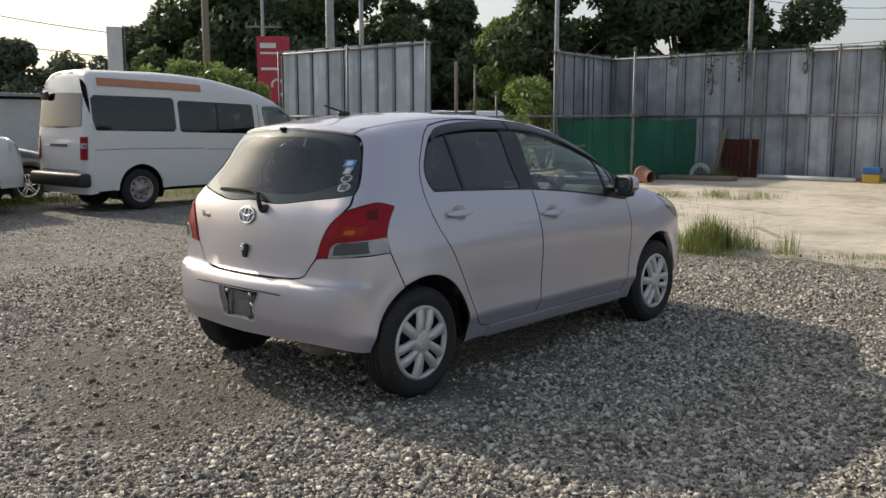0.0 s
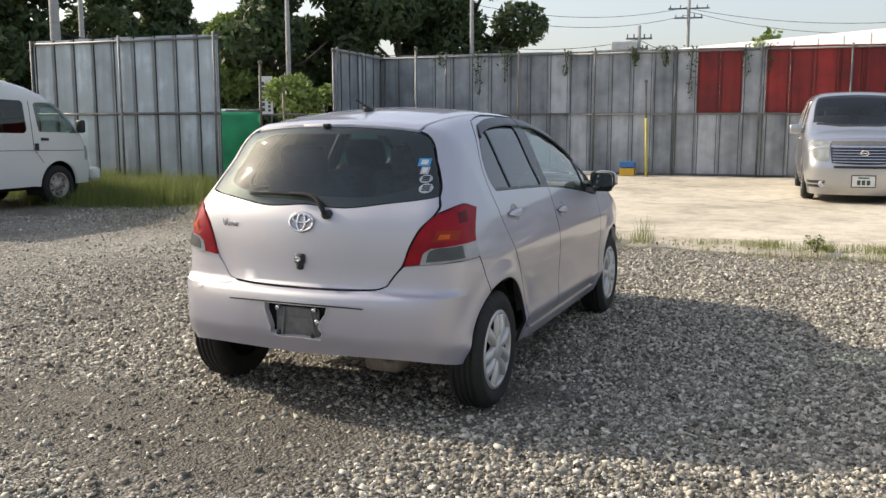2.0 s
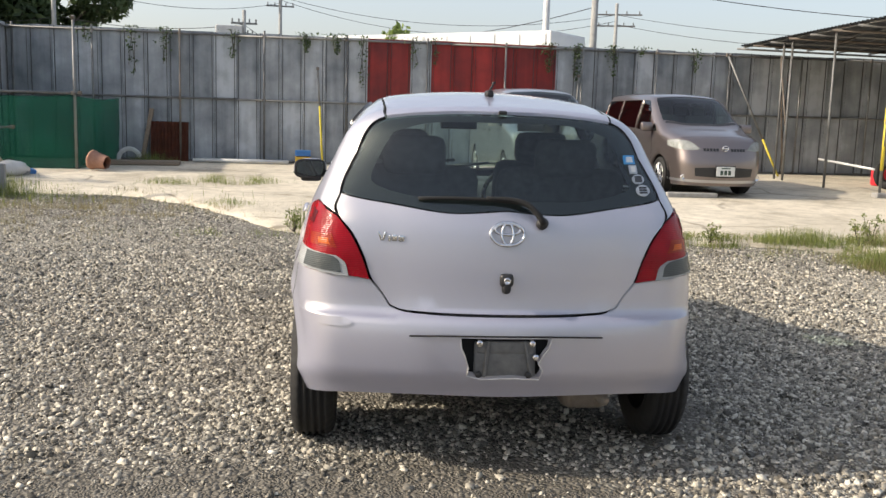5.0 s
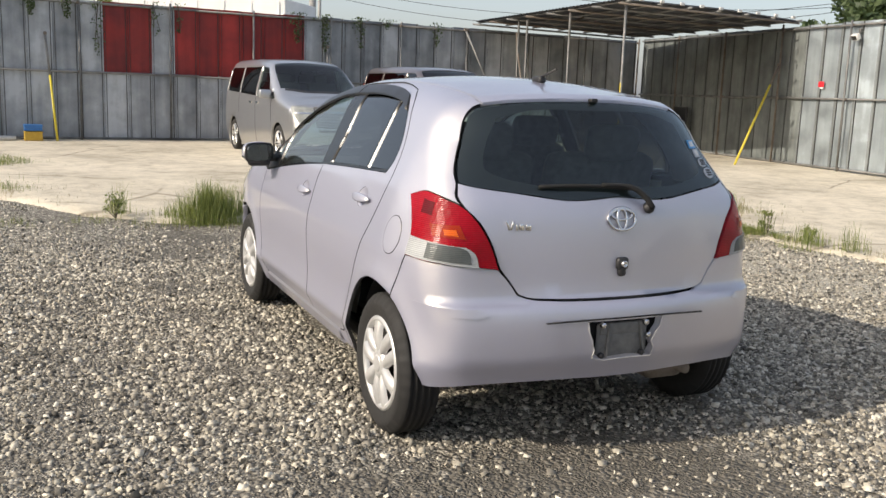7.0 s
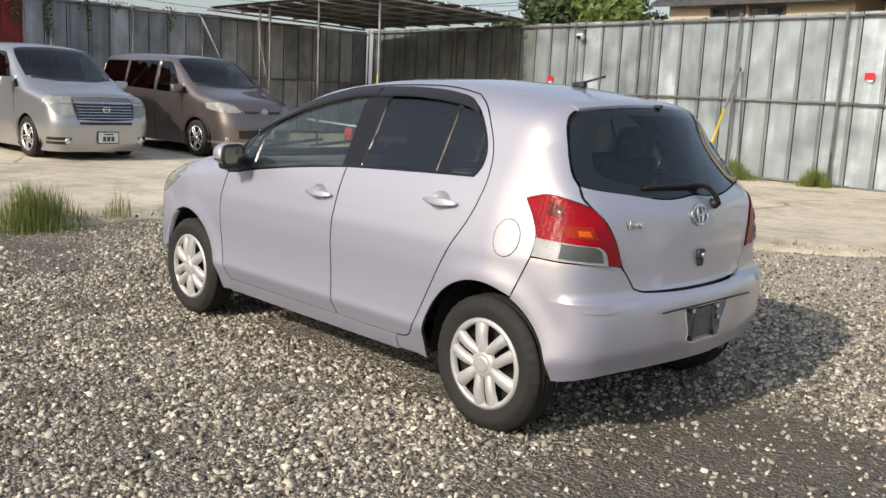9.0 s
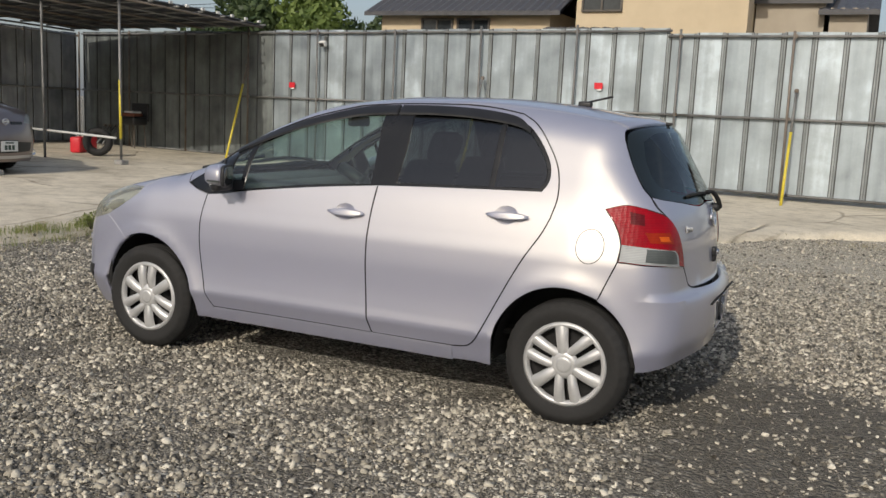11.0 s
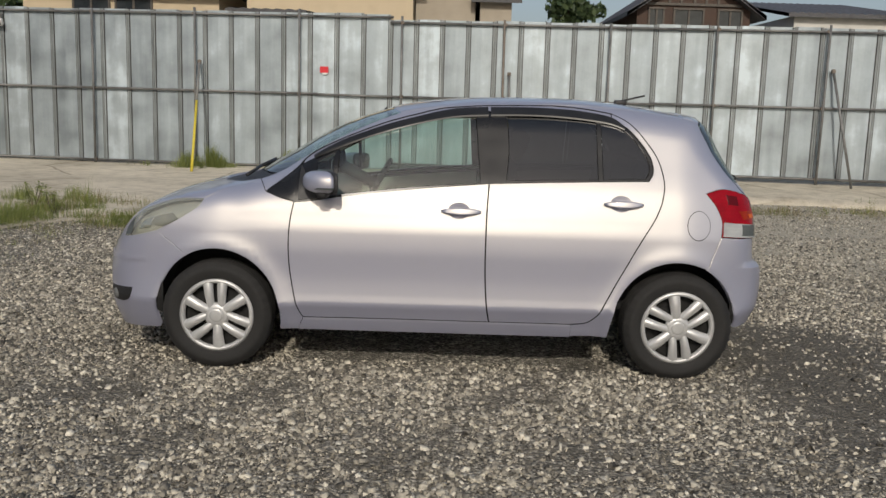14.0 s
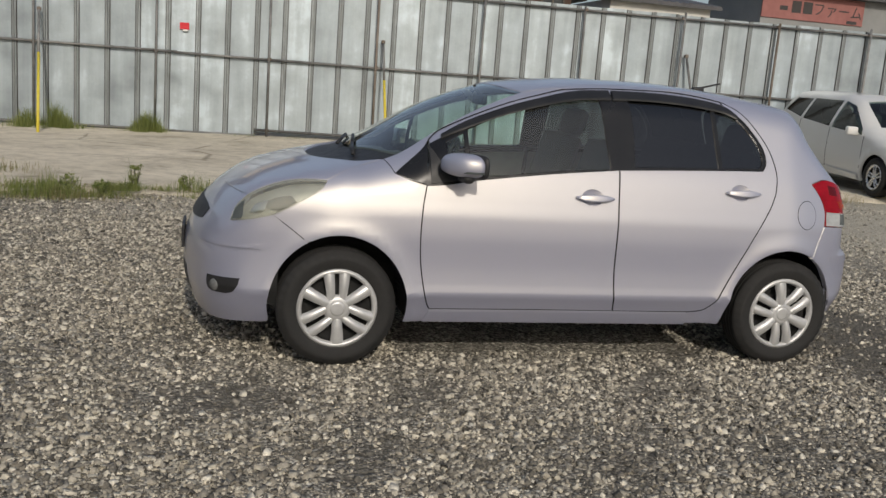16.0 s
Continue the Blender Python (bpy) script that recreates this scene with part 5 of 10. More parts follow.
    def bumper_dish(p, n):
        """The flat panel round the number plate stands back a little."""
        y, z = np.abs(p[:, 1]), p[:, 2]
        inset = np.clip((0.36 - 0.25 * (0.57 - z) - y) / 0.05, 0, 1) * np.clip((0.572 - z) / 0.012, 0, 1) * np.clip((z - 0.345) / 0.06, 0, 1)
        return p - n * (0.016 * inset)[:, None]
    bumper_r = single("rear_bumper", "tail", [both(bump_low), [bump_low[-1], arch_back[-1]], arch_back[::-1], bump_side, lamp_bottom[::-1], [R(0.514, 0.750), R(0.47, 0.702), R(0.437, 0.653)], both([R(0.0, 0.630), R(0.3, 0.633), R(0.40, 0.640), R(0.437, 0.655)])[::-1],
                                              [flip_y(p) for p in [R(0.437, 0.653), R(0.47, 0.702), R(0.514, 0.750)]], [flip_y(p) for p in lamp_bottom], [flip_y(p) for p in bump_side[::-1]], [flip_y(p) for p in arch_back], [flip_y(arch_back[-1]), flip_y(bump_low[-1])]],
                      M_LILAC, step=0.032, rim=0.03, holes=[plate_hole], dish=bumper_dish)
    pair("bumper_moulding", "tail", [[R(0.572, 0.596), R(0.60, 0.612), R(0.66, 0.613), S(-1.50, 0.618)], [S(-1.50, 0.618), S(-1.50, 0.585)], [S(-1.50, 0.585), R(0.66, 0.576), R(0.60, 0.577), R(0.572, 0.590)], [R(0.572, 0.590), R(0.572, 0.596)]], M_LILAC, "", (bumper_r, bumper_r), raise_by=0.004, rim=0.006, step=0.02)

    def rear_box(size, y, z, out, mat, name, parent, label="", bevel=0.004, roll=0.0):
        p = HB.rear(y, z)
        bm = bmesh.new()
        box(bm, size, Matrix.Translation((p[0] - out, y, z)) @ Matrix.Rotation(roll, 4, "X"), bevel)
        return part(name, bm, mat, parent, label, True)

    recess = rear_box((0.02, 0.36, 0.20), 0, 0.475, -0.075, M_DARK, "plate_recess", bumper_r, "torn dark recess with no number plate")
    bm = bmesh.new()
    torn = [(-0.172, 0.553), (-0.164, 0.518), (-0.143, 0.490), (-0.125, 0.457), (-0.142, 0.430), (-0.131, 0.392), (-0.02, 0.398), (0.09, 0.392), (0.145, 0.406), (0.140, 0.438), (0.152, 0.478), (0.168, 0.512), (0.172, 0.553)]
    sweep(bm, [HB.rear(y, z) + np.array((0.013, 0, 0)) for y, z in torn], 0.003, 6)
    part("torn_edge", bm, M_TORN, recess, "whitish torn edge of the bumper skin", True)
    rear_box((0.018, 0.235, 0.145), 0.0, 0.465, -0.045, M_DASH, "plate_bracket", recess, "grey steel plate bracket", 0.012)
    rear_box((0.012, 0.215, 0.045), 0.0, 0.515, -0.040, M_DASH, "bracket_plate", recess)
    rear_box((0.012, 0.012, 0.14), 0.072, 0.47, -0.030, M_DASH, "bracket_strut", recess, "", 0.003, 0.12)
    rear_box((0.012, 0.012, 0.14), -0.088, 0.47, -0.030, M_DASH, "bracket_strut", recess, "", 0.003, -0.2)
    for y, z in ((0.10, 0.533), (-0.10, 0.533), (-0.115, 0.48), (0.10, 0.41), (-0.09, 0.41)):
        c = HB.rear(y, z)
        bm = bmesh.new()
        lathe(bm, [(0.013, -0.01), (0.012, 0.004), (0.006, 0.008), (0.0, 0.008)], 12, Matrix.Translation((c[0] + 0.022, y, z)) @ Matrix.Rotation(radians(90), 4, "Z"))
        part("bolt", bm, M_CHROME if z > 0.45 else M_BLACK, recess)
    rear_box((0.012, 0.73, 0.006), -0.0, 0.562, -0.012, M_DARK, "plate_garnish", bumper_r)

    # badge, lettering bars, lock, wiper, nozzle, aerial, stickers
    def ring(name, cy, cz, ry, rz, r, mat, parent, out=0.006, label=""):
        bm = bmesh.new()
        pts = [HB.rear(cy + ry * math.cos(a), cz + rz * math.sin(a)) + np.array((-out, 0, 0)) for a in np.linspace(0, 2 * math.pi, 25)]
        sweep(bm, pts[:-1], r, 8, True)
        return part(name, bm, mat, parent, label, True)
    badge = ring("badge", 0.0, 0.938, 0.064, 0.043, 0.006, M_CHROME, gate, label="oval chrome badge")
    ring("badge_ring", 0.0, 0.938, 0.022, 0.040, 0.005, M_CHROME, badge)
    ring("badge_ring", 0.0, 0.955, 0.048, 0.020, 0.005, M_CHROME, badge)
    lettering = new("lettering")
    lettering.parent = gate
    for y, z, w, h, tilt in ((0.478, 0.916, 0.008, 0.036, -0.32), (0.462, 0.916, 0.008, 0.036, 0.30), (0.443, 0.910, 0.009, 0.026, 0.0), (0.424, 0.911, 0.020, 0.024, 0.1), (0.398, 0.910, 0.022, 0.022, 0.1)):
        rear_box((0.006, w, h), y, z, 0.003, M_CHROME, "bar", lettering, "", 0.002, tilt)
    lock = rear_box((0.03, 0.052, 0.05), 0.0, 0.765, 0.006, M_BLACK, "lock_housing", gate, "black tailgate lock with a chrome key hole", 0.012)
    rear_box((0.03, 0.034, 0.05), 0.0, 0.738, 0.004, M_BLACK, "lock_lip", lock, "", 0.012)
    c = HB.rear(0.0, 0.765)
    bm = bmesh.new()
    lathe(bm, [(0.014, 0.0), (0.013, 0.008), (0.009, 0.010), (0.008, 0.006), (0.0, 0.006)], 16, Matrix.Translation((c[0] - 0.021, 0, 0.765)) @ Matrix.Rotation(radians(90), 4, "Z"))
    part("key_cylinder", bm, M_CHROME, lock, smooth=True)
    wiper = new("rear_wiper")
    wiper.parent = gate
    piv = HB.rear(-0.135, 0.978)
    bm = bmesh.new()
    lathe(bm, [(0.022, -0.01), (0.022, 0.022), (0.015, 0.032), (0.0, 0.034)], 16, Matrix.Translation(piv) @ Matrix.Rotation(radians(70), 4, "Z"))
    part("wiper_pivot", bm, M_BLACK, wiper, smooth=True)
    arm = [HB.rear(y, z) + np.array((-o, 0, 0.0)) for y, z, o in ((-0.135, 0.978, 0.03), (-0.115, 1.01, 0.04), (-0.075, 1.048, 0.04), (-0.03, 1.062, 0.034), (0.08, 1.068, 0.03))]
    bm = bmesh.new()
    sweep(bm, spline(arm, 0.02), np.interp(np.linspace(0, 1, len(spline(arm, 0.02))), (0, 1), (0.013, 0.008)), 8)
    part("wiper_arm", bm, M_RUBBER_SHADE, wiper, smooth=True)
    bm = bmesh.new()
    blade = [HB.rear(y, z) + np.array((-o, 0, 0.0)) for y, z, o in ((-0.06, 1.052, 0.014), (0.08, 1.062, 0.02), (0.22, 1.063, 0.018), (0.335, 1.058, 0.010))]
    sweep(bm, spline(blade, 0.03), 0.0085, 6)
    part("wiper_blade", bm, M_RUBBER_SHADE, wiper, smooth=True)
    bm = bmesh.new()
    box(bm, (0.03, 0.032, 0.016), Matrix.Translation(HB.above(-1.455, 0.0) + np.array((0, 0, 0.008))), 0.005)
    part("washer_nozzle", bm, M_BLACK, spoiler)
    aerial = new("aerial")
    aerial.parent = car
    foot = HB.above(-1.01, 0.0)
    bm = bmesh.new()
    box(bm, (0.075, 0.036, 0.03), Matrix.Translation(foot + np.array((0, 0, 0.01))), 0.010)
    part("aerial_foot", bm, M_BLACK, aerial, smooth=True)
    bm = bmesh.new()
    rod(bm, foot + np.array((0.01, 0, 0.015)), foot + np.array((-0.145, 0.0, 0.055)), 0.0055, 8)
    part("aerial_rod", bm, M_BLACK, aerial, smooth=True)
    for i, (y, z, w, h, m) in enumerate(((-0.522, 1.215, 0.052, 0.034, "blue"), (-0.534, 1.178, 0.036, 0.032, "grey"), (-0.550, 1.140, 0.056, 0.036, "oval"), (-0.563, 1.098, 0.062, 0.042, "oval"))):
        mat = {"blue": M_STICK_BLUE, "grey": M_STICK_GREY, "oval": M_STICK_GREY}[m]
        n = 20 if m == "oval" else 4
        outline = ellipse(HB, HB.rear, -y, z, w / 2, h / 2) if m == "oval" else poly_on(HB.rear, [(-y - w / 2, z - h / 2), (-y + w / 2, z - h / 2), (-y + w / 2, z + h / 2), (-y - w / 2, z + h / 2)])
        part_data("sticker", skin(HB, "tail", outline, gap=0.0, raise_by=0.004, rim=0.003, step=0.02, mirror=True), mat, gate, "blue square sticker" if m == "blue" else "grey oval sticker")
        for j in range(3):
            zz = z + (j - 1) * h * 0.22
            part_data("sticker_bar", skin(HB, "tail", poly_on(HB.rear, [(-y - w * 0.28, zz - 0.003), (-y + w * 0.28, zz - 0.003), (-y + w * 0.28, zz + 0.003), (-y - w * 0.28, zz + 0.003)]), gap=0.0, raise_by=0.006, rim=0.002, step=0.02, mirror=True), M_PAPER if m != "oval" else M_BLACK, gate)

    # fuel flap, handles, mirrors
    bm_outline = ellipse(HB, HB.side, -1.308, 0.838, 0.060, 0.074, 24)
    part_data("fuel_flap_gap", skin(HB, "long", ellipse(HB, HB.side, -1.308, 0.838, 0.0635, 0.0775, 24), gap=0.0, raise_by=0.0012, rim=0.002, step=0.03), M_DARK, car)
    part_data("fuel_flap", skin(HB, "long", bm_outline, gap=0.0, raise_by=0.0022, rim=0.004, step=0.015), M_LILAC, car)
    for (x, z), holders in (((-0.053, 0.882), doors_f), ((-0.905, 0.940), doors_r)):
        for k, holder in zip((1, -1), holders):
            part_data("handle_cup", skin(HB, "long", ellipse(HB, HB.side, x + 0.008, z, 0.061, 0.045, 32), gap=0.0, raise_by=-0.0008, rim=0.0, step=0.010, own_normals=True, dish=lambda p, n, x=x, z=z: p - n * (0.015 * np.clip(1 - ((p[:, 0] - x - 0.008) / 0.061) ** 2 - ((p[:, 2] - z) / 0.045) ** 2, 0, 1) ** 1.2)[:, None], mirror=k < 0), M_LILAC, holder, "recess behind the handle")
            s0, s1 = HB.side(x + 0.102, z), HB.side(x - 0.108, z)
            bm = bmesh.new()
            rows = []
            for i in range(9):
                t = i / 8
                c = s0 + (s1 - s0) * t
                out = 0.004 + 0.019 * math.sin(math.pi * min(1, max(0, 0.08 + 0.84 * t))) ** 0.5
                hgt = 0.011 + 0.007 * math.sin(math.pi * (0.1 + 0.8 * t)) ** 0.5
                tip = math.sin(math.pi * (0.02 + 0.96 * t)) ** 0.45
                loop = [(math.copysign(abs(math.cos(a)) ** 0.45, math.cos(a)), math.copysign(abs(math.sin(a)) ** 0.6, math.sin(a))) for a in np.linspace(0, 2 * math.pi, 20, endpoint=False)]
                rows.append([bm.verts.new((c[0], k * (c[1] + out + 0.010 * tip * u - 0.30 * hgt * tip * w), c[2] + hgt * tip * w)) for u, w in loop])
            for p, q in zip(rows, rows[1:]):
                for i in range(20):
                    bm.faces.new((p[i], p[(i + 1) % 20], q[(i + 1) % 20], q[i]))
            bm.faces.new(rows[0]), bm.faces.new(rows[-1])
            bmesh.ops.recalc_face_normals(bm, faces=bm.faces)
            part("door_handle", bm, M_LILAC, holder, "body-coloured pull handle", True)
    for k, holder in zip((1, -1), doors_f):
        mir = new("wing_mirror")
        mir.parent = holder
        c = Vector((0.655, k * 0.893, 1.014))
        sweep_back = Matrix(((1, -0.45 * k, 0, 0), (0, 1, 0, 0), (0, 0, 1, 0), (0, 0, 0, 1)))
        bm = bmesh.new()
        g = bmesh.ops.create_uvsphere(bm, u_segments=20, v_segments=14, radius=1.0)
        for v in g["verts"]:
            x, y, z = v.co
            sx = math.copysign(abs(x) ** 0.7, x)
            v.co = (sx * (0.098 if x > 0 else 0.038), math.copysign(abs(y) ** 0.72, y) * 0.099, math.copysign(abs(z) ** 0.72, z) * (0.064 if z > 0 else 0.050))
        bmesh.ops.transform(bm, matrix=Matrix.Translation(c) @ sweep_back, verts=bm.verts)
        part("mirror_housing", bm, M_LILAC, mir, "body-coloured mirror housing", True)
        bm = bmesh.new()
        rounded_plate(bm, (-0.046, 0, 0), 0.092, 0.058, 0.020)
        bmesh.ops.transform(bm, matrix=Matrix.Translation(c + Vector((0, 0, 0.004))) @ sweep_back, verts=bm.verts)
        part("mirror_frame", bm, M_BLACK, mir, "black mirror frame", True)
        bm = bmesh.new()
        rounded_plate(bm, (-0.0485, 0, 0), 0.080, 0.048, 0.004)
        bmesh.ops.transform(bm, matrix=Matrix.Translation(c + Vector((0, 0, 0.004))) @ sweep_back, verts=bm.verts)
        part("mirror_glass", bm, M_MIRROR, mir, "mirror glass")
        bm = bmesh.new()
        box(bm, (0.06, 0.13, 0.05), Matrix.Translation(c + Vector((0.0, -0.005 * k, -0.052))), 0.02)
        rod(bm, c + Vector((0.01, -0.06 * k, -0.03)), Vector((0.70, k * 0.745, 0.985)), 0.022, 10)
        part("mirror_arm", bm, M_BLACK, mir, "black mirror foot", True)
        bm = bmesh.new()
        g = bmesh.ops.create_uvsphere(bm, u_segments=40, v_segments=24, radius=1.0)
        for v in g["verts"]:
            x, y, z = v.co
            v.co = (math.copysign(abs(x) ** 0.7, x) * (0.090 if x > 0 else 0.044), math.copysign(abs(y) ** 0.72, y) * 0.101, math.copysign(abs(z) ** 0.72, z) * 0.068)
        bmesh.ops.delete(bm, geom=[v for v in bm.verts if not (-0.022 < v.co.x < 0.075 and -0.034 < v.co.z < -0.002 and v.co.y * k > 0.035)], context="VERTS")
        bmesh.ops.solidify(bm, geom=bm.faces[:], thickness=0.004)
        bmesh.ops.transform(bm, matrix=Matrix.Translation(c) @ sweep_back, verts=bm.verts)
        part("turn_signal", bm, M_LENS_GREY, mir, "clear side turn signal")
        fl = skin(HB, "long", [[S(0.80, 0.915), S(0.60, 0.942)], [S(0.60, 0.942), S(0.61, 0.985), S(0.72, 0.99), S(0.80, 1.09)], [S(0.80, 1.09), S(0.80, 0.915)]], gap=0.0, raise_by=0.002, rim=0.004, step=0.03, mirror=k < 0)
        part_data("mirror_base", fl, M_BLACK, mir)

    # wipers on the cowl
    for y0, y1, x1 in ((0.45, -0.05, 1.01), (-0.02, -0.55, 0.98)):
        bm = bmesh.new()
        pts = [HB.above(1.16 - 0.1 * y0 * y0, y0) + np.array((0, 0, 0.012)), HB.above(x1 + 0.10, (y0 + y1) / 2) + np.array((0, 0, 0.014)), HB.above(x1 + 0.06, y1) + np.array((0, 0, 0.012))]
        tube(bm, pts, 0.010, 8)
        part("wiper", bm, M_BLACK, cowl, "black windscreen wiper", True)

    # underside, wells and cabin
    bm = bmesh.new()
    box(bm, (1.62, 1.36, 0.07), Matrix.Translation((0.02, 0, 0.245)), 0.02)
    box(bm, (0.62, 0.92, 0.16), Matrix.Translation((1.42, 0, 0.30)), 0.03)
    box(bm, (0.70, 0.86, 0.16), Matrix.Translation((-1.30, 0, 0.40)), 0.03)
    box(bm, (0.06, 1.30, 0.05), Matrix.Translation((-1.23, 0, 0.26)), 0.02)
    part("underbody", bm, M_DARK, car, "dark underbody")
    bm = bmesh.new()
    rod(bm, (-1.15, -0.36, 0.25), (-1.66, -0.42, 0.275), 0.022, 14)
    box(bm, (0.42, 0.20, 0.11), Matrix.Translation((-1.40, -0.36, 0.27)), 0.04)
    part("exhaust", bm, M_PIPE_OLD, car, "rusty exhaust pipe", True)
    for cx in (1.225, -1.205):
        for k in (1, -1):
            bm = bmesh.new()
            rings = []
            for y in (0.765, 0.55):
                rings.append([bm.verts.new((cx + 0.345 * math.cos(a), k * y, 0.285 + 0.37 * math.sin(a))) for a in np.linspace(*((0.06, math.pi + 0.12) if cx > 0 else (-0.12, math.pi - 0.10)), 25)])
            for i in range(24):
                bm.faces.new((rings[0][i], rings[0][i + 1], rings[1][i + 1], rings[1][i]))
            bm.faces.new(rings[1])
            part("wheel_well", bm, M_DARK, car)
    lower = [[S(1.52, 0.27), S(1.52, 0.70)], [S(1.52, 0.70), S(1.2, 0.87), S(0.82, 0.90)], [S(0.82, 0.90), S(-0.20, 1.01), S(-1.06, 1.04)], [S(-1.06, 1.04), S(-1.46, 0.98)], [S(-1.46, 0.98), S(-1.52, 0.30)], [S(-1.52, 0.30), *arch_run(-1.205, 0.285, 0.36, 0.385, 175, 8), S(-0.83, 0.23)], [S(-0.83, 0.23), S(0.86, 0.23)], [S(0.86, 0.23), *arch_run(1.225, 0.285, 0.36, 0.385, 172, 5), S(1.52, 0.27)]]
    pair("inner_panel", "long", lower, M_DARK, "", raise_by=-0.010, rim=0.0, step=0.06, holes=[ellipse(HB, HB.side, x, z, 0.085, 0.062, 16) for x, z in ((-0.045, 0.882), (-0.897, 0.940))])
    trim_f = [[S(0.80, 0.33), S(0.82, 0.60), S(0.80, 0.89)], [S(0.80, 0.89), S(0.15, 0.985), S(-0.19, 1.015)], [S(-0.19, 1.015), S(-0.20, 0.33)], [S(-0.20, 0.33), S(0.80, 0.33)]]
    trim_r = [[S(-0.22, 0.33), S(-0.21, 1.015)], [S(-0.21, 1.015), S(-0.80, 1.04), S(-1.06, 1.045)], [S(-1.06, 1.045), S(-0.80, 0.40)], [S(-0.80, 0.40), S(-0.22, 0.33)]]
    pair("door_trim", "long", trim_f, M_TRIM, "beige door trim", doors_f, raise_by=-0.065, rim=0.0, step=0.08)
    pair("door_trim", "long", trim_r, M_TRIM, "beige door trim", doors_r, raise_by=-0.065, rim=0.0, step=0.08)
    single("rear_inner_panel", "tail", [both([R(0.0, 0.35), R(0.6, 0.35)]), [R(0.6, 0.35), R(0.58, 0.98)], both([R(0.0, 0.96), R(0.58, 0.98)])[::-1], [flip_y(R(0.58, 0.98)), flip_y(R(0.6, 0.35))]], M_DARK, raise_by=-0.085, rim=0.0, step=0.1)
    single("headliner", "long", [both([T(-1.24, 0.0), T(-1.22, 0.50)]), [T(-1.22, 0.50), T(-0.6, 0.555), T(0.0, 0.555), T(0.27, 0.53)], both([T(0.33, 0.0), T(0.27, 0.53)])[::-1], [flip_y(p) for p in [T(0.27, 0.53), T(0.0, 0.555), T(-0.6, 0.555), T(-1.22, 0.50)]]], M_TRIM, "beige headliner", raise_by=-0.03, rim=0.0, step=0.1)
    pair("pillar_trim", "long", [[S(-1.09, 1.03), S(-1.46, 1.0)], [S(-1.46, 1.0), S(-1.40, 1.15), S(-1.28, 1.28), S(-1.20, 1.36)], [S(-1.20, 1.36), S(-0.84, 1.41)], [S(-0.84, 1.41), S(-0.99, 1.29), S(-1.085, 1.16), S(-1.09, 1.03)]], M_DASH, raise_by=-0.022, rim=0.0, step=0.08)
    pair("pillar_trim", "long", [[T(0.29, 0.505), T(0.5, 0.55), T(0.75, 0.60), T(0.92, 0.645)], [T(0.92, 0.645), S(0.84, 1.05)], [S(0.84, 1.05), S(0.60, 1.215), S(0.30, 1.33)], [S(0.30, 1.33), T(0.29, 0.505)]], M_TRIM, "beige pillar trim", raise_by=-0.03, rim=0.0, step=0.05)
    bm = bmesh.new()
    box(bm, (2.5, 1.30, 0.03), Matrix.Translation((-0.35, 0, 0.36)))
    part("floor_carpet", bm, M_DARK, car)
    bm = bmesh.new()
    box(bm, (0.42, 1.42, 0.26), Matrix.Translation((0.80, 0, 0.82)), 0.08)
    box(bm, (0.30, 1.36, 0.10), Matrix.Translation((0.92, 0, 0.92)), 0.04)
    part("dashboard", bm, M_DASH, car, "grey plastic dashboard", True)
    wheel_ring = bmesh.new()
    m = Matrix.Translation((0.47, -0.36, 0.90)) @ Matrix.Rotation(radians(62), 4, "Y")
    pts = [m @ Vector((0.185 * math.cos(a), 0.185 * math.sin(a), 0)) for a in np.linspace(0, 2 * math.pi, 25)]
    tube(wheel_ring, pts, 0.016, 8)
    for a in (0.2, math.pi - 0.2, -math.pi / 2):
        rod(wheel_ring, m @ Vector((0, 0, 0.01)), m @ Vector((0.18 * math.cos(a), 0.18 * math.sin(a), 0)), 0.018, 6)
    rod(wheel_ring, m @ Vector((0, 0, 0)), m @ Vector((0, 0, 0.25)), 0.04, 10)
    part("steering_wheel", wheel_ring, M_BLACK, car, "black steering wheel", True)
    for x, y, w, back in ((-0.10, 0.36, 0.48, 0.30), (-0.10, -0.36, 0.48, 0.30), (-0.86, 0.33, 0.60, 0.24), (-0.86, -0.33, 0.60, 0.24)):
        seat = new("seat")
        seat.parent = car
        bm = bmesh.new()
        box(bm, (0.50, w, 0.15), Matrix.Translation((x + 0.18, y, 0.56)), 0.05)
        part("cushion", bm, M_SEAT, seat, smooth=True)
        bm = bmesh.new()
        box(bm, (0.13, w * 0.96, 0.60), Matrix.Translation((x - 0.13, y, 0.86)) @ Matrix.Rotation(-back, 4, "Y"), 0.055)
        part("backrest", bm, M_SEAT, seat, smooth=True)
        bm = bmesh.new()
        box(bm, (0.10, 0.27, 0.17), Matrix.Translation((x - 0.275, y, 1.215 if back > 0.25 else 1.20)) @ Matrix.Rotation(-back, 4, "Y"), 0.045)
        part("headrest", bm, M_SEAT, seat, "dark cloth headrest", True)
    bm = bmesh.new()
    box(bm, (0.03, 0.22, 0.06), Matrix.Translation((0.36, 0, 1.32)), 0.012)
    rod(bm, (0.36, 0, 1.34), (0.40, 0, 1.40), 0.01, 8)
    part("inside_mirror", bm, M_BLACK, car)
    bm = bmesh.new()
    box(bm, (0.012, 0.16, 0.11), Matrix.Translation((0.30, -0.42, 1.33)) @ Matrix.Rotation(0.8, 4, "Y"), 0.004)
    part("sun_visor", bm, M_TRIM, car)

    # wheels
    for x, k, turn in ((1.228, 1, 0.05), (-1.23, 1, 1.197), (-1.23, -1, -0.2), (1.228, -1, 0.4)):
        wheel(car, (x, k * 0.738, 0.288), k, 0.292, 0.170, 0.188, hubcap_design, turn, M_HUBCAP)
    return car


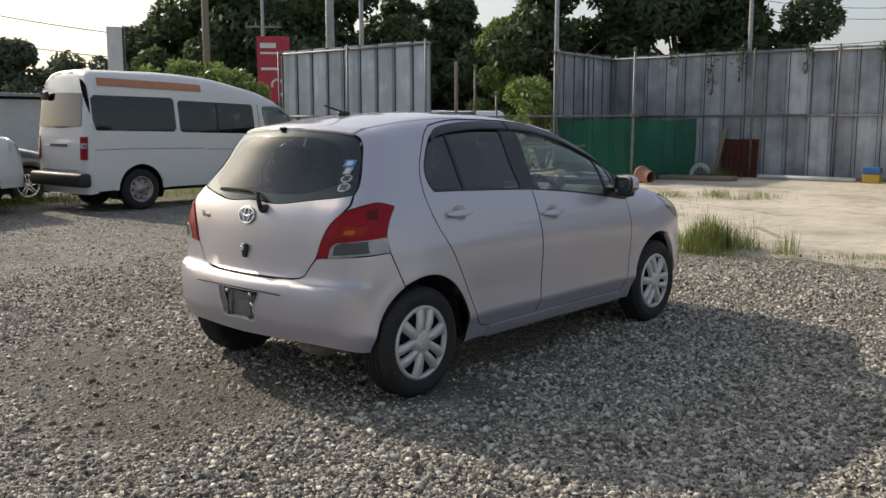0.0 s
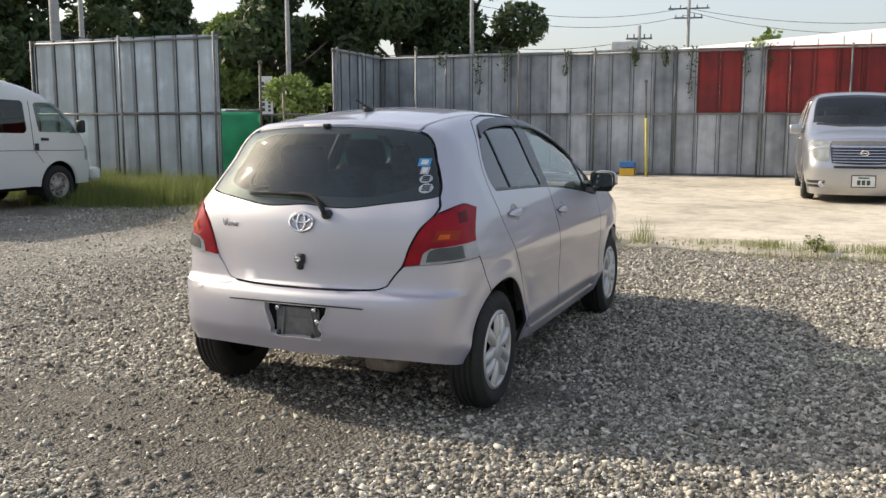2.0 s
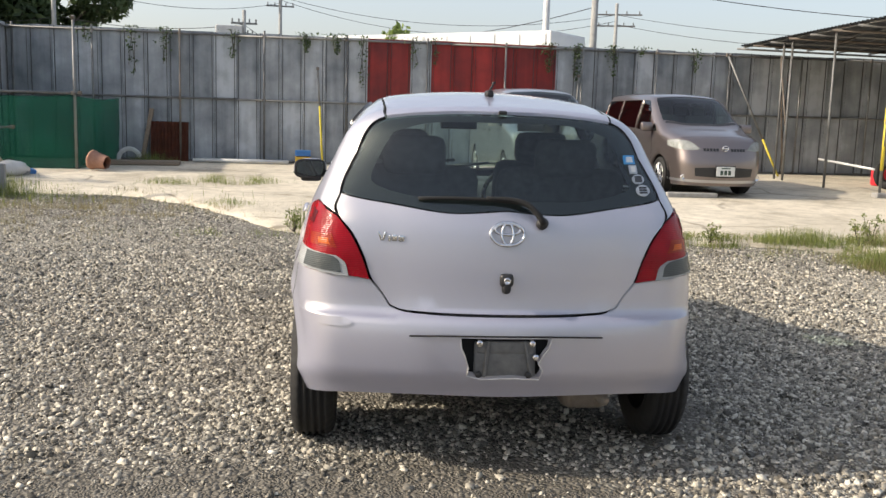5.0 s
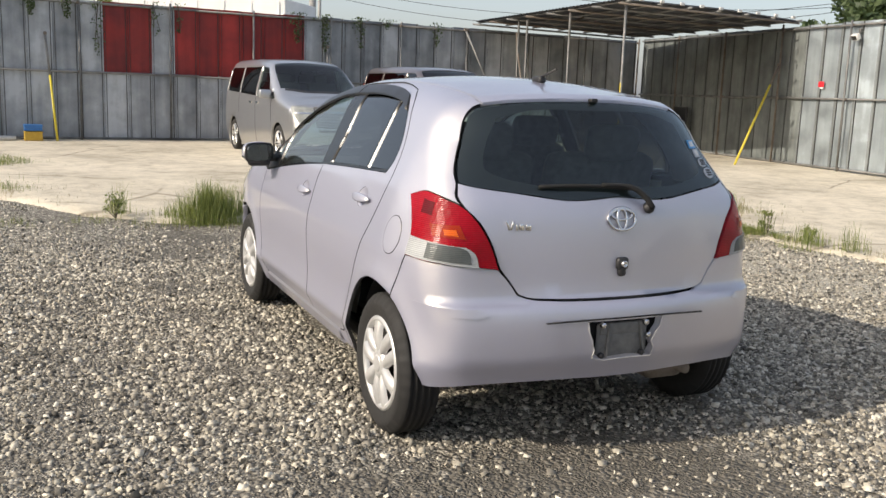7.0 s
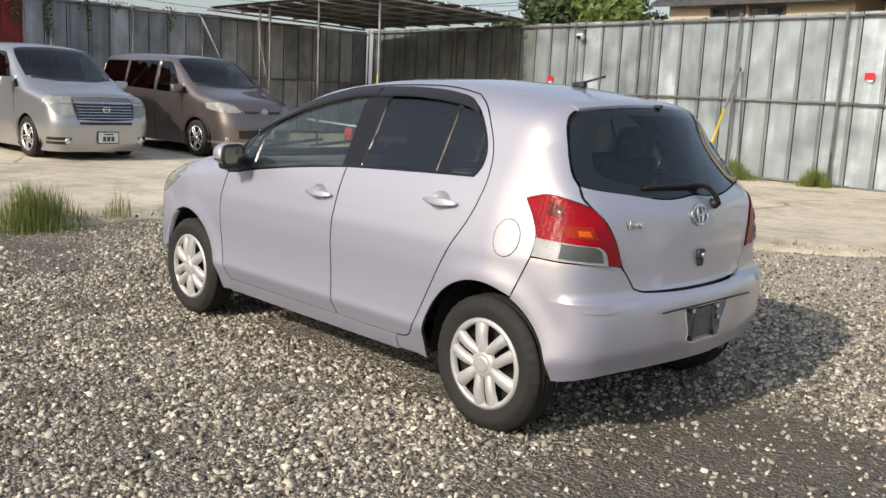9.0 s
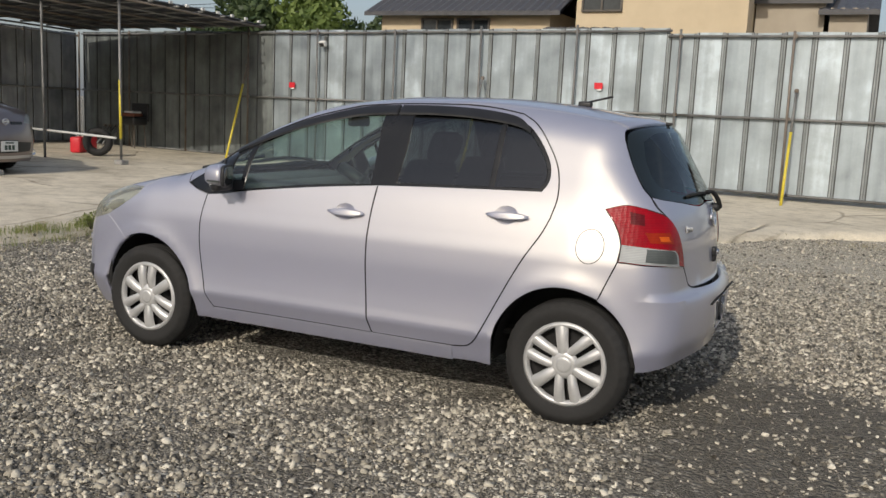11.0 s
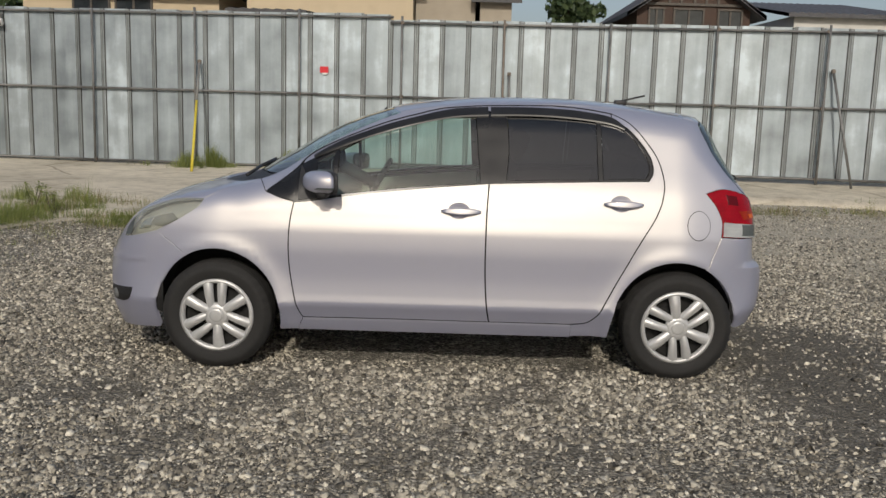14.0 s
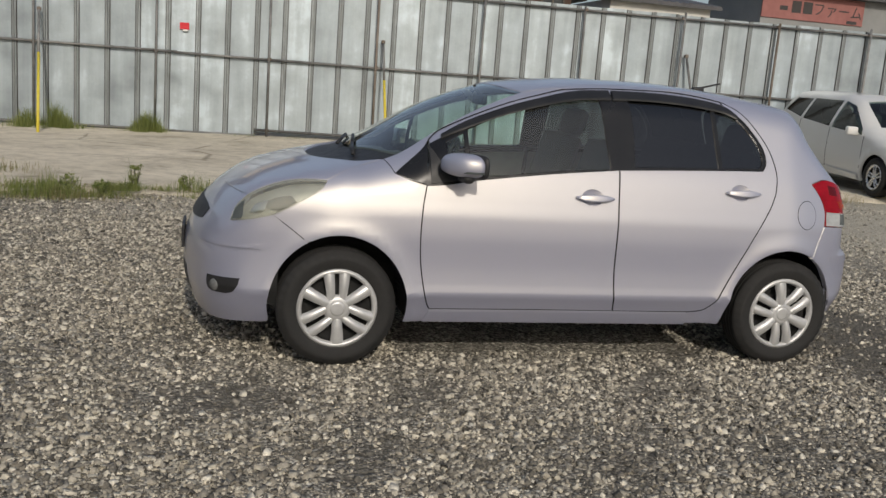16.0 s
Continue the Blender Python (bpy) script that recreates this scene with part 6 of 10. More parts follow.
M_STICK_BLUE = varied("blue sticker", (0.04, 0.24, 0.52), (0.06, 0.34, 0.66), 30.0, (0.4, 0.5))
M_STICK_GREY = varied("grey sticker", (0.34, 0.37, 0.40), (0.46, 0.49, 0.52), 30.0, (0.4, 0.5))
M_PAPER = varied("white print", (0.62, 0.62, 0.60), (0.78, 0.78, 0.76), 20.0, (0.5, 0.7))
hatchback()


# ---- the other vehicles standing round the yard ----
M_WHITE = paint("white van paint", (0.66, 0.66, 0.63), 0.05, 0.45, 0.5, 0.0)
M_PEARL = paint("pearl white paint", (0.66, 0.66, 0.64), 0.1, 0.40, 0.8, 0.0)
M_SILVER = paint("silver paint", (0.45, 0.455, 0.47), 0.3, 0.33, 0.8, 0.80)
M_BROWN = paint("mauve brown paint", (0.215, 0.183, 0.176), 0.3, 0.38, 0.9, 0.85)
M_NIGHT = paint("black paint", (0.02, 0.02, 0.022), 0.2, 0.30, 1.0, 0.1)
M_STRIPE = varied("faded orange strip", (0.40, 0.17, 0.085), (0.52, 0.25, 0.14), 8.0, (0.6, 0.8))
M_PLATE = varied("plate white", (0.62, 0.63, 0.61), (0.74, 0.75, 0.73), 20.0, (0.4, 0.55))
M_PLATE_INK = varied("plate ink", (0.03, 0.06, 0.045), (0.05, 0.08, 0.065), 20.0, (0.5, 0.6))


class Maker:
    """Lays shell, windows and fittings of one vehicle under an empty at its base."""

    def __init__(s, name, label, m, body, mat, category="car"):
        s.b, s.mat = body, mat
        s.root = empty(name, m, label, category)

    def outline(s, view, pts):
        """Straight runs between the points; a list inside the list is one smooth run."""
        strokes, last, first = [], None, None
        for p in pts:
            run = [view(*q) for q in p] if isinstance(p, list) else [view(*p)]
            if last is not None:
                strokes.append([last, run[0]])
            if len(run) > 1:
                strokes.append(run)
            first, last = first if first is not None else run[0], run[-1]
        strokes.append([last, first])
        return [st for st in strokes if np.linalg.norm(st[0] - st[-1]) > 0.003 or len(st) > 2]

    def lay(s, name, how, strokes, mat, label="", parent=None, sides="L", **kw):
        made = []
        for k in sides:
            made.append(part_data(name, skin(s.b, how, strokes, mirror=k == "R", **kw), mat, parent or s.root, label))
        return made if len(made) > 1 else made[0]

    def over(s, name, how, view, pts, mat, label="", parent=None, sides="LR", up=0.004, step=0.05):
        return s.lay(name, how, s.outline(view, pts), mat, label, parent, sides, raise_by=up, rim=0.01, gap=0.0, step=step)

    def shell(s, low, arches, nose_line, hood, tail_line, roof_end, windows, screen, step=0.09):
        """One skin from sill to sill over the roof, with its openings cut out, then nose and tail."""
        S, T = s.b.side, s.b.above
        (cxf, rf), (cxr, rr), cz = arches[0], arches[1], arches[2]
        xn, xt = nose_line, tail_line
        arc = lambda cx, r: [S(cx + r * math.cos(a), cz + r * math.sin(a)) for a in np.linspace(math.asin((low - cz) / r), math.pi - math.asin((low - cz) / r), 13)]
        fa, ra = arc(cxf, rf), arc(cxr, rr)
        half = []
        low_z = low
        side_low = [[S(xn, low_z), fa[0]], fa, [fa[-1], ra[0]], ra, [ra[-1], S(xt, low_z)]]
        nose_up = [[S(xn, low_z), S(xn, (low_z + hood[1]) / 2), S(xn, hood[1])], [S(xn, hood[1]), T(hood[0] - 0.06, s.b.side(xn, hood[1])[1] * 0.6), T(hood[0], 0.0)]]
        tail_up = [[S(xt, low_z), S(xt, (low_z + roof_end[1]) / 2), S(xt, roof_end[1])], [S(xt, roof_end[1]), T(roof_end[0] + 0.03, s.b.side(xt, roof_end[1])[1] * 0.6), T(roof_end[0], 0.0)]]
        mir = lambda st: [flip_y(p) for p in st]
        left = [st[::-1] for st in nose_up[::-1]] + side_low + tail_up
        right = [mir(st)[::-1] for st in left[::-1]]
        holes = []
        for w in windows:
            o = s.outline(S, w)
            holes += [o, [mir(st) for st in o]]
        if screen:
            holes.append(screen)
        s.body = s.lay("body", "long", left + right, s.mat, "", raise_by=0.0, rim=0.04, gap=0.0, holes=holes, step=step)
        both_sides = lambda up: [mir(st)[::-1] for st in up[::-1]]
        low_n = [S(xn, low_z), s.b.front(0.45 * s.b.side(xn, low_z)[1], low_z), s.b.front(0.0, low_z)]
        s.nose = s.lay("front_end", "nose", [mir(low_n), low_n[::-1]] + nose_up + both_sides(nose_up), s.mat, "", rim=0.03, gap=0.002, step=step * 0.8)
        low_t = [S(xt, low_z), s.b.rear(0.45 * s.b.side(xt, low_z)[1], low_z), s.b.rear(0.0, low_z)]
        s.tail = s.lay("tail_end", "tail", [mir(low_t), low_t[::-1]] + tail_up + both_sides(tail_up), s.mat, "", rim=0.0, raise_by=-0.004, gap=-0.05, step=step * 0.8)

    def panes(s, windows, mats, names):
        for w, m, n in zip(windows, mats, names):
            s.lay(n, "long", s.outline(s.b.side, w), m, "", sides="LR", raise_by=-0.008, rim=0.0, gap=-0.004, step=0.12)

    def cabin(s, x0, x1, z0, zt):
        """Dark lining behind the glass, with seats' backs."""
        bm = bmesh.new()
        w = s.b.side((x0 + x1) / 2, z0)[1] - 0.16
        box(bm, (abs(x1 - x0), 2 * w, 0.06), Matrix.Translation(((x0 + x1) / 2, 0, z0 - 0.25)))
        part("cabin_floor", bm, M_DARK, s.root)
        n = max(2, int(abs(x1 - x0) / 0.95))
        for i in range(n):
            x = max(x0, x1) - 0.75 - i * 0.95
            for y in (-w * 0.52, w * 0.52):
                bm = bmesh.new()
                box(bm, (0.14, w * 0.8, 0.75), Matrix.Translation((x, y, z0 - 0.02)) @ Matrix.Rotation(-0.2, 4, "Y"), 0.05)
                box(bm, (0.09, 0.26, 0.18), Matrix.Translation((x - 0.13, y, z0 + 0.42)), 0.04)
                part("seat_back", bm, M_SEAT, s.root, smooth=True)

    def wheels(s, xs, y, r, width, rim, design, mat):
        for x in xs:
            for k in (1, -1):
                wheel(s.root, (x, k * y, r), k, r, width, rim, design, random.Random(int(x * 100) + k).uniform(0, 1), mat)
                bm = bmesh.new()
                lathe(bm, [(r + 0.10, 0.0), (r + 0.10, -0.30), (0.0, -0.30)], 28, Matrix.Translation((x, k * (y + width * 0.35), r + 0.02)) @ (Matrix.Identity(4) if k > 0 else Matrix.Rotation(math.pi, 4, "Z")))
                for v in [v for v in bm.verts if v.co.z < r * 0.55]:
                    v.co.z = r * 0.55
                part("wheel_well", bm, M_DARK, s.root)

    def underside(s, x0, x1, w, z0=0.24, z1=0.5):
        bm = bmesh.new()
        box(bm, (x1 - x0, 2 * w, z1 - z0), Matrix.Translation(((x0 + x1) / 2, 0, (z0 + z1) / 2)), 0.03)
        part("underbody", bm, M_DARK, s.root)

    def mirror(s, x, z, y, size=(0.10, 0.19, 0.15), mat=None):
        for k in (1, -1):
            bm = bmesh.new()
            box(bm, size, Matrix.Translation((x, k * (y + size[1] * 0.55), z)), 0.03)
            rod(bm, (x + 0.02, k * (y - 0.03), z - 0.05), (x, k * (y + 0.08), z - 0.03), 0.02, 8)
            part("wing_mirror", bm, mat or s.mat, s.root, "", True)

    def plate(s, x, z, k=1, dark=False, parent=None, y=0.0):
        bm = bmesh.new()
        box(bm, (0.010, 0.36, 0.195), Matrix.Translation((x - 0.004 * k, y, z)), 0.004)
        part("plate_frame", bm, M_BLACK, parent or s.root, "black plate frame")
        bm = bmesh.new()
        box(bm, (0.012, 0.33, 0.165), Matrix.Translation((x, y, z)), 0.004)
        p = part("number_plate", bm, M_PLATE_INK if dark else M_PLATE, parent or s.root, "number plate with plain bars")
        for yy, w, zz, h in ((-0.07, 0.05, -0.02, 0.075), (0.0, 0.05, -0.02, 0.075), (0.07, 0.05, -0.02, 0.075), (0.0, 0.16, 0.055, 0.022)):
            bm = bmesh.new()
            box(bm, (0.006, w, h), Matrix.Translation((x + 0.008 * k, y + yy, z + zz)), 0.002)
            part("plate_bar", bm, M_PLATE if dark else M_PLATE_INK, p)


def heading(x, y, degrees, z=0.0, pitch=0.0):
    return pose(x, y, z, 0, pitch, degrees)


def high_roof_van():
    b = Body(width=[(0.2, 0.80), (0.5, 0.835), (0.9, 0.845), (1.2, 0.835), (1.8, 0.785), (2.1, 0.735), (2.3, 0.66)],
             narrow=[(-2.5, -0.03), (-2.2, 0.0), (1.6, 0.0), (2.1, -0.05), (2.45, -0.12)],
             top=[(-2.6, 2.22), (-2.3, 2.275), (-1.0, 2.28), (0.0, 2.22), (0.5, 2.13), (1.0, 2.02), (1.4, 1.88), (1.75, 1.66), (2.05, 1.38), (2.3, 1.08), (2.42, 0.95), (2.6, 0.7)],
             crown=[(-2.5, 0.10), (1.0, 0.12), (2.4, 0.18)],
             nose=[(0.2, 2.42), (0.5, 2.47), (0.9, 2.44), (1.2, 2.36), (2.4, 2.2)], tail=[(0.2, -2.40), (0.6, -2.45), (1.1, -2.44), (1.9, -2.36), (2.3, -2.26)],
             nose_bow=0.22, tail_bow=0.05, arches=[(1.485, 0.33, 0.42, 0.42), (-1.485, 0.33, 0.42, 0.42)], flare=0.012, soft=(0.20, 0.20, 0.12), axis=1.1, ends=(1.6, -1.6))
    v = Maker("van", "white high-roof passenger van with a faded orange stripe", heading(4.705, 10.50, 1.0), b, M_WHITE, "van")
    S, T, F, R = b.side, b.above, b.front, b.rear
    wins = [[(-2.22, 1.30), (-0.83, 1.27), (-0.79, 1.32), (-0.80, 1.79), (-0.85, 1.83), (-2.22, 1.85), (-2.28, 1.80), (-2.28, 1.34)],
            [(-0.68, 1.26), (0.80, 1.22), (0.85, 1.27), (0.83, 1.70), (0.79, 1.74), (-0.70, 1.79), (-0.735, 1.74), (-0.72, 1.30)],
            [(1.10, 1.24), (2.02, 1.20), (2.06, 1.24), [(1.98, 1.35), (1.84, 1.50), (1.68, 1.63)], (1.62, 1.67), (1.07, 1.71), (1.03, 1.67)]]
    scr = [both([T(2.20, 0.0), T(2.17, 0.35), T(2.05, 0.66)]), [T(2.05, 0.66), T(1.66, 0.62)], both([T(1.72, 0.0), T(1.71, 0.35), T(1.66, 0.62)])[::-1], [flip_y(T(1.66, 0.62)), flip_y(T(2.05, 0.66))]]
    v.shell(0.34, ((1.485, 0.41), (-1.485, 0.41), 0.34), 2.1, (2.36, 0.95), -2.30, (-2.28, 2.12), wins, scr)
    v.panes(wins, [M_PRIVACY, M_PRIVACY, M_CLEAR], ["side_window", "side_window", "door_window"])
    v.lay("windscreen", "long", scr, M_FLOAT, raise_by=-0.008, rim=0.0, gap=-0.004, step=0.1)
    v.cabin(-2.2, 1.9, 1.15, 1.9)
    for x in (0.05,):
        v.over("window_bar", "long", S, [(x - 0.012, 1.245), (x + 0.012, 1.245), (x + 0.012, 1.765), (x - 0.012, 1.765)], M_BLACK, up=0.0)
    v.over("stripe", "long", S, [(-2.14, 2.00), (-0.24, 1.94), (-0.24, 2.06), (-2.14, 2.125)], M_STRIPE, "faded orange strip", up=0.006)
    for x0, z0, x1, z1 in ((-2.28, 0.985, -1.5, 1.0), (-1.5, 0.99, -0.25, 0.975), (-0.2, 0.955, 1.25, 0.925), (1.25, 0.925, 2.2, 0.91)):
        v.over("pressed_line", "long", S, [(x0, z0), (x1, z1), (x1, z1 + 0.012), (x0, z0 + 0.012)], M_PIPE_OLD, up=0.0015)
    for x0, z0, x1, z1 in ((0.93, 1.74, 0.96, 0.95), (0.96, 0.95, 1.15, 0.72)):
        v.over("door_gap", "long", S, [(x0, z0), (x0 + 0.012, z0), (x1 + 0.012, z1), (x1, z1)], M_DARK, up=0.001)
    v.over("door_handle", "long", S, [(1.12, 1.14), (1.28, 1.135), (1.28, 1.09), (1.12, 1.095)], M_BLACK, "black door handle", up=0.012)
    v.over("hinge_cover", "long", S, [(0.98, 1.05), (1.06, 1.05), (1.06, 0.94), (0.98, 0.94)], M_BLACK, up=0.012)
    v.over("corner_lamp", "long", S, [(2.12, 0.98), (2.2, 0.97), (2.2, 0.74), (2.13, 0.74)], M_LENS_CLEAR, up=0.006)
    v.over("tail_glass", "tail", R, [[(-0.66, 1.36), (0.0, 1.34), (0.66, 1.36)], [(0.68, 1.4), (0.66, 1.84)], [(0.62, 1.88), (0.0, 1.90), (-0.62, 1.88)], [(-0.66, 1.84), (-0.68, 1.4)]], M_TINT, "dark rear window", v.tail, "L", 0.006, 0.1)
    v.over("tail_lamp", "tail", R, [(0.66, 0.84), (0.80, 0.84), (0.80, 1.20), (0.66, 1.20)], M_LENS_RED, "red tail lamp", up=0.012)
    v.over("tail_lamp_band", "tail", R, [(0.67, 1.02), (0.795, 1.02), (0.795, 1.10), (0.67, 1.10)], M_LENS_CLEAR, up=0.015)
    v.over("gate_handle", "tail", R, [(-0.28, 1.04), (0.28, 1.04), (0.28, 1.085), (-0.28, 1.085)], M_BLACK, "black tailgate handle", v.tail, "L", 0.02)
    for z in (0.62, 0.66):
        v.over("tail_trim", "tail", R, [(-0.60, z), (0.62, z), (0.62, z + 0.012), (-0.60, z + 0.012)], M_CHROME, "", v.tail, "L", 0.012)
    bm = bmesh.new()
    box(bm, (0.20, 1.72, 0.22), Matrix.Translation((-2.46, 0, 0.52)), 0.05)
    part("rear_bumper", bm, M_BLACK, v.root, "black plastic rear bumper", True)
    bm = bmesh.new()
    box(bm, (0.16, 1.60, 0.24), Matrix.Translation((2.42, 0, 0.48)), 0.06)
    part("front_bumper", bm, M_WHITE, v.root, "", True)
    bm = bmesh.new()
    box(bm, (0.06, 0.20, 0.14), Matrix.Translation((-2.42, 0.42, 1.86)), 0.03)
    rod(bm, (-2.32, 0.62, 2.0), (-2.5, 0.56, 1.98), 0.014)
    rod(bm, (-2.5, 0.56, 1.98), (-2.44, 0.46, 1.88), 0.014)
    part("rear_mirror", bm, M_BLACK, v.root, "black under-mirror", True)
    v.mirror(1.98, 1.32, 0.80, (0.10, 0.14, 0.22), M_BLACK)
    v.wheels((1.485, -1.485), 0.725, 0.335, 0.20, 0.205, steel_design, M_STEEL_RIM)
    v.underside(-2.2, 2.1, 0.62, 0.28, 0.55)


def minivan(name, label, m, mat, silver):
    """Two sliding-door people carriers: one with a broad chrome grille, one plain."""
    h = 1.84 if silver else 1.82
    b = Body(width=[(0.15, 0.80), (0.35, 0.86), (0.6, 0.885), (0.95, 0.88), (1.2, 0.85), (1.5, 0.78), (1.75, 0.70), (1.9, 0.60)] if silver else [(0.15, 0.78), (0.35, 0.82), (0.6, 0.845), (0.95, 0.845), (1.2, 0.82), (1.5, 0.755), (1.75, 0.68), (1.9, 0.60)],
             narrow=[(-2.4, -0.05), (-1.9, 0.0), (1.2, 0.0), (1.8, -0.02), (2.4, -0.08)] if silver else [(-2.4, -0.05), (-1.9, 0.0), (1.2, 0.0), (1.8, -0.05), (2.4, -0.14)],
             top=[(-2.5, h - 0.06), (-2.2, h - 0.01), (-1.0, h + 0.01), (0.0, h - 0.01), (0.45, h - 0.06), (0.8, 1.62), (1.1, 1.42), (1.35, 1.26), (1.5, 1.19), (1.8, 1.12), (2.1, 1.05), (2.3, 0.96), (2.5, 0.7)],
             crown=[(-2.3, 0.08), (0.4, 0.10), (0.9, 0.22), (1.3, 0.15), (1.6, 0.10), (2.3, 0.15)],
             nose=[(0.1, 2.30), (0.3, 2.40), (0.55, 2.42), (0.8, 2.36), (1.05, 2.30), (1.9, 2.2)], tail=[(0.2, -2.25), (0.5, -2.33), (0.9, -2.32), (1.2, -2.28), (1.9, -2.10)],
             nose_bow=0.22 if silver else 0.30, tail_bow=0.10, arches=[(1.45, 0.32, 0.40, 0.40), (-1.45, 0.32, 0.40, 0.40)], flare=0.012, soft=(0.14, 0.18, 0.12), axis=0.95, ends=(1.45, -1.4))
    v = Maker(name, label, m, b, mat)
    S, T, F, R = b.side, b.above, b.front, b.rear
    wins = [[(-2.05, 1.20), (-1.12, 1.17), (-1.12, 1.66), (-1.95, 1.66), (-2.05, 1.60)],
            [(-1.05, 1.165), (0.02, 1.13), (0.02, 1.665), (-1.05, 1.665)],
            [(0.09, 1.125), (0.92, 1.09), [(0.90, 1.2), (0.72, 1.45), (0.52, 1.62)], (0.42, 1.66), (0.09, 1.665)],
            [(0.99, 1.09), (1.22, 1.10), (1.02, 1.27)]]
    e = 0.07 if silver else 0.03
    scr = [both([T(1.37, 0.0), T(1.33, 0.35), T(1.16, 0.66 + e)]), [T(1.16, 0.66 + e), T(0.86, 0.63 + e), T(0.50, 0.56 + e)], both([T(0.52, 0.0), T(0.52, 0.3), T(0.50, 0.56 + e)])[::-1], [flip_y(p) for p in [T(0.50, 0.56 + e), T(0.86, 0.63 + e), T(1.16, 0.66 + e)]]]
    v.shell(0.13 if silver else 0.19, ((1.45, 0.375), (-1.45, 0.375), 0.32), 1.98, (2.16, 0.98), -2.12, (-2.1, 1.66), wins, scr)
    v.panes(wins, [M_PRIVACY, M_PRIVACY, M_FLOAT, M_FLOAT], ["rear_window", "side_window", "door_window", "quarter_window"])
    v.lay("windscreen", "long", scr, M_FLOAT, raise_by=-0.008, rim=0.0, gap=-0.004, step=0.1)
    v.cabin(-2.0, 1.1, 1.05, 1.7)
    bm = bmesh.new()
    box(bm, (0.5, 1.45, 0.2), Matrix.Translation((1.10, 0, 1.02)), 0.06)
    part("dashboard", bm, M_DASH, v.root, smooth=True)
    v.over("cowl", "long", T, [[(1.37, 0.0), (1.33, 0.35), (1.20, 0.66)], [(1.25, 0.68), (1.40, 0.36), (1.44, 0.0)]], M_BLACK, up=0.002)
    for pts in ([(0.05, 1.12), (0.062, 1.12), (0.075, 0.26), (0.063, 0.26)], [(-1.09, 1.16), (-1.078, 1.16), (-1.07, 0.8), (-1.082, 0.8)], [(1.02, 1.08), (1.032, 1.08), (1.06, 0.6), (1.048, 0.6)]):
        v.over("door_gap", "long", S, pts, M_DARK, up=0.001)
    for x in (0.20, -0.22):
        v.over("door_handle", "long", S, [(x - 0.09, 1.02), (x + 0.09, 1.015), (x + 0.09, 0.985), (x - 0.09, 0.99)], M_CHROME if silver else mat, up=0.02)
    v.mirror(1.03, 1.17, b.side(1.03, 1.1)[1], (0.12, 0.22, 0.16))
    # face
    if silver:
        lamps = v.over("headlamp", "nose", F, [[(0.49, 0.965), (0.66, 0.985)], (0.80, 0.985), (0.80, 0.80), [(0.74, 0.71), (0.64, 0.67), (0.51, 0.68)]], M_HEADLAMP, "clear stacked headlamp", v.nose, up=0.008)
        for i, lamp in enumerate(lamps):
            part_data("lamp_bar", skin(b, "nose", v.outline(F, [(0.51, 0.865), (0.79, 0.865), (0.79, 0.885), (0.51, 0.885)]), gap=0.0, raise_by=0.012, rim=0.004, mirror=i == 1), M_CHROME, lamp)
        grille = v.over("grille", "nose", F, [[(-0.47, 0.64), (0.0, 0.62), (0.47, 0.64)], [(0.48, 0.97), (0.0, 0.985), (-0.48, 0.97)]], M_BLACK, "black grille with chrome bars", v.nose, "L", 0.010)
        for k in range(6):
            z = 0.655 + 0.045 * k
            part_data("grille_bar", skin(b, "nose", v.outline(F, [(-0.46, z), (0.46, z), (0.46, z + 0.009), (-0.46, z + 0.009)]), gap=0.0, raise_by=0.016, rim=0.006, step=0.1), M_CHROME, grille)
        part_data("grille_band", skin(b, "nose", v.outline(F, [(-0.48, 0.915), (0.48, 0.915), (0.48, 0.975), (-0.48, 0.975)]), gap=0.0, raise_by=0.018, rim=0.006, step=0.1), M_DASH, grille)
        part_data("grille_rim", skin(b, "nose", v.outline(F, [(-0.49, 0.885), (0.49, 0.885), (0.49, 0.908), (-0.49, 0.908)]), gap=0.0, raise_by=0.022, rim=0.008, step=0.1), M_CHROME, grille, "bright chrome grille rim")
        badge_z = 0.80
        v.over("lower_intake", "nose", F, [(0.56, 0.36), (0.82, 0.36), (0.80, 0.25), (0.56, 0.25)], M_BLACK, up=0.004)
        v.over("intake_bar", "nose", F, [(0.56, 0.315), (0.82, 0.315), (0.82, 0.295), (0.56, 0.295)], mat, up=0.007)
        v.over("mid_intake", "nose", F, [(-0.45, 0.60), (0.45, 0.60), (0.43, 0.56), (-0.43, 0.56)], M_BLACK, "", v.nose, "L", 0.006)
        v.plate(b.front(0, 0.37)[0] + 0.02, 0.36, 1, False, v.nose)
        fog_y, fog_z = 0.60, 0.305
    else:
        v.over("headlamp", "nose", F, [[(0.42, 0.82), (0.55, 0.80), (0.70, 0.805)], [(0.80, 0.86), (0.80, 0.95)], [(0.72, 0.97), (0.55, 0.93), (0.42, 0.82)]], M_HEADLAMP, "clear almond headlamp", v.nose, up=0.008)
        for k in range(5):
            for sgn in (1, -1):
                y = sgn * (0.13 + 0.055 * k)
                v.over("grille_slot", "nose", F, [(y - 0.02, 0.79), (y + 0.02, 0.79), (y + 0.02, 0.835), (y - 0.02, 0.835)], M_BLACK, "", v.nose, "L", 0.006)
        badge_z = 0.84
        v.over("lower_intake", "nose", F, [[(-0.50, 0.36), (0.0, 0.34), (0.50, 0.36)], [(0.52, 0.50), (0.0, 0.52), (-0.52, 0.50)]], M_BLACK, "black lower intake", v.nose, "L", 0.005)
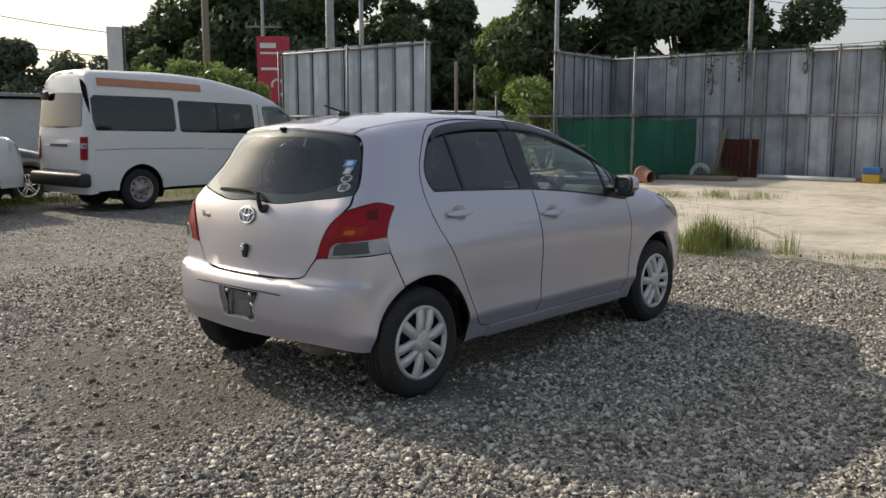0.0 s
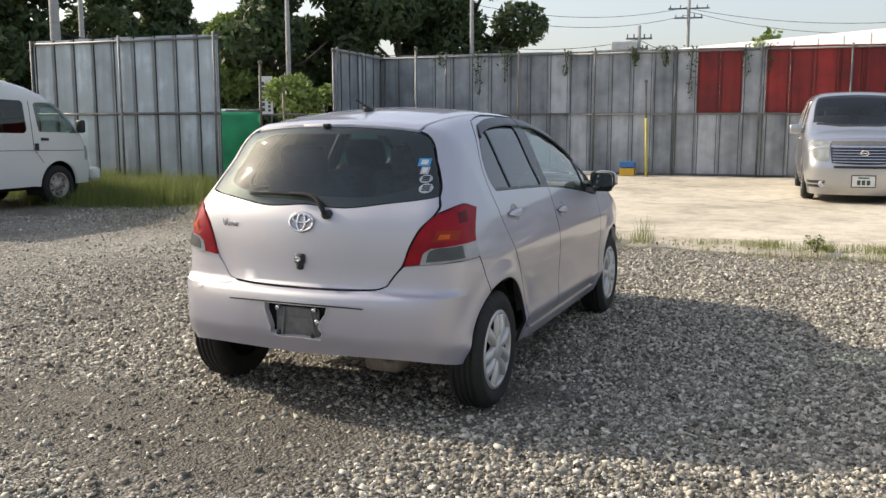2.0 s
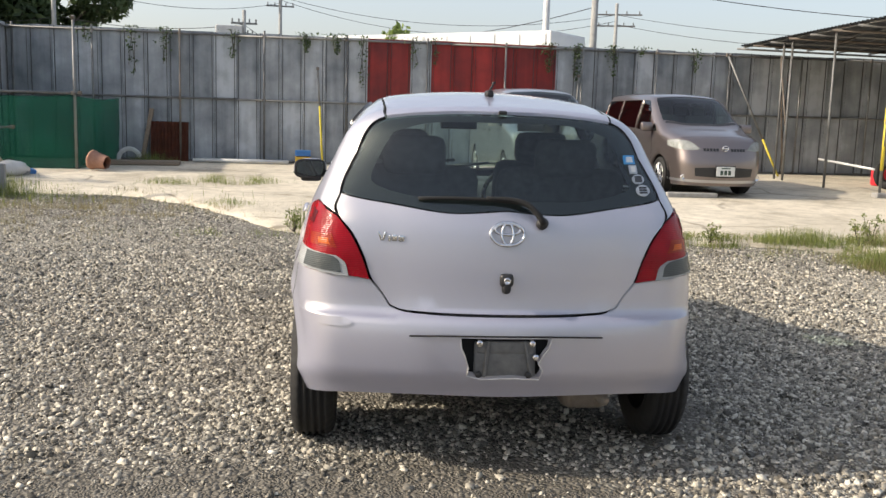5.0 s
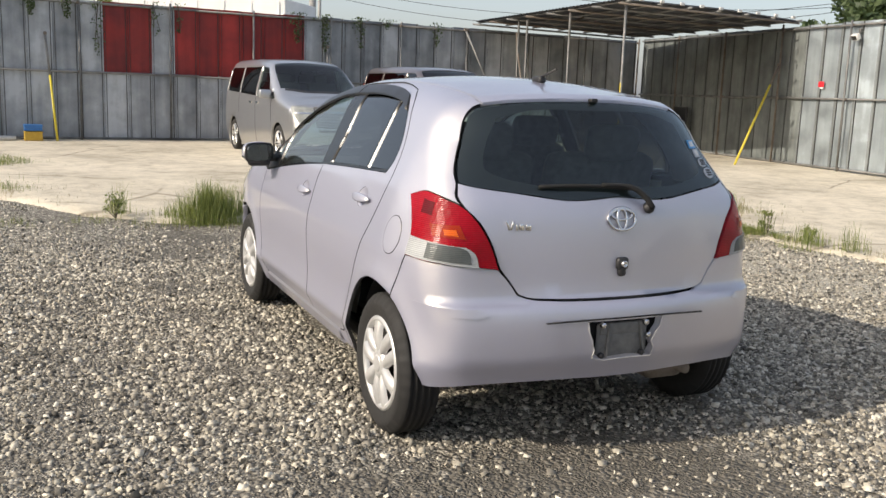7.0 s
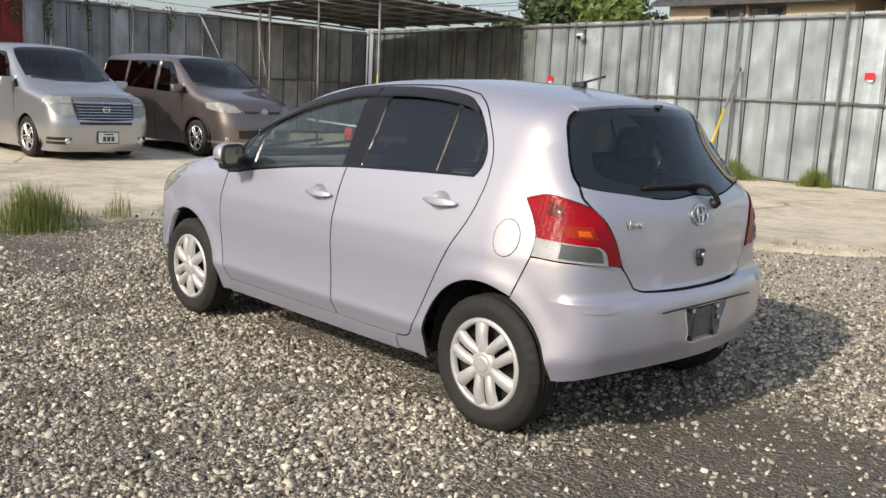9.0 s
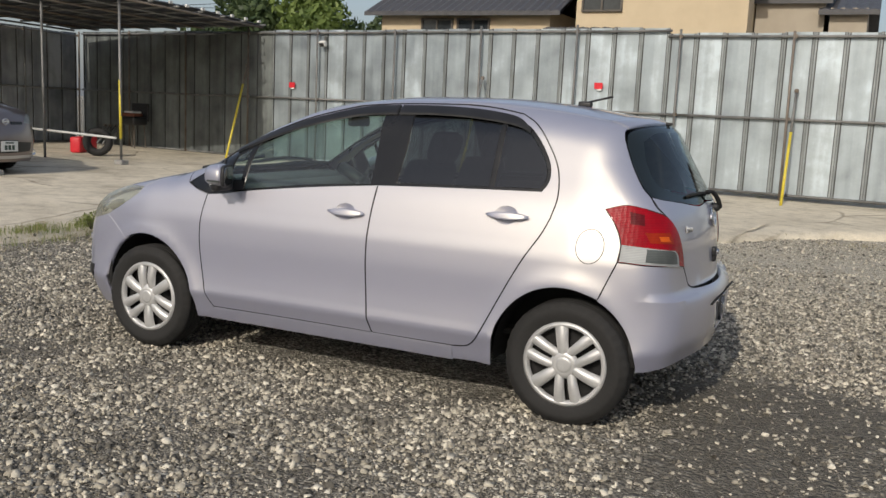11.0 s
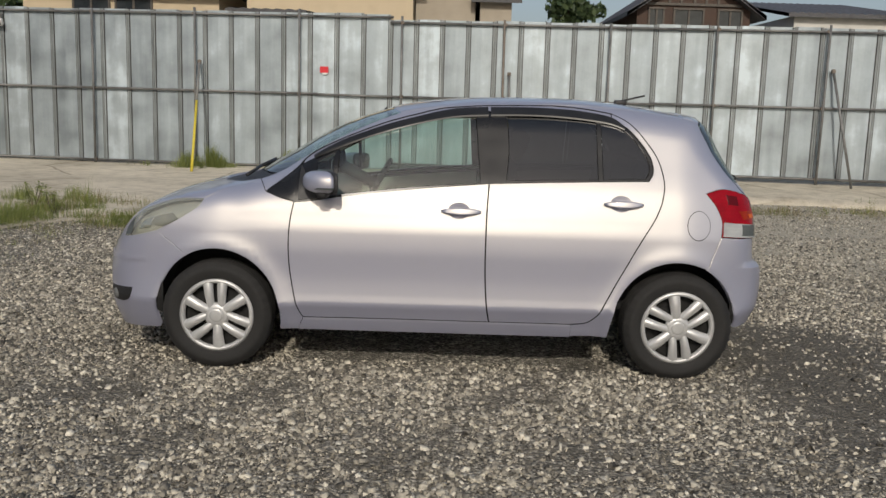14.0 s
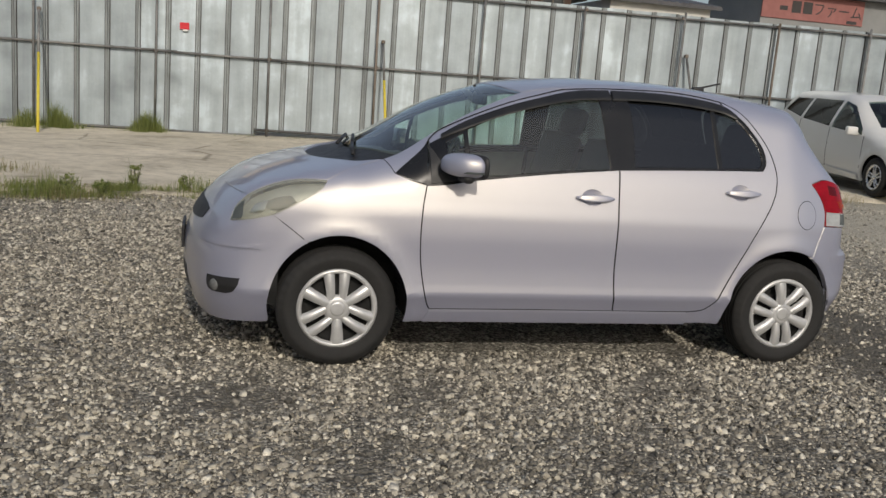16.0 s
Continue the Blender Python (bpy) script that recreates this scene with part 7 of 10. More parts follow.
        v.over("front_lip", "nose", F, [[(-0.78, 0.27), (0.0, 0.25), (0.78, 0.27)], [(0.78, 0.31), (0.0, 0.295), (-0.78, 0.31)]], M_SILVER, "", v.nose, "L", 0.012)
        v.plate(b.front(0, 0.45)[0] + 0.02, 0.45, 1, False, v.nose)
        fog_y, fog_z = 0.66, 0.33
    c = b.front(0, badge_z)
    bm = bmesh.new()
    tube(bm, [(c[0] + 0.03, 0.055 * math.cos(a), badge_z + 0.042 * math.sin(a)) for a in np.linspace(0, 2 * math.pi, 21)], 0.010, 8)
    box(bm, (0.015, 0.13, 0.02), Matrix.Translation((c[0] + 0.03, 0, badge_z)), 0.004)
    part("badge", bm, M_CHROME, v.nose, "round chrome badge", True)
    for k in (1, -1):
        c = b.front(fog_y, fog_z)
        bm = bmesh.new()
        lathe(bm, [(0.055, -0.02), (0.055, 0.01), (0.042, 0.016), (0.036, 0.006), (0.0, 0.010)], 20, Matrix.Translation((c[0], k * c[1], c[2])) @ Matrix.Rotation(radians(-90), 4, "Z"))
        part("fog_lamp", bm, M_CHROME, v.nose, smooth=True)
    v.over("tail_lamp", "tail", R, [(0.66, 0.9), (0.80, 0.9), (0.74, 1.45), (0.66, 1.45)], M_LENS_RED, "red tail lamp", v.tail, up=0.01)
    v.over("tail_glass", "tail", R, [(-0.6, 1.1), (0.6, 1.1), (0.54, 1.58), (-0.54, 1.58)], M_TINT, "", v.tail, "L", 0.008, 0.12)
    v.wheels((1.45, -1.45), 0.77 if silver else 0.735, 0.32, 0.20, 0.215, alloy_design, M_ALLOY)
    v.underside(-2.0, 1.9, 0.66, 0.20, 0.42)


def estate_mpv(name, label, m, mat, category="car", low=True):
    """A long low people carrier."""
    b = Body(width=[(0.12, 0.78), (0.3, 0.84), (0.6, 0.865), (0.85, 0.86), (1.0, 0.84), (1.2, 0.77), (1.4, 0.68), (1.55, 0.60)],
             narrow=[(-2.4, -0.10), (-1.9, -0.01), (1.2, 0.0), (1.8, -0.06), (2.4, -0.16)],
             top=[(-2.4, 1.46), (-2.1, 1.53), (-1.0, 1.60), (-0.2, 1.60), (0.2, 1.54), (0.6, 1.38), (1.0, 1.17), (1.25, 1.04), (1.5, 0.98), (1.9, 0.88), (2.15, 0.78), (2.4, 0.6)],
             crown=[(-2.3, 0.10), (0.2, 0.14), (0.8, 0.26), (1.3, 0.12), (2.2, 0.15)],
             nose=[(0.1, 2.22), (0.3, 2.33), (0.5, 2.34), (0.75, 2.26), (1.6, 2.2)], tail=[(0.2, -2.32), (0.5, -2.40), (0.9, -2.38), (1.1, -2.30), (1.5, -2.02)],
             nose_bow=0.34, tail_bow=0.14, arches=[(1.38, 0.32, 0.39, 0.39), (-1.38, 0.32, 0.39, 0.39)], flare=0.016, soft=(0.13, 0.18, 0.14), axis=0.85, ends=(1.4, -1.4))
    v = Maker(name, label, m, b, mat, category)
    S, T, F, R = b.side, b.above, b.front, b.rear
    wins = [[(-2.0, 1.16), (-1.30, 1.06), (-1.20, 1.42), (-1.78, 1.40)], [(-1.22, 1.05), (-0.22, 0.995), (-0.18, 1.46), (-1.14, 1.43)], [(-0.14, 0.99), (0.86, 0.95), [(0.80, 1.05), (0.52, 1.24), (0.26, 1.40)], (-0.10, 1.46)]]
    scr = [both([T(1.16, 0.0), T(1.12, 0.3), T(0.98, 0.60)]), [T(0.98, 0.60), T(0.66, 0.55), T(0.28, 0.48)], both([T(0.27, 0.0), T(0.28, 0.3), T(0.28, 0.48)])[::-1], [flip_y(p) for p in [T(0.28, 0.48), T(0.66, 0.55), T(0.98, 0.60)]]]
    v.shell(0.20, ((1.38, 0.365), (-1.38, 0.365), 0.32), 1.95, (2.06, 0.82), -2.08, (-2.0, 1.38), wins, scr)
    v.panes(wins, [M_PRIVACY, M_PRIVACY, M_FLOAT], ["rear_window", "side_window", "door_window"])
    v.lay("windscreen", "long", scr, M_FLOAT, raise_by=-0.008, rim=0.0, gap=-0.004, step=0.1)
    v.cabin(-1.9, 0.9, 0.92, 1.4)
    for pts in ([(-0.17, 0.98), (-0.158, 0.98), (-0.15, 0.26), (-0.162, 0.26)], [(-1.26, 1.04), (-1.248, 1.04), (-1.2, 0.6), (-1.212, 0.6)], [(0.93, 0.94), (0.942, 0.94), (0.96, 0.4), (0.948, 0.4)]):
        v.over("door_gap", "long", S, pts, M_DARK, up=0.001)
    for x in (0.0, -0.34):
        v.over("door_handle", "long", S, [(x - 0.09, 0.875), (x + 0.09, 0.87), (x + 0.09, 0.845), (x - 0.09, 0.85)], mat, up=0.02)
    v.over("rear_trim", "long", S, [(-2.02, 1.02), (-1.6, 0.975), (-1.6, 0.955), (-2.02, 0.995)], M_DARK, up=0.003)
    v.over("side_skirt", "long", S, [(-0.92, 0.30), (0.92, 0.30), (0.92, 0.21), (-0.92, 0.21)], mat, up=0.02)
    v.over("headlamp", "nose", F, [[(0.45, 0.66), (0.62, 0.66)], [(0.76, 0.72), (0.74, 0.80)], [(0.62, 0.80), (0.45, 0.72)]], M_HEADLAMP, "clear headlamp", v.nose, up=0.008)
    v.over("grille", "nose", F, [(-0.4, 0.58), (0.4, 0.58), (0.42, 0.70), (-0.42, 0.70)], M_BLACK, "", v.nose, "L", 0.006)
    v.over("tail_lamp", "tail", R, [(0.58, 0.78), (0.78, 0.78), (0.72, 1.08), (0.60, 1.08)], M_LENS_RED, "red tail lamp", v.tail, up=0.01)
    v.mirror(0.72, 1.0, b.side(0.72, 0.95)[1], (0.10, 0.20, 0.14))
    v.wheels((1.38, -1.38), 0.745, 0.32, 0.20, 0.20, alloy_design, M_ALLOY)
    v.underside(-1.9, 1.9, 0.64, 0.20, 0.42)


def off_roader():
    """The big white four-wheel drive whose nose stands behind the van."""
    b = Body(width=[(0.3, 0.88), (0.6, 0.96), (1.0, 0.97), (1.25, 0.92), (1.6, 0.80), (1.85, 0.70)],
             narrow=[(-2.4, -0.05), (-2.0, 0.0), (1.6, 0.0), (2.1, -0.05), (2.4, -0.10)],
             top=[(-2.4, 1.80), (-2.0, 1.88), (0.0, 1.88), (0.4, 1.80), (0.8, 1.54), (1.1, 1.40), (1.3, 1.33), (1.9, 1.27), (2.3, 1.18), (2.45, 1.05)],
             crown=[(-2.3, 0.08), (0.5, 0.14), (1.2, 0.10), (2.3, 0.08)],
             nose=[(0.2, 2.30), (0.5, 2.42), (0.8, 2.40), (1.1, 2.34), (1.9, 2.3)], tail=[(0.2, -2.40), (0.6, -2.45), (1.9, -2.3)],
             nose_bow=0.16, tail_bow=0.08, arches=[(1.42, 0.40, 0.48, 0.48), (-1.42, 0.40, 0.48, 0.48)], flare=0.03, soft=(0.14, 0.16, 0.14), axis=0.95, ends=(1.5, -1.5))
    v = Maker("off_roader", "white four-wheel-drive car behind the van", heading(-0.62, 11.28, 0.0), b, M_PEARL)
    S, T, F, R = b.side, b.above, b.front, b.rear
    wins = [[(-2.1, 1.28), (-1.2, 1.26), (-1.2, 1.68), (-2.0, 1.68)], [(-1.1, 1.26), (-0.1, 1.24), (-0.1, 1.70), (-1.1, 1.70)], [(0.0, 1.24), (0.95, 1.22), (0.42, 1.66), (0.0, 1.70)]]
    scr = [both([T(1.12, 0.0), T(1.08, 0.35), T(0.98, 0.68)]), [T(0.98, 0.68), T(0.46, 0.60)], both([T(0.48, 0.0), T(0.46, 0.60)])[::-1], [flip_y(T(0.46, 0.60)), flip_y(T(0.98, 0.68))]]
    v.shell(0.42, ((1.42, 0.47), (-1.42, 0.47), 0.42), 2.05, (2.2, 1.16), -2.2, (-2.2, 1.72), wins, scr)
    v.panes(wins, [M_PRIVACY, M_PRIVACY, M_FLOAT], ["rear_window", "side_window", "door_window"])
    v.lay("windscreen", "long", scr, M_FLOAT, raise_by=-0.008, rim=0.0, gap=-0.004, step=0.1)
    v.cabin(-2.0, 1.0, 1.15, 1.7)
    v.over("headlamp", "nose", F, [[(0.52, 0.88), (0.70, 0.88)], [(0.86, 0.93), (0.86, 1.10)], [(0.70, 1.12), (0.52, 1.10)]], M_HEADLAMP, "large clear headlamp", v.nose, up=0.008)
    g = v.over("grille", "nose", F, [(-0.48, 0.74), (0.48, 0.74), (0.50, 1.0), (-0.50, 1.0)], M_BLACK, "black grille with chrome bars", v.nose, "L", 0.008)
    for k in range(4):
        part_data("grille_bar", skin(b, "nose", v.outline(F, [(-0.47, 0.76 + 0.06 * k), (0.47, 0.76 + 0.06 * k), (0.47, 0.785 + 0.06 * k), (-0.47, 0.785 + 0.06 * k)]), gap=0.0, raise_by=0.018, rim=0.006, step=0.1), M_CHROME, g)
    v.over("lower_intake", "nose", F, [(-0.6, 0.50), (0.6, 0.50), (0.6, 0.62), (-0.6, 0.62)], M_BLACK, "", v.nose, "L", 0.006)
    v.mirror(0.85, 1.28, b.side(0.85, 1.2)[1], (0.12, 0.22, 0.18))
    v.wheels((1.42, -1.42), 0.82, 0.39, 0.26, 0.23, alloy_design, M_ALLOY)
    v.underside(-2.1, 2.0, 0.76, 0.34, 0.62)


high_roof_van()
minivan("minivan", "silver people carrier with a chrome grille on the concrete", heading(12.78, -2.65, 183.7, 0.085), M_SILVER, True)
minivan("minivan", "mauve-brown people carrier with dark rear windows", heading(12.45, -5.44, 182.5, 0.085), M_BROWN, False)
estate_mpv("people_carrier", "white low people carrier by the fence", heading(-9.62, -8.80, 82.7, 0.135, 2.6), M_PEARL)
estate_mpv("dark_car", "black car standing beyond the white van", heading(1.1, 13.0, 0.0), M_NIGHT)
off_roader()


# ---- shed, net enclosure and the small things round the yard ----
M_SHED_ROOF = varied("dark corrugated roof", (0.06, 0.065, 0.07), (0.13, 0.135, 0.14), 4.0, (0.5, 0.75), 0.3)
M_TIMBER = varied("old timber", (0.16, 0.12, 0.085), (0.30, 0.24, 0.18), 7.0, (0.75, 0.9), stretch=(1, 6, 6))
M_RUST = varied("rusty sheet", (0.10, 0.030, 0.018), (0.20, 0.070, 0.040), 5.0, (0.7, 0.9))
M_RED = varied("red paint", (0.52, 0.018, 0.028), (0.66, 0.03, 0.045), 8.0, (0.35, 0.55))
M_BLUE = varied("blue paint", (0.03, 0.13, 0.36), (0.05, 0.20, 0.48), 9.0, (0.4, 0.6))
M_AMBER = varied("ochre crate", (0.50, 0.30, 0.03), (0.62, 0.40, 0.06), 9.0, (0.5, 0.7))
M_CLAY = varied("terracotta", (0.30, 0.15, 0.10), (0.42, 0.23, 0.16), 12.0, (0.8, 0.9))
M_PVC = varied("pale plastic pipe", (0.52, 0.52, 0.50), (0.68, 0.68, 0.66), 6.0, (0.4, 0.6))
M_BLOCK = varied("concrete block", (0.22, 0.215, 0.205), (0.38, 0.37, 0.35), 8.0, (0.85, 0.95), bump=0.01)


def net_material(name, dark, light, clear):
    m, n, l, b = material(name, 0.8)
    v = coords(n, l, (1, 1, 1))
    l.new(ramp(n, l, noise_node(n, l, v, 1.3, 5.0), [(0.3, dark), (0.7, light)]), b.inputs["Base Color"])
    tl, back = n.new("ShaderNodeBsdfTranslucent"), n.new("ShaderNodeMixShader")
    l.new(b.inputs["Base Color"].links[0].from_socket, tl.inputs["Color"])
    back.inputs[0].default_value = 0.5
    l.new(b.outputs[0], back.inputs[1]), l.new(tl.outputs[0], back.inputs[2])
    tr, mx = n.new("ShaderNodeBsdfTransparent"), n.new("ShaderNodeMixShader")
    mx.inputs[0].default_value = clear
    l.new(back.outputs[0], mx.inputs[1]), l.new(tr.outputs[0], mx.inputs[2])
    l.new(mx.outputs[0], n["Material Output"].inputs["Surface"])
    return m


M_NET = net_material("green net", (0.006, 0.12, 0.070), (0.018, 0.27, 0.155), 0.42)
M_TARP = net_material("bright green tarpaulin", (0.03, 0.34, 0.19), (0.08, 0.54, 0.32), 0.12)


def net_sheet(name, a, b, z0, z1, label, seed=0.0, sag=0.05, mat=None):
    """A hanging net between two posts, bellied and creased, with a doubled hem."""
    a, b = Vector((*a, 0)), Vector((*b, 0))
    run, nu, nv = b - a, max(8, int((b - a).length / 0.12)), 12
    side = Vector((-run.y, run.x, 0)).normalized()
    verts, faces = [], []
    for i in range(nu + 1):
        for j in range(nv + 1):
            s, t = i / nu, j / nv
            fold = 0.05 * noise.noise((s * 5 + seed, t * 2.2, seed)) + 0.025 * noise.noise((s * 14 + seed, t * 5, 3 + seed))
            z = z0 + (z1 - z0) * t - sag * math.sin(math.pi * s) * t
            verts.append(tuple(a + run * s + side * fold * (1 - 0.6 * t) + Vector((0, 0, z))))
    for i in range(nu):
        for j in range(nv):
            k = i * (nv + 1) + j
            faces.append((k, k + nv + 1, k + nv + 2, k + 1))
    me = raw_mesh(name, verts, faces)
    ob = part_data(name, me, mat or M_NET, smooth=True)
    th = ob.modifiers.new("thickness", "SOLIDIFY")
    th.thickness = 0.004
    return tagged(ob, label, "net")


def pipe_thing(name, a, b, r, mat, label, category="pole", band=None):
    """A scaffold pipe; band: its lower part painted, as (share, material)."""
    a, b = Vector(a), Vector(b)
    root = empty(name, Matrix.Translation(a), label, category)
    d = b - a
    cut = band[0] if band else 0.0
    if band:
        bm = bmesh.new()
        rod(bm, (0, 0, 0), d * cut, r * 1.04, 12)
        part("painted_end", bm, band[1], root, smooth=True)
    bm = bmesh.new()
    rod(bm, d * cut, d, r, 12)
    part("pipe", bm, mat, root, smooth=True)
    bm = bmesh.new()
    box(bm, (0.07, 0.07, 0.07), Matrix.Translation(d * 0.985), 0.012)
    part("clamp", bm, M_PIPE_OLD, root)
    return root


# net enclosure in the corner
net_sheet("green_net", (13.12, 8.22), (13.13, 6.24), 0.03, 1.52, "dark green safety net on scaffold pipes", 1.0)
net_sheet("green_net", (13.17, 6.22), (16.15, 6.22), 0.08, 1.50, "dark green safety net on scaffold pipes", 5.0)
net_sheet("green_net", (10.25, 9.55), (10.35, 8.45), 0.12, 1.62, "bright green tarpaulin net on a frame", 9.0, 0.0, M_TARP)
pipe_thing("scaffold_pole", (13.1, 6.23, 0.05), (13.14, 6.23, 3.02), 0.027, M_PIPE, "grey scaffold pole holding the green net")
pipe_thing("scaffold_pole", (13.06, 8.28, 0.02), (13.1, 8.30, 3.05), 0.027, M_PIPE, "grey scaffold pole holding the green net")
pipe_thing("scaffold_pole", (10.3, 8.42, 0.0), (10.34, 8.42, 2.62), 0.026, M_PIPE_OLD, "rusty brown scaffold pole in the weeds")
pipe_thing("scaffold_pole", (10.6, 8.02, 0.0), (10.55, 8.02, 2.05), 0.024, M_PIPE_OLD, "rusty brown scaffold pole in the weeds")
for z, a, b in ((1.53, (10.2, 9.6), (13.1, 6.2)), (1.54, (13.08, 8.32), (13.12, 6.1)), (0.86, (10.3, 8.5), (12.9, 7.3)), (1.60, (9.0, 8.3), (10.4, 8.5))):
    pipe_thing("scaffold_rail", (*a, z), (*b, z + 0.02), 0.022, M_PIPE, "grey scaffold rail clamped between poles", "rail")

# braces that prop the fences
brace_band = (0.62, M_YELLOW)
pipe_thing("fence_brace", (4.65, -11.15, slab_height(4.65, -11.15)), (4.89, -12.72, 2.15), 0.024, M_PIPE, "pipe brace with a yellow lower part", "brace", brace_band)
pipe_thing("fence_brace", (-1.2, -11.15, slab_height(-1.2, -11.15)), (-1.2, -12.10, 2.06), 0.024, M_PIPE, "pipe brace with a yellow lower part", "brace", brace_band)
pipe_thing("fence_brace", (-7.45, -10.95, slab_height(-7.45, -10.95)), (-7.13, -11.46, 2.27), 0.024, M_PIPE, "bare grey pipe brace", "brace")
pipe_thing("fence_brace", (10.68, -11.78, slab_height(10.68, -11.78)), (11.36, -13.45, 2.32), 0.024, M_PIPE_OLD, "pipe brace with a yellow lower part", "brace", (0.78, M_YELLOW))
pipe_thing("fence_brace", (15.9, 1.62, slab_height(15.9, 1.62)), (16.45, 1.78, 2.35), 0.024, M_PIPE, "pipe brace with a yellow lower part", "brace", (0.6, M_YELLOW))
pipe_thing("fence_brace", (16.2, -4.25, slab_height(16.2, -4.25)), (16.78, -4.45, 2.40), 0.024, M_PIPE, "pipe brace with a yellow lower part", "brace", (0.55, M_YELLOW))
pipe_thing("fence_brace", (16.2, -9.35, slab_height(16.2, -9.35)), (16.95, -8.15, 3.05), 0.024, M_PIPE, "pipe brace with a yellow lower part", "brace", (0.3, M_YELLOW))


def shed():
    """A lean-to of scaffold pipes with a corrugated roof in the far corner."""
    root = empty("shed", pose(10.9, -8.9, 0), "open lean-to shed of scaffold pipes with a dark sheet roof", "shed")
    A, B, C, D = Vector((0, 0.05, 3.30)), Vector((0.15, -4.65, 3.22)), Vector((6.35, -4.7, 3.12)), Vector((6.3, 0.2, 3.20))
    n = 9
    for i in range(n):
        s0, s1 = i / n, (i + 1) / n
        p, q, r, t = A.lerp(D, s0), A.lerp(D, s1), B.lerp(C, s1), B.lerp(C, s0)
        k, rows = 10, []
        bm = bmesh.new()
        for j in range(k + 1):
            u = j / k
            a, b = p.lerp(q, u), t.lerp(r, u)
            w = 0.018 * (1 if j % 2 else -1)
            rows.append([bm.verts.new(a + Vector((0, 0.12, 0.06 + w))), bm.verts.new(a.lerp(b, 0.5) + Vector((0, 0, 0.10 + w))), bm.verts.new(b + Vector((0, 0, 0.04 + w)))])
        for e, f in zip(rows, rows[1:]):
            for m in range(2):
                bm.faces.new((e[m], f[m], f[m + 1], e[m + 1]))
        bmesh.ops.solidify(bm, geom=bm.faces[:], thickness=0.006)
        part("roof_sheet", bm, M_SHED_ROOF, root)
    for i in range(8):
        s = i / 7
        bm = bmesh.new()
        rod(bm, A.lerp(D, s) + Vector((0, 0.2, -0.02)), B.lerp(C, s) + Vector((0, -0.05, -0.02)), 0.024)
        part("rafter", bm, M_PIPE if i % 2 else M_PIPE_OLD, root, smooth=True)
    for i in range(7):
        s = i / 6
        bm = bmesh.new()
        rod(bm, A.lerp(B, s) + Vector((-0.12, 0, 0.03)), D.lerp(C, s) + Vector((0.05, 0, 0.03)), 0.024)
        part("purlin", bm, M_PIPE, root, smooth=True)
    for i in range(9):
        s = (i + 0.5) / 9
        a = A.lerp(B, s)
        bm = bmesh.new()
        box(bm, (0.05, 0.10, 0.06), Matrix.Translation(a + Vector((-0.12, 0, 0.08))), 0.012)
        part("clip", bm, M_PVC, root)
    for x, y in ((0.0, 0.05), (2.08, 0.05), (4.0, 0.05), (4.42, 0.05)):
        post = new("post")
        post.parent = root
        top = 3.28 - 0.02 * x
        z0 = slab_height(10.9 + x, -8.9)
        bm = bmesh.new()
        rod(bm, (x, y, z0 + (0.06 if x == 0 else 0)), (x + 0.03, y, top), 0.026, 12)
        part("pipe", bm, M_PIPE, post, smooth=True)
        if x == 0:
            bm = bmesh.new()
            rod(bm, (x + 0.006, y, 0.58), (x + 0.02, y, 1.72), 0.029, 12)
            part("painted_band", bm, M_YELLOW, post, "yellow painted band", True)
            bm = bmesh.new()
            box(bm, (0.20, 0.20, 0.09), Matrix.Translation((x, y, z0 + 0.045)), 0.015)
            part("footing", bm, M_BLOCK, post, "small concrete footing")
            bm = bmesh.new()
            rod(bm, (x - 0.02, y + 0.16, 0.60), (x + 2.6, y - 0.12, 0.66), 0.024, 12)
            part("low_rail", bm, M_PVC, post, "pale low rail", True)
    for a, b in (((4.0, 0.05, 1.2), (4.42, 0.05, 2.4)), ((4.45, 0.1, 2.9), (5.0, -0.4, 0.2)), ((2.1, 0.05, 3.0), (2.6, -0.6, 3.2))):
        bm = bmesh.new()
        rod(bm, a, b, 0.02)
        part("tie", bm, M_PIPE_OLD, root, smooth=True)


shed()


def can(x, y, size, mat, label):
    z = slab_height(x, y)
    root = empty("fuel_can", pose(x, y, z, 0, 0, 20), label, "can")
    bm = bmesh.new()
    box(bm, (size * 0.7, size, size), Matrix.Translation((0, 0, size / 2)), size * 0.12)
    part("tank", bm, mat, root, smooth=True)
    bm = bmesh.new()
    tube(bm, [(0, -size * 0.3, size * 0.95), (0, -size * 0.25, size * 1.2), (0, size * 0.25, size * 1.2), (0, size * 0.3, size * 0.95)], size * 0.05)
    part("handle", bm, M_CHROME, root, smooth=True)
    bm = bmesh.new()
    rod(bm, (size * 0.1, size * 0.2, size * 0.95), (size * 0.1, size * 0.2, size * 1.08), size * 0.12)
    part("cap", bm, M_BLACK, root)


can(13.9, -10.6, 0.36, M_RED, "red metal fuel can under the shed")
can(14.4, -11.4, 0.34, M_RED, "red metal fuel can under the shed")
bm = bmesh.new()
lathe(bm, [(0.16, -0.09), (0.28, -0.10), (0.31, -0.06), (0.31, 0.06), (0.28, 0.10), (0.16, 0.09)], 28, Matrix.Translation((12.9, -10.2, slab_height(12.9, -10.2) + 0.31)) @ Matrix.Rotation(0.6, 4, "Z"), close=True)
tagged(part("old_tyre", bm, M_RUBBER, smooth=True), "worn tyre standing under the shed", "tyre")


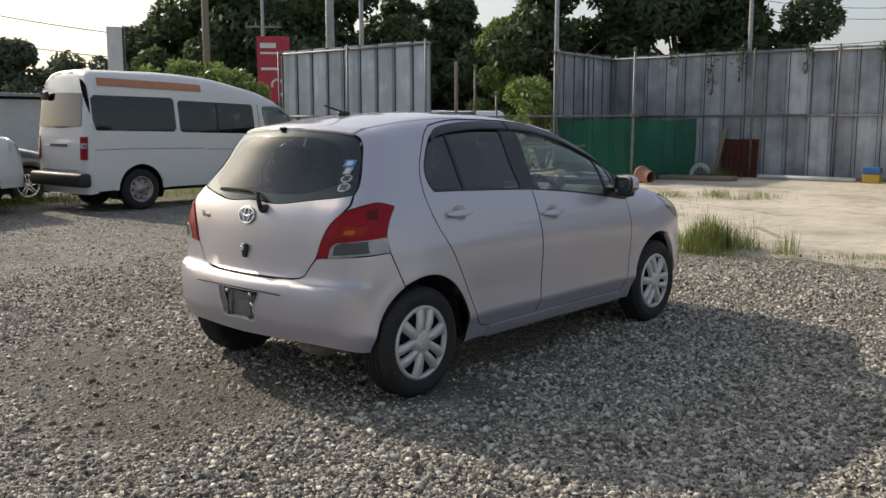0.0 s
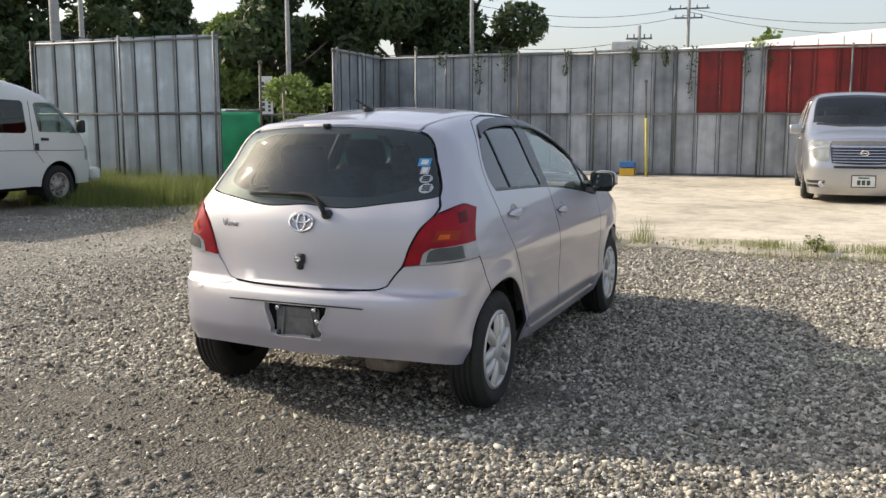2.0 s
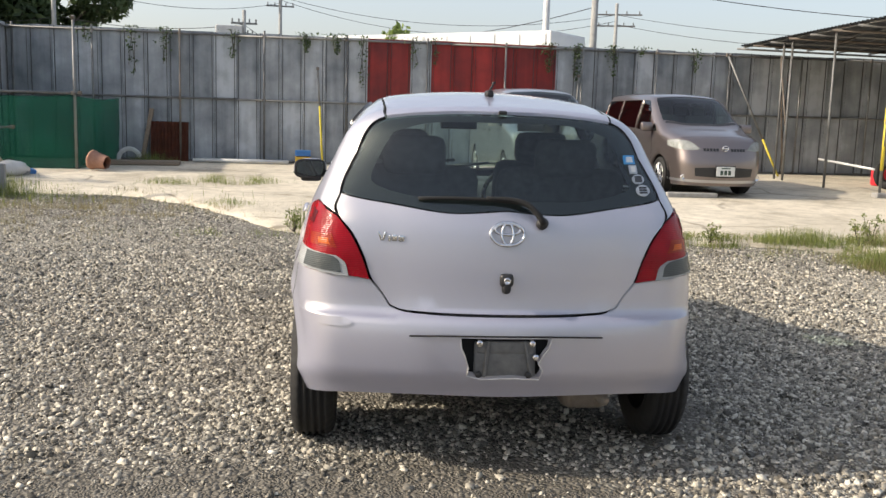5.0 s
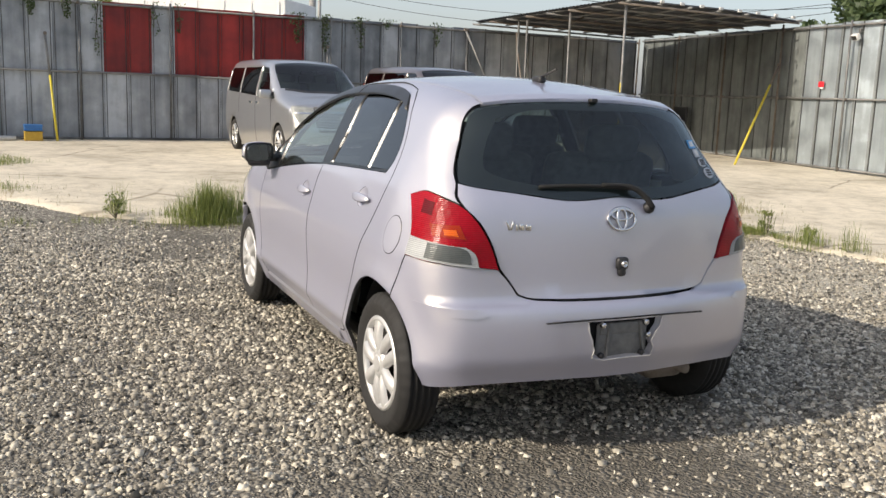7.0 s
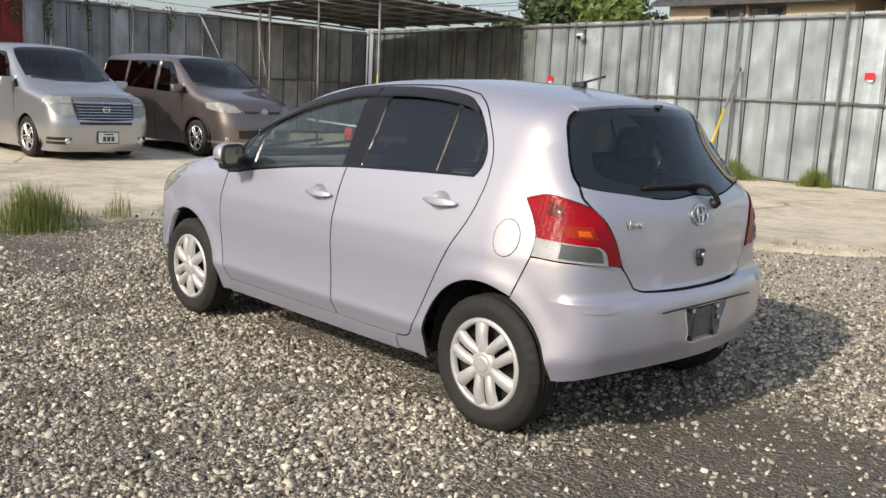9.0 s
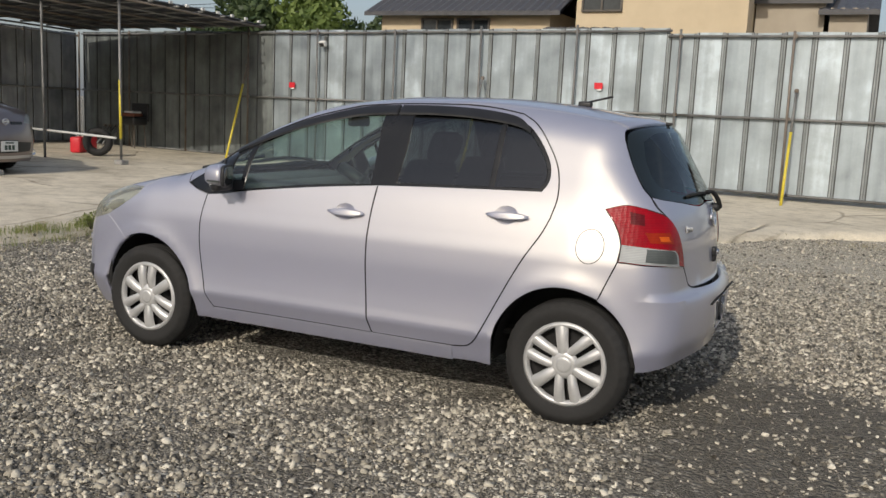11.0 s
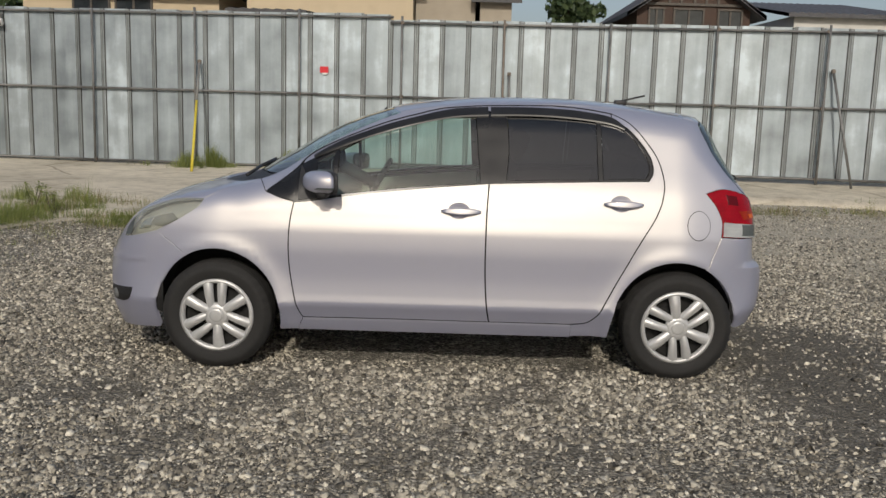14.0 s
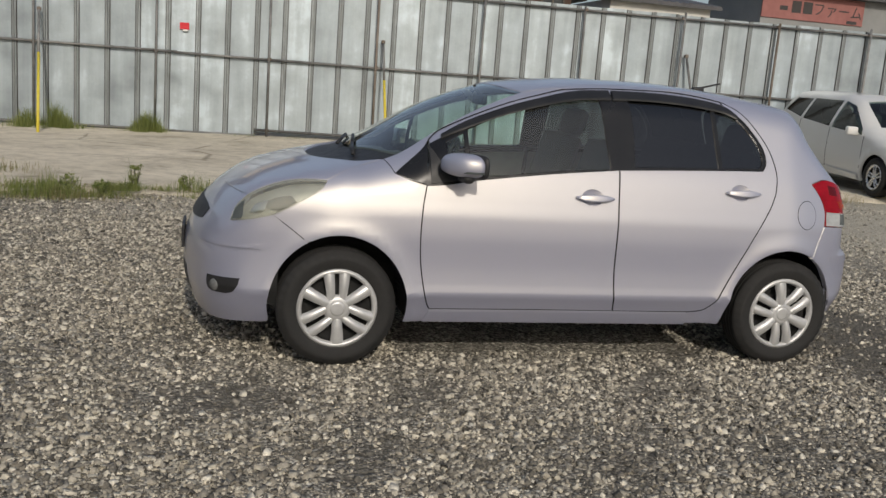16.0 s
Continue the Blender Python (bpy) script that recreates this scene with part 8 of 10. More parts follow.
def workbench():
    z = slab_height(14.9, -13.3)
    root = empty("workbench", pose(14.9, -13.35, z, 0, 0, -6), "dark grill stand with a folded red cloth by the fence", "workbench")
    for x in (-0.24, 0.24):
        for y in (-0.18, 0.18):
            bm = bmesh.new()
            rod(bm, (x * 1.1, y, 0), (x * 0.9, y * 0.9, 0.62), 0.016)
            part("leg", bm, M_PIPE_OLD, root)
    bm = bmesh.new()
    box(bm, (0.62, 0.46, 0.22), Matrix.Translation((0, 0, 0.70)), 0.06)
    part("bowl", bm, M_BLACK, root, smooth=True)
    bm = bmesh.new()
    box(bm, (0.46, 0.34, 0.10), Matrix.Translation((0.02, 0.02, 0.85)) @ Matrix.Rotation(0.1, 4, "Z"), 0.035)
    part("cloth", bm, M_RUST, root, "folded dark red cloth", True)
    bm = bmesh.new()
    box(bm, (0.40, 0.26, 0.05), Matrix.Translation((-0.02, 0.03, 0.92)) @ Matrix.Rotation(-0.15, 4, "Z"), 0.02)
    part("paper", bm, M_PVC, root, "pale folded paper")
    bm = bmesh.new()
    box(bm, (0.62, 0.05, 0.46), Matrix.Translation((0, -0.24, 0.92)), 0.02)
    part("lid", bm, M_BLACK, root, "open black lid")


workbench()
for i, x in enumerate((15.75, 15.95, 16.15, 16.35)):
    pipe_thing("leaning_bar", (x, -13.3, slab_height(x, -13.3)), (x + 0.15, right_line(x) + 0.1, 0.62), 0.022, M_PIPE, "short steel bar leaning at the fence", "bar")


def floodlight():
    c = Vector((9.03, right_line(9.03) + 0.16, 2.80))
    root = empty("floodlight", pose(c.x, c.y, c.z, 0, 0, -6), "small grey floodlight clamped to the fence rail", "lamp")
    bm = bmesh.new()
    box(bm, (0.17, 0.10, 0.13), Matrix.Rotation(radians(-30), 4, "X"), 0.02)
    part("housing", bm, M_PVC, root, smooth=True)
    bm = bmesh.new()
    box(bm, (0.13, 0.01, 0.09), Matrix.Rotation(radians(-30), 4, "X") @ Matrix.Translation((0, 0.052, 0)), 0.003)
    part("glass", bm, M_BLACK, root)
    bm = bmesh.new()
    rod(bm, (0, -0.10, 0.10), (0, 0.0, 0.0), 0.014, 8)
    box(bm, (0.06, 0.05, 0.10), Matrix.Translation((0, -0.10, 0.12)), 0.008)
    part("bracket", bm, M_PIPE, root)


floodlight()


# things along the back fence
def crate():
    root = empty("crate", pose(16.05, 2.08, slab_height(16.05, 2.08), 0, 0, 4), "blue and ochre plastic crates stacked by the fence", "crate")
    for z, m, n in ((0.0, M_AMBER, "lower_crate"), (0.20, M_BLUE, "upper_crate")):
        bm = bmesh.new()
        box(bm, (0.28, 0.34, 0.19 if z == 0 else 0.13), Matrix.Translation((0, 0, z + (0.095 if z == 0 else 0.067))), 0.012)
        for s in (-1, 1):
            box(bm, (0.30, 0.36, 0.018), Matrix.Translation((0, 0, z + (0.095 if z == 0 else 0.067) + s * (0.08 if z == 0 else 0.05))), 0.004)
        part(n, bm, m, root)


crate()
for i, (z, w) in enumerate(((0.0, 0.0), (0.0, 0.16))):
    bm = bmesh.new()
    rod(bm, (15.95 + w * 0.5, 4.55 - 0.1 * i, slab_height(16, 4.5) + z + 0.05), (15.98 + w * 0.5, 2.40 + 0.05 * i, slab_height(16, 2.4) + z + 0.05), 0.045, 14)
    tagged(part("plastic_pipe", bm, M_PVC, smooth=True), "pale plastic pipe lying along the fence", "pipe", "pipes by the fence")
bm = bmesh.new()
rows_ = [[bm.verts.new((0.018 * math.sin(j * math.pi / 2) + (0.004 if z else 0), -0.42 + 0.84 * j / 44, z)) for z in (0.0, 0.9)] for j in range(45)]
for p, q in zip(rows_, rows_[1:]):
    bm.faces.new((p[0], q[0], q[1], p[1]))
bmesh.ops.solidify(bm, geom=bm.faces[:], thickness=0.004)
bmesh.ops.transform(bm, matrix=pose(16.18, 5.12, slab_height(16.1, 5.1), 0, 6, 4), verts=bm.verts)
tagged(part("rusty_sheet", bm, M_RUST), "rusty corrugated sheet leaning at the fence", "sheet")
bm = bmesh.new()
box(bm, (0.03, 0.10, 1.15), pose(16.22, 5.62, slab_height(16.1, 5.1) + 0.62, 10, 5, 0), 0.01)
tagged(part("timber_board", bm, M_TIMBER), "grey timber board leaning at the fence", "board")


def pot(x, y, r, h, mat, label):
    root = empty("plant_pot", pose(x, y, slab_height(x, y) + r * 0.95, 0, 82, 70), label, "pot")
    bm = bmesh.new()
    rings = lathe(bm, [(r * 0.7, 0), (r, h * 0.85), (r * 1.1, h * 0.86), (r * 1.1, h), (r * 0.92, h), (r * 0.85, h * 0.8), (0.0, h * 0.8)], 24)
    bmesh.ops.transform(bm, matrix=Matrix.Rotation(radians(90), 4, "X"), verts=bm.verts)
    bmesh.ops.recalc_face_normals(bm, faces=bm.faces)
    part("pot", bm, mat, root, smooth=True)
    bm = bmesh.new()
    rng = random.Random(3)
    for k in range(3):
        a = rng.uniform(0, 6.28)
        rod(bm, (0, 0, h * 0.8), (0.06 * math.cos(a), 0.06 * math.sin(a), h + rng.uniform(0.05, 0.16)), 0.004, 6)
    part("dry_stems", bm, M_TIMBER, root)


pot(12.75, 5.55, 0.17, 0.34, M_CLAY, "terracotta pot lying on its side on the concrete")
bm = bmesh.new()
for a in np.linspace(0.2, 2.7, 12):
    box(bm, (0.05, 0.10, 0.09), Matrix.Translation((15.9, 5.95 + 0.24 * math.cos(a), 0.12 + 0.26 * math.sin(a))) @ Matrix.Rotation(a, 4, "X"), 0.015)
tagged(part("car_fender", bm, M_PVC, smooth=True), "bent pale plastic wheel-arch piece on the ground", "fender")
bm = bmesh.new()
box(bm, (0.5, 2.0, 0.09), pose(14.7, 5.6, slab_height(14.7, 5.6) + 0.05, 0, 0, 8), 0.02)
tagged(part("plank", bm, M_TIMBER), "weathered plank lying on the concrete", "plank")
rng = random.Random(5)
for i in range(9):
    x, y, s = 11.5 + rng.uniform(-0.6, 0.8), 7.0 + rng.uniform(-0.5, 0.4), rng.uniform(0.14, 0.34)
    bm = bmesh.new()
    box(bm, (s * 1.4, s, s * 0.7), pose(x, y, slab_height(x, y) + s * 0.3, rng.uniform(-15, 15), rng.uniform(-15, 15), rng.uniform(0, 180)), s * 0.12)
    m, lab = ((M_BLOCK, "broken concrete block in the weeds"), (M_TIMBER, "old timber offcut in the weeds"), (M_BLUE, "blue plastic scrap in the weeds"))[2 if i == 4 else (1 if i == 6 else 0)]
    tagged(part("rubble_block", bm, m), lab, "rubble", "rubble at the net")


def sack(x, y, turn, long, mat, label, seed):
    """A slack filled sack lying on the ground, creased and flattened below."""
    bm = bmesh.new()
    g = bmesh.ops.create_uvsphere(bm, u_segments=20, v_segments=12, radius=1.0)
    for v in g["verts"]:
        p = v.co.copy()
        k = 1.0 + 0.20 * noise.noise((p.x * 2 + seed, p.y * 2, p.z * 2)) + 0.08 * noise.noise((p.x * 6, p.y * 6 + seed, p.z * 6))
        v.co = Vector((p.x * long * k, p.y * long * 0.62 * k, max(-0.12, p.z * long * 0.42 * k)))
    bmesh.ops.transform(bm, matrix=pose(x, y, slab_height(x, y) + 0.12, 0, 0, turn), verts=bm.verts)
    tagged(part("sack", bm, mat, smooth=True), label, "sack")


M_PALE_SACK = varied("pale plastic sack", (0.48, 0.47, 0.44), (0.62, 0.61, 0.58), 6.0, (0.5, 0.7))
M_SACK = varied("beige sackcloth", (0.34, 0.25, 0.15), (0.48, 0.37, 0.24), 7.0, (0.8, 0.95), bump=0.01)
sack(11.9, 7.45, 30, 0.50, M_SACK, "slack beige sack on the rubble by the net", 1.0)
sack(11.25, 6.75, -20, 0.34, M_PALE_SACK, "pale crumpled plastic sack in the weeds", 4.0)
sack(11.55, 7.0, 60, 0.22, M_BLUE, "blue plastic sack on the rubble", 7.0)
bm = bmesh.new()
box(bm, (0.14, 0.16, 0.48), pose(8.62, 5.92, 0.22, 0, 3, 12), 0.015)
tagged(part("concrete_stump", bm, M_BLOCK), "short grey concrete stump in the weeds", "stump")

# red tags on the galvanised fence
for x, z in ((9.99, 1.86), (2.40, 2.03)):
    c, t = Vector((x, right_line(x) + 0.055, z)), math.degrees(math.atan(-0.107))
    root = empty("fence_tag", pose(c.x, c.y, c.z, 0, 0, t), "small red notice on the fence", "notice")
    bm = bmesh.new()
    box(bm, (0.17, 0.006, 0.12), None, 0.002)
    part("plate", bm, M_RED, root)
    bm = bmesh.new()
    box(bm, (0.10, 0.006, 0.03), Matrix.Translation((-0.02, 0, -0.076)))
    part("white_tab", bm, M_PAPER, root)

# a kerb stone on the concrete before the brown car
bm = bmesh.new()
box(bm, (0.16, 0.9, 0.09), pose(10.1, -5.0, slab_height(10.1, -5.0) + 0.04, 0, 0, 2), 0.02)
tagged(part("wheel_stop", bm, M_BLOCK), "low concrete wheel stop before the brown car", "wheel stop")


# ---- grass, weeds, creepers and trees ----
def blades(name, patches, label, mat, seed, kind="stuff"):
    """Bent grass blades: patches of (x, y, spread along, spread across, turn, count, height)."""
    rng = np.random.default_rng(seed)
    vs, fs, base = [], [], 0
    for x, y, sx, sy, turn, count, height in patches:
        count = int(count * 1.7)
        u, v = rng.normal(0, 0.5, count) * sx, rng.normal(0, 0.5, count) * sy
        lump = np.array([noise.noise(((x + i) * 2.2, (y + j) * 2.2, seed * 0.7)) + 0.5 * noise.noise(((x + i) * 5.0, (y + j) * 5.0, seed)) for i, j in zip(u, v)])
        keep = lump > (-0.25 if height > 0.3 else 0.02)
        u, v, count = u[keep], v[keep], int(keep.sum())
        c, s = math.cos(radians(turn)), math.sin(radians(turn))
        px, py = x + u * c - v * s, y + u * s + v * c
        h = height * rng.uniform(0.35, 1.0, count) * np.exp(-((u / max(sx, 1e-3)) ** 2 + (v / max(sy, 1e-3)) ** 2) * 0.8)
        h = np.maximum(h, height * 0.18)
        a, lean = rng.uniform(0, 2 * np.pi, count), rng.uniform(0.08, 0.55, count) * h
        w = rng.uniform(0.0014, 0.0034, count) * (0.6 + height)
        dx, dy = np.cos(a), np.sin(a)
        z0 = np.array([(slab_height(i, j) if on_slab(i, j) else 0.0) - 0.01 for i, j in zip(px, py)])
        p = np.stack([
            np.stack([px - dy * w, py + dx * w, z0], 1), np.stack([px + dy * w, py - dx * w, z0], 1),
            np.stack([px + dx * lean * 0.35 - dy * w * 0.8, py + dy * lean * 0.35 + dx * w * 0.8, z0 + h * 0.6], 1), np.stack([px + dx * lean * 0.35 + dy * w * 0.8, py + dy * lean * 0.35 - dx * w * 0.8, z0 + h * 0.6], 1),
            np.stack([px + dx * lean, py + dy * lean, z0 + h], 1)], 1).reshape(-1, 3)
        k = base + 5 * np.arange(count)[:, None]
        fs.append(np.concatenate([k + np.array([[0, 1, 3]]), k + np.array([[0, 3, 2]]), k + np.array([[2, 3, 4]])], 0))
        vs.append(p)
        base += 5 * count
    me = fast_mesh(name, np.vstack(vs), np.vstack(fs))
    return tagged(part_data(name, me, mat), label, "grass", kind=kind)


def leaf_cloud(rng, centres, radii, count, size, squash=0.8):
    """Leaf cards on and in a set of blobs, as arrays of vertices and triangles."""
    centres, radii = np.asarray(centres, float), np.asarray(radii, float)
    pick = rng.choice(len(centres), count, p=radii ** 2 / np.sum(radii ** 2))
    d = rng.normal(0, 1, (count, 3))
    d /= np.linalg.norm(d, axis=1)[:, None]
    r = radii[pick] * rng.uniform(0.55, 1.12, count) ** 0.7
    c = centres[pick] + d * r[:, None] * np.array((1, 1, squash))
    ax = rng.normal(0, 1, (count, 3)) * 0.8 + d * 0.2
    ax /= np.linalg.norm(ax, axis=1)[:, None]
    up = np.cross(ax, d + rng.normal(0, 0.5, (count, 3)))
    up /= np.maximum(np.linalg.norm(up, axis=1), 1e-6)[:, None]
    s = size * rng.uniform(0.5, 1.3, count)[:, None]
    v = np.stack([c - ax * s, c + up * s * 0.45, c + ax * s, c - up * s * 0.45], 1).reshape(-1, 3)
    k = 4 * np.arange(count)[:, None]
    return v, np.concatenate([k + np.array([[0, 1, 2]]), k + np.array([[0, 2, 3]])], 0)


def tree(x, y, height, spread, seed, mat, leaves=9000, leaf=0.22, low=0.25, label="tall broad-leaved tree with a dense dark crown"):
    rng = np.random.default_rng(seed)
    root = empty("tree", pose(x, y, 0), label, "tree")
    bm = bmesh.new()
    r0 = height * 0.022
    knots = [Vector((0.3 * rng.normal() * t, 0.3 * rng.normal() * t, height * 0.8 * t)) for t in np.linspace(0, 1, 6)]
    rings = []
    for i, k in enumerate(knots):
        r = r0 * (1 - 0.16 * i)
        rings.append([bm.verts.new(k + Vector((r * math.cos(a), r * math.sin(a), 0))) for a in np.linspace(0, 2 * math.pi, 10, endpoint=False)])
    for p, q in zip(rings, rings[1:]):
        for i in range(10):
            bm.faces.new((p[i], p[(i + 1) % 10], q[(i + 1) % 10], q[i]))
    centres, radii = [], []
    for i in range(26):
        t = low + (1 - low) * rng.uniform(0, 1) ** 0.8
        a, out = rng.uniform(0, 2 * np.pi), spread * (0.25 + 0.75 * rng.uniform()) * math.sin(math.pi * (0.25 + 0.68 * (t - low) / (1 - low)))
        c = Vector((out * math.cos(a), out * math.sin(a), height * t * 0.95))
        centres.append(c), radii.append(spread * rng.uniform(0.22, 0.42))
        s = knots[min(5, int(t * 5))]
        mid = (s + c) / 2 + Vector((0, 0, -0.1 * out))
        for p, q, r in ((s, mid, r0 * 0.35), (mid, c, r0 * 0.2)):
            rod(bm, p, q, r, 6)
    part("trunk", bm, M_BARK, root, "brown trunk and limbs")
    v, f = leaf_cloud(rng, centres, radii, leaves, leaf)
    part_data("crown", fast_mesh("crown", v, f), mat, root, "crown of small leaves")
    return root


def shrub(name, x, y, z, spread, height, seed, mat, leaves, leaf, label, category="shrub"):
    rng = np.random.default_rng(seed)
    root = empty(name, pose(x, y, z), label, category)
    centres, radii = [], []
    for i in range(14):
        a, out, t = rng.uniform(0, 2 * np.pi), spread * rng.uniform(0.1, 0.8), rng.uniform(0.25, 0.95)
        c = Vector((out * math.cos(a), out * math.sin(a), height * t))
        centres.append(c), radii.append(spread * rng.uniform(0.18, 0.34))
        bm = bmesh.new()
        rod(bm, (0.1 * out * math.cos(a), 0.1 * out * math.sin(a), 0), c, 0.0025 if spread < 0.2 else 0.012 + 0.004 * height, 5)
        part("stem", bm, M_BARK, root)
    v, f = leaf_cloud(rng, centres, radii, leaves, leaf)
    part_data("foliage", fast_mesh("foliage", v, f), mat, root)
    return root


# tall grass at the left fence and in front of the van
blades("grass", [(8.15, 10.2, 1.0, 4.4, 0, 9000, 0.66), (7.35, 8.8, 1.1, 2.4, 0, 6000, 0.58), (8.3, 8.3, 0.8, 1.2, 0, 3000, 0.55), (6.7, 9.6, 0.8, 1.6, 0, 2600, 0.45), (7.4, 10.6, 1.0, 2.6, 0, 3500, 0.5)], "tall green grass along the fence", M_GRASS, 11)
blades("grass", [(4.0, 11.9, 5.0, 1.0, 0, 3000, 0.32), (1.8, 12.5, 2.5, 1.2, 0, 1200, 0.28)], "green grass behind the van", M_GRASS, 12)
blades("grass", [(9.6, 7.3, 1.1, 1.0, 0, 1700, 0.6), (10.6, 8.2, 1.0, 0.8, 0, 1600, 0.9), (7.9, 7.4, 1.0, 1.0, 0, 1100, 0.4), (8.7, 6.1, 0.8, 0.8, 0, 800, 0.4), (6.6, 7.2, 1.4, 1.2, 0, 700, 0.22)], "weedy grass round the rubble", M_GRASS, 13)
blades("dry_grass", [(6.2, 5.6, 2.4, 2.2, 0, 2000, 0.14), (7.6, 4.3, 2.6, 0.9, 0, 1300, 0.13), (5.0, 4.4, 1.4, 2.0, 0, 900, 0.10), (5.2, 6.8, 1.6, 2.2, 0, 1100, 0.12), (7.2, 4.0, 1.2, 2.2, 0, 1500, 0.16), (6.4, 3.0, 0.9, 1.2, 0, 700, 0.12)], "thin dry grass on the gravel", M_STRAW, 14)
# along the slab's edge
blades("grass", [(4.78, 0.45, 0.34, 0.42, 0, 1100, 0.46), (4.75, 0.35, 0.5, 1.0, 0, 220, 0.16)], "bushy grass clump at the slab's edge", M_GRASS, 15)
blades("grass", [(4.85, -2.4, 0.35, 2.6, 0, 1500, 0.13), (4.7, -3.9, 0.5, 1.2, 0, 900, 0.16), (4.3, -3.2, 0.9, 1.6, 0, 700, 0.09), (4.9, 1.9, 0.3, 1.6, 0, 350, 0.13), (4.7, -0.9, 0.25, 1.0, 0, 260, 0.14)], "low grass along the slab's edge", M_GRASS, 16)
blades("grass", [(2.75, -4.78, 0.85, 0.25, 0, 1900, 0.12), (4.75, -5.2, 0.4, 0.3, 0, 400, 0.13)], "low green weeds where slab and gravel meet", M_GRASS, 26)
blades("dry_grass", [(4.6, -1.0, 0.5, 3.2, 0, 900, 0.12), (4.4, -3.6, 0.8, 1.8, 0, 800, 0.10), (3.2, -4.6, 1.8, 0.5, 0, 700, 0.10), (1.4, -4.95, 2.2, 0.4, 0, 400, 0.10)], "dry stalks along the slab's edge", M_STRAW, 17)
blades("grass", [(3.0, -4.75, 0.5, 0.35, 0, 260, 0.24), (2.0, -4.9, 0.3, 0.25, 0, 160, 0.26), (0.3, -5.3, 0.5, 0.25, 0, 150, 0.14), (-0.6, -5.7, 0.6, 0.25, 0, 120, 0.10), (3.9, -4.5, 0.9, 0.4, 0, 800, 0.2), (4.9, -3.4, 0.35, 0.9, 0, 500, 0.16)], "weed sprigs at the slab's edge", M_GRASS, 18)
blades("dry_grass", [(-5.6, -7.6, 2.4, 0.7, 5, 1500, 0.16), (-3.2, -7.2, 1.8, 0.5, -8, 500, 0.10), (-7.6, -7.3, 1.8, 0.6, 0, 700, 0.15)], "dry grass strip on the slab", M_STRAW, 19)
blades("grass", [(-5.4, -7.55, 1.8, 0.5, 5, 700, 0.18), (-6.9, -8.3, 1.0, 0.5, 0, 400, 0.2)], "green weeds in the dry strip", M_GRASS, 20)
blades("grass", [(10.9, 2.9, 0.7, 1.0, 0, 900, 0.24), (10.4, 3.9, 0.4, 0.6, 0, 300, 0.2), (7.6, 2.4, 0.5, 0.5, 0, 260, 0.14), (15.7, 5.4, 0.3, 0.6, 0, 320, 0.35)], "grass tufts in the cracks of the slab", M_GRASS, 21)
blades("grass", [(4.75, -12.3, 0.5, 0.3, 0, 2200, 0.6), (3.0, -12.25, 0.3, 0.25, 0, 1100, 0.45), (-3.6, -11.6, 0.9, 0.3, 0, 400, 0.3), (5.6, -12.5, 0.9, 0.25, 0, 300, 0.2), (0.5, -12.1, 2.5, 0.15, 0, 200, 0.12)], "weeds at the foot of the galvanised fence", M_GRASS, 22)
blades("grass", [(4.95, -2.4, 0.34, 1.7, 0, 2400, 0.13), (4.6, -5.5, 0.7, 0.9, 0, 1500, 0.20), (5.2, -6.4, 0.7, 0.5, 0, 1200, 0.30), (3.4, -4.55, 0.7, 0.3, 0, 1300, 0.20), (4.8, -4.4, 0.4, 0.6, 0, 900, 0.24)], "thick weeds on the broken slab edge", M_GRASS, 27)
blades("dry_grass", [(4.7, -5.7, 0.9, 0.9, 0, 900, 0.30), (4.9, -2.4, 0.4, 1.7, 0, 900, 0.16), (3.4, -4.5, 0.9, 0.4, 0, 700, 0.16)], "brown dead stalks among the weeds", M_STRAW, 28)
blades("tall_weeds", [(x, y, 0.16, 0.16, 0, 60, h) for x, y, h in ((5.2, 1.3, 0.42), (4.85, -0.4, 0.40), (2.6, -5.0, 0.42), (1.55, -5.05, 0.36), (4.4, -5.5, 0.45), (5.0, 0.1, 0.5), (3.5, -4.9, 0.3))], "thin tall weeds at the slab's edge", M_GRASS, 23)
for i, (x, y, wide, high) in enumerate(((3.25, -4.62, 0.19, 0.20), (2.62, -4.98, 0.10, 0.30), (2.95, -4.75, 0.19, 0.12), (2.1, -5.08, 0.09, 0.22), (4.55, -4.95, 0.19, 0.30), (4.95, -5.3, 0.17, 0.34), (4.75, -3.3, 0.18, 0.20), (4.8, -2.2, 0.15, 0.18), (5.0, 1.35, 0.16, 0.24))):
    shrub("weed", x, y, 0.03 if x > 4.4 else 0.0, wide, high, 50 + i, M_GRASS, 230, 0.017, "small leafy green weed at the slab's edge", "weed")
shrub("weed_bush", 8.3, 6.4, 0.0, 0.45, 0.55, 31, M_LEAF_LIGHT, 900, 0.05, "leafy weed bush beside the rubble")
shrub("weed_bush", 10.7, 7.85, 0.0, 0.75, 1.50, 32, M_LEAF_LIGHT, 2200, 0.05, "tall weeds before the green net")
shrub("shrub", 17.9, 12.0, 0.0, 1.5, 2.75, 33, M_LEAF_LIGHT, 2200, 0.11, "spreading light green shrub behind the pipes")

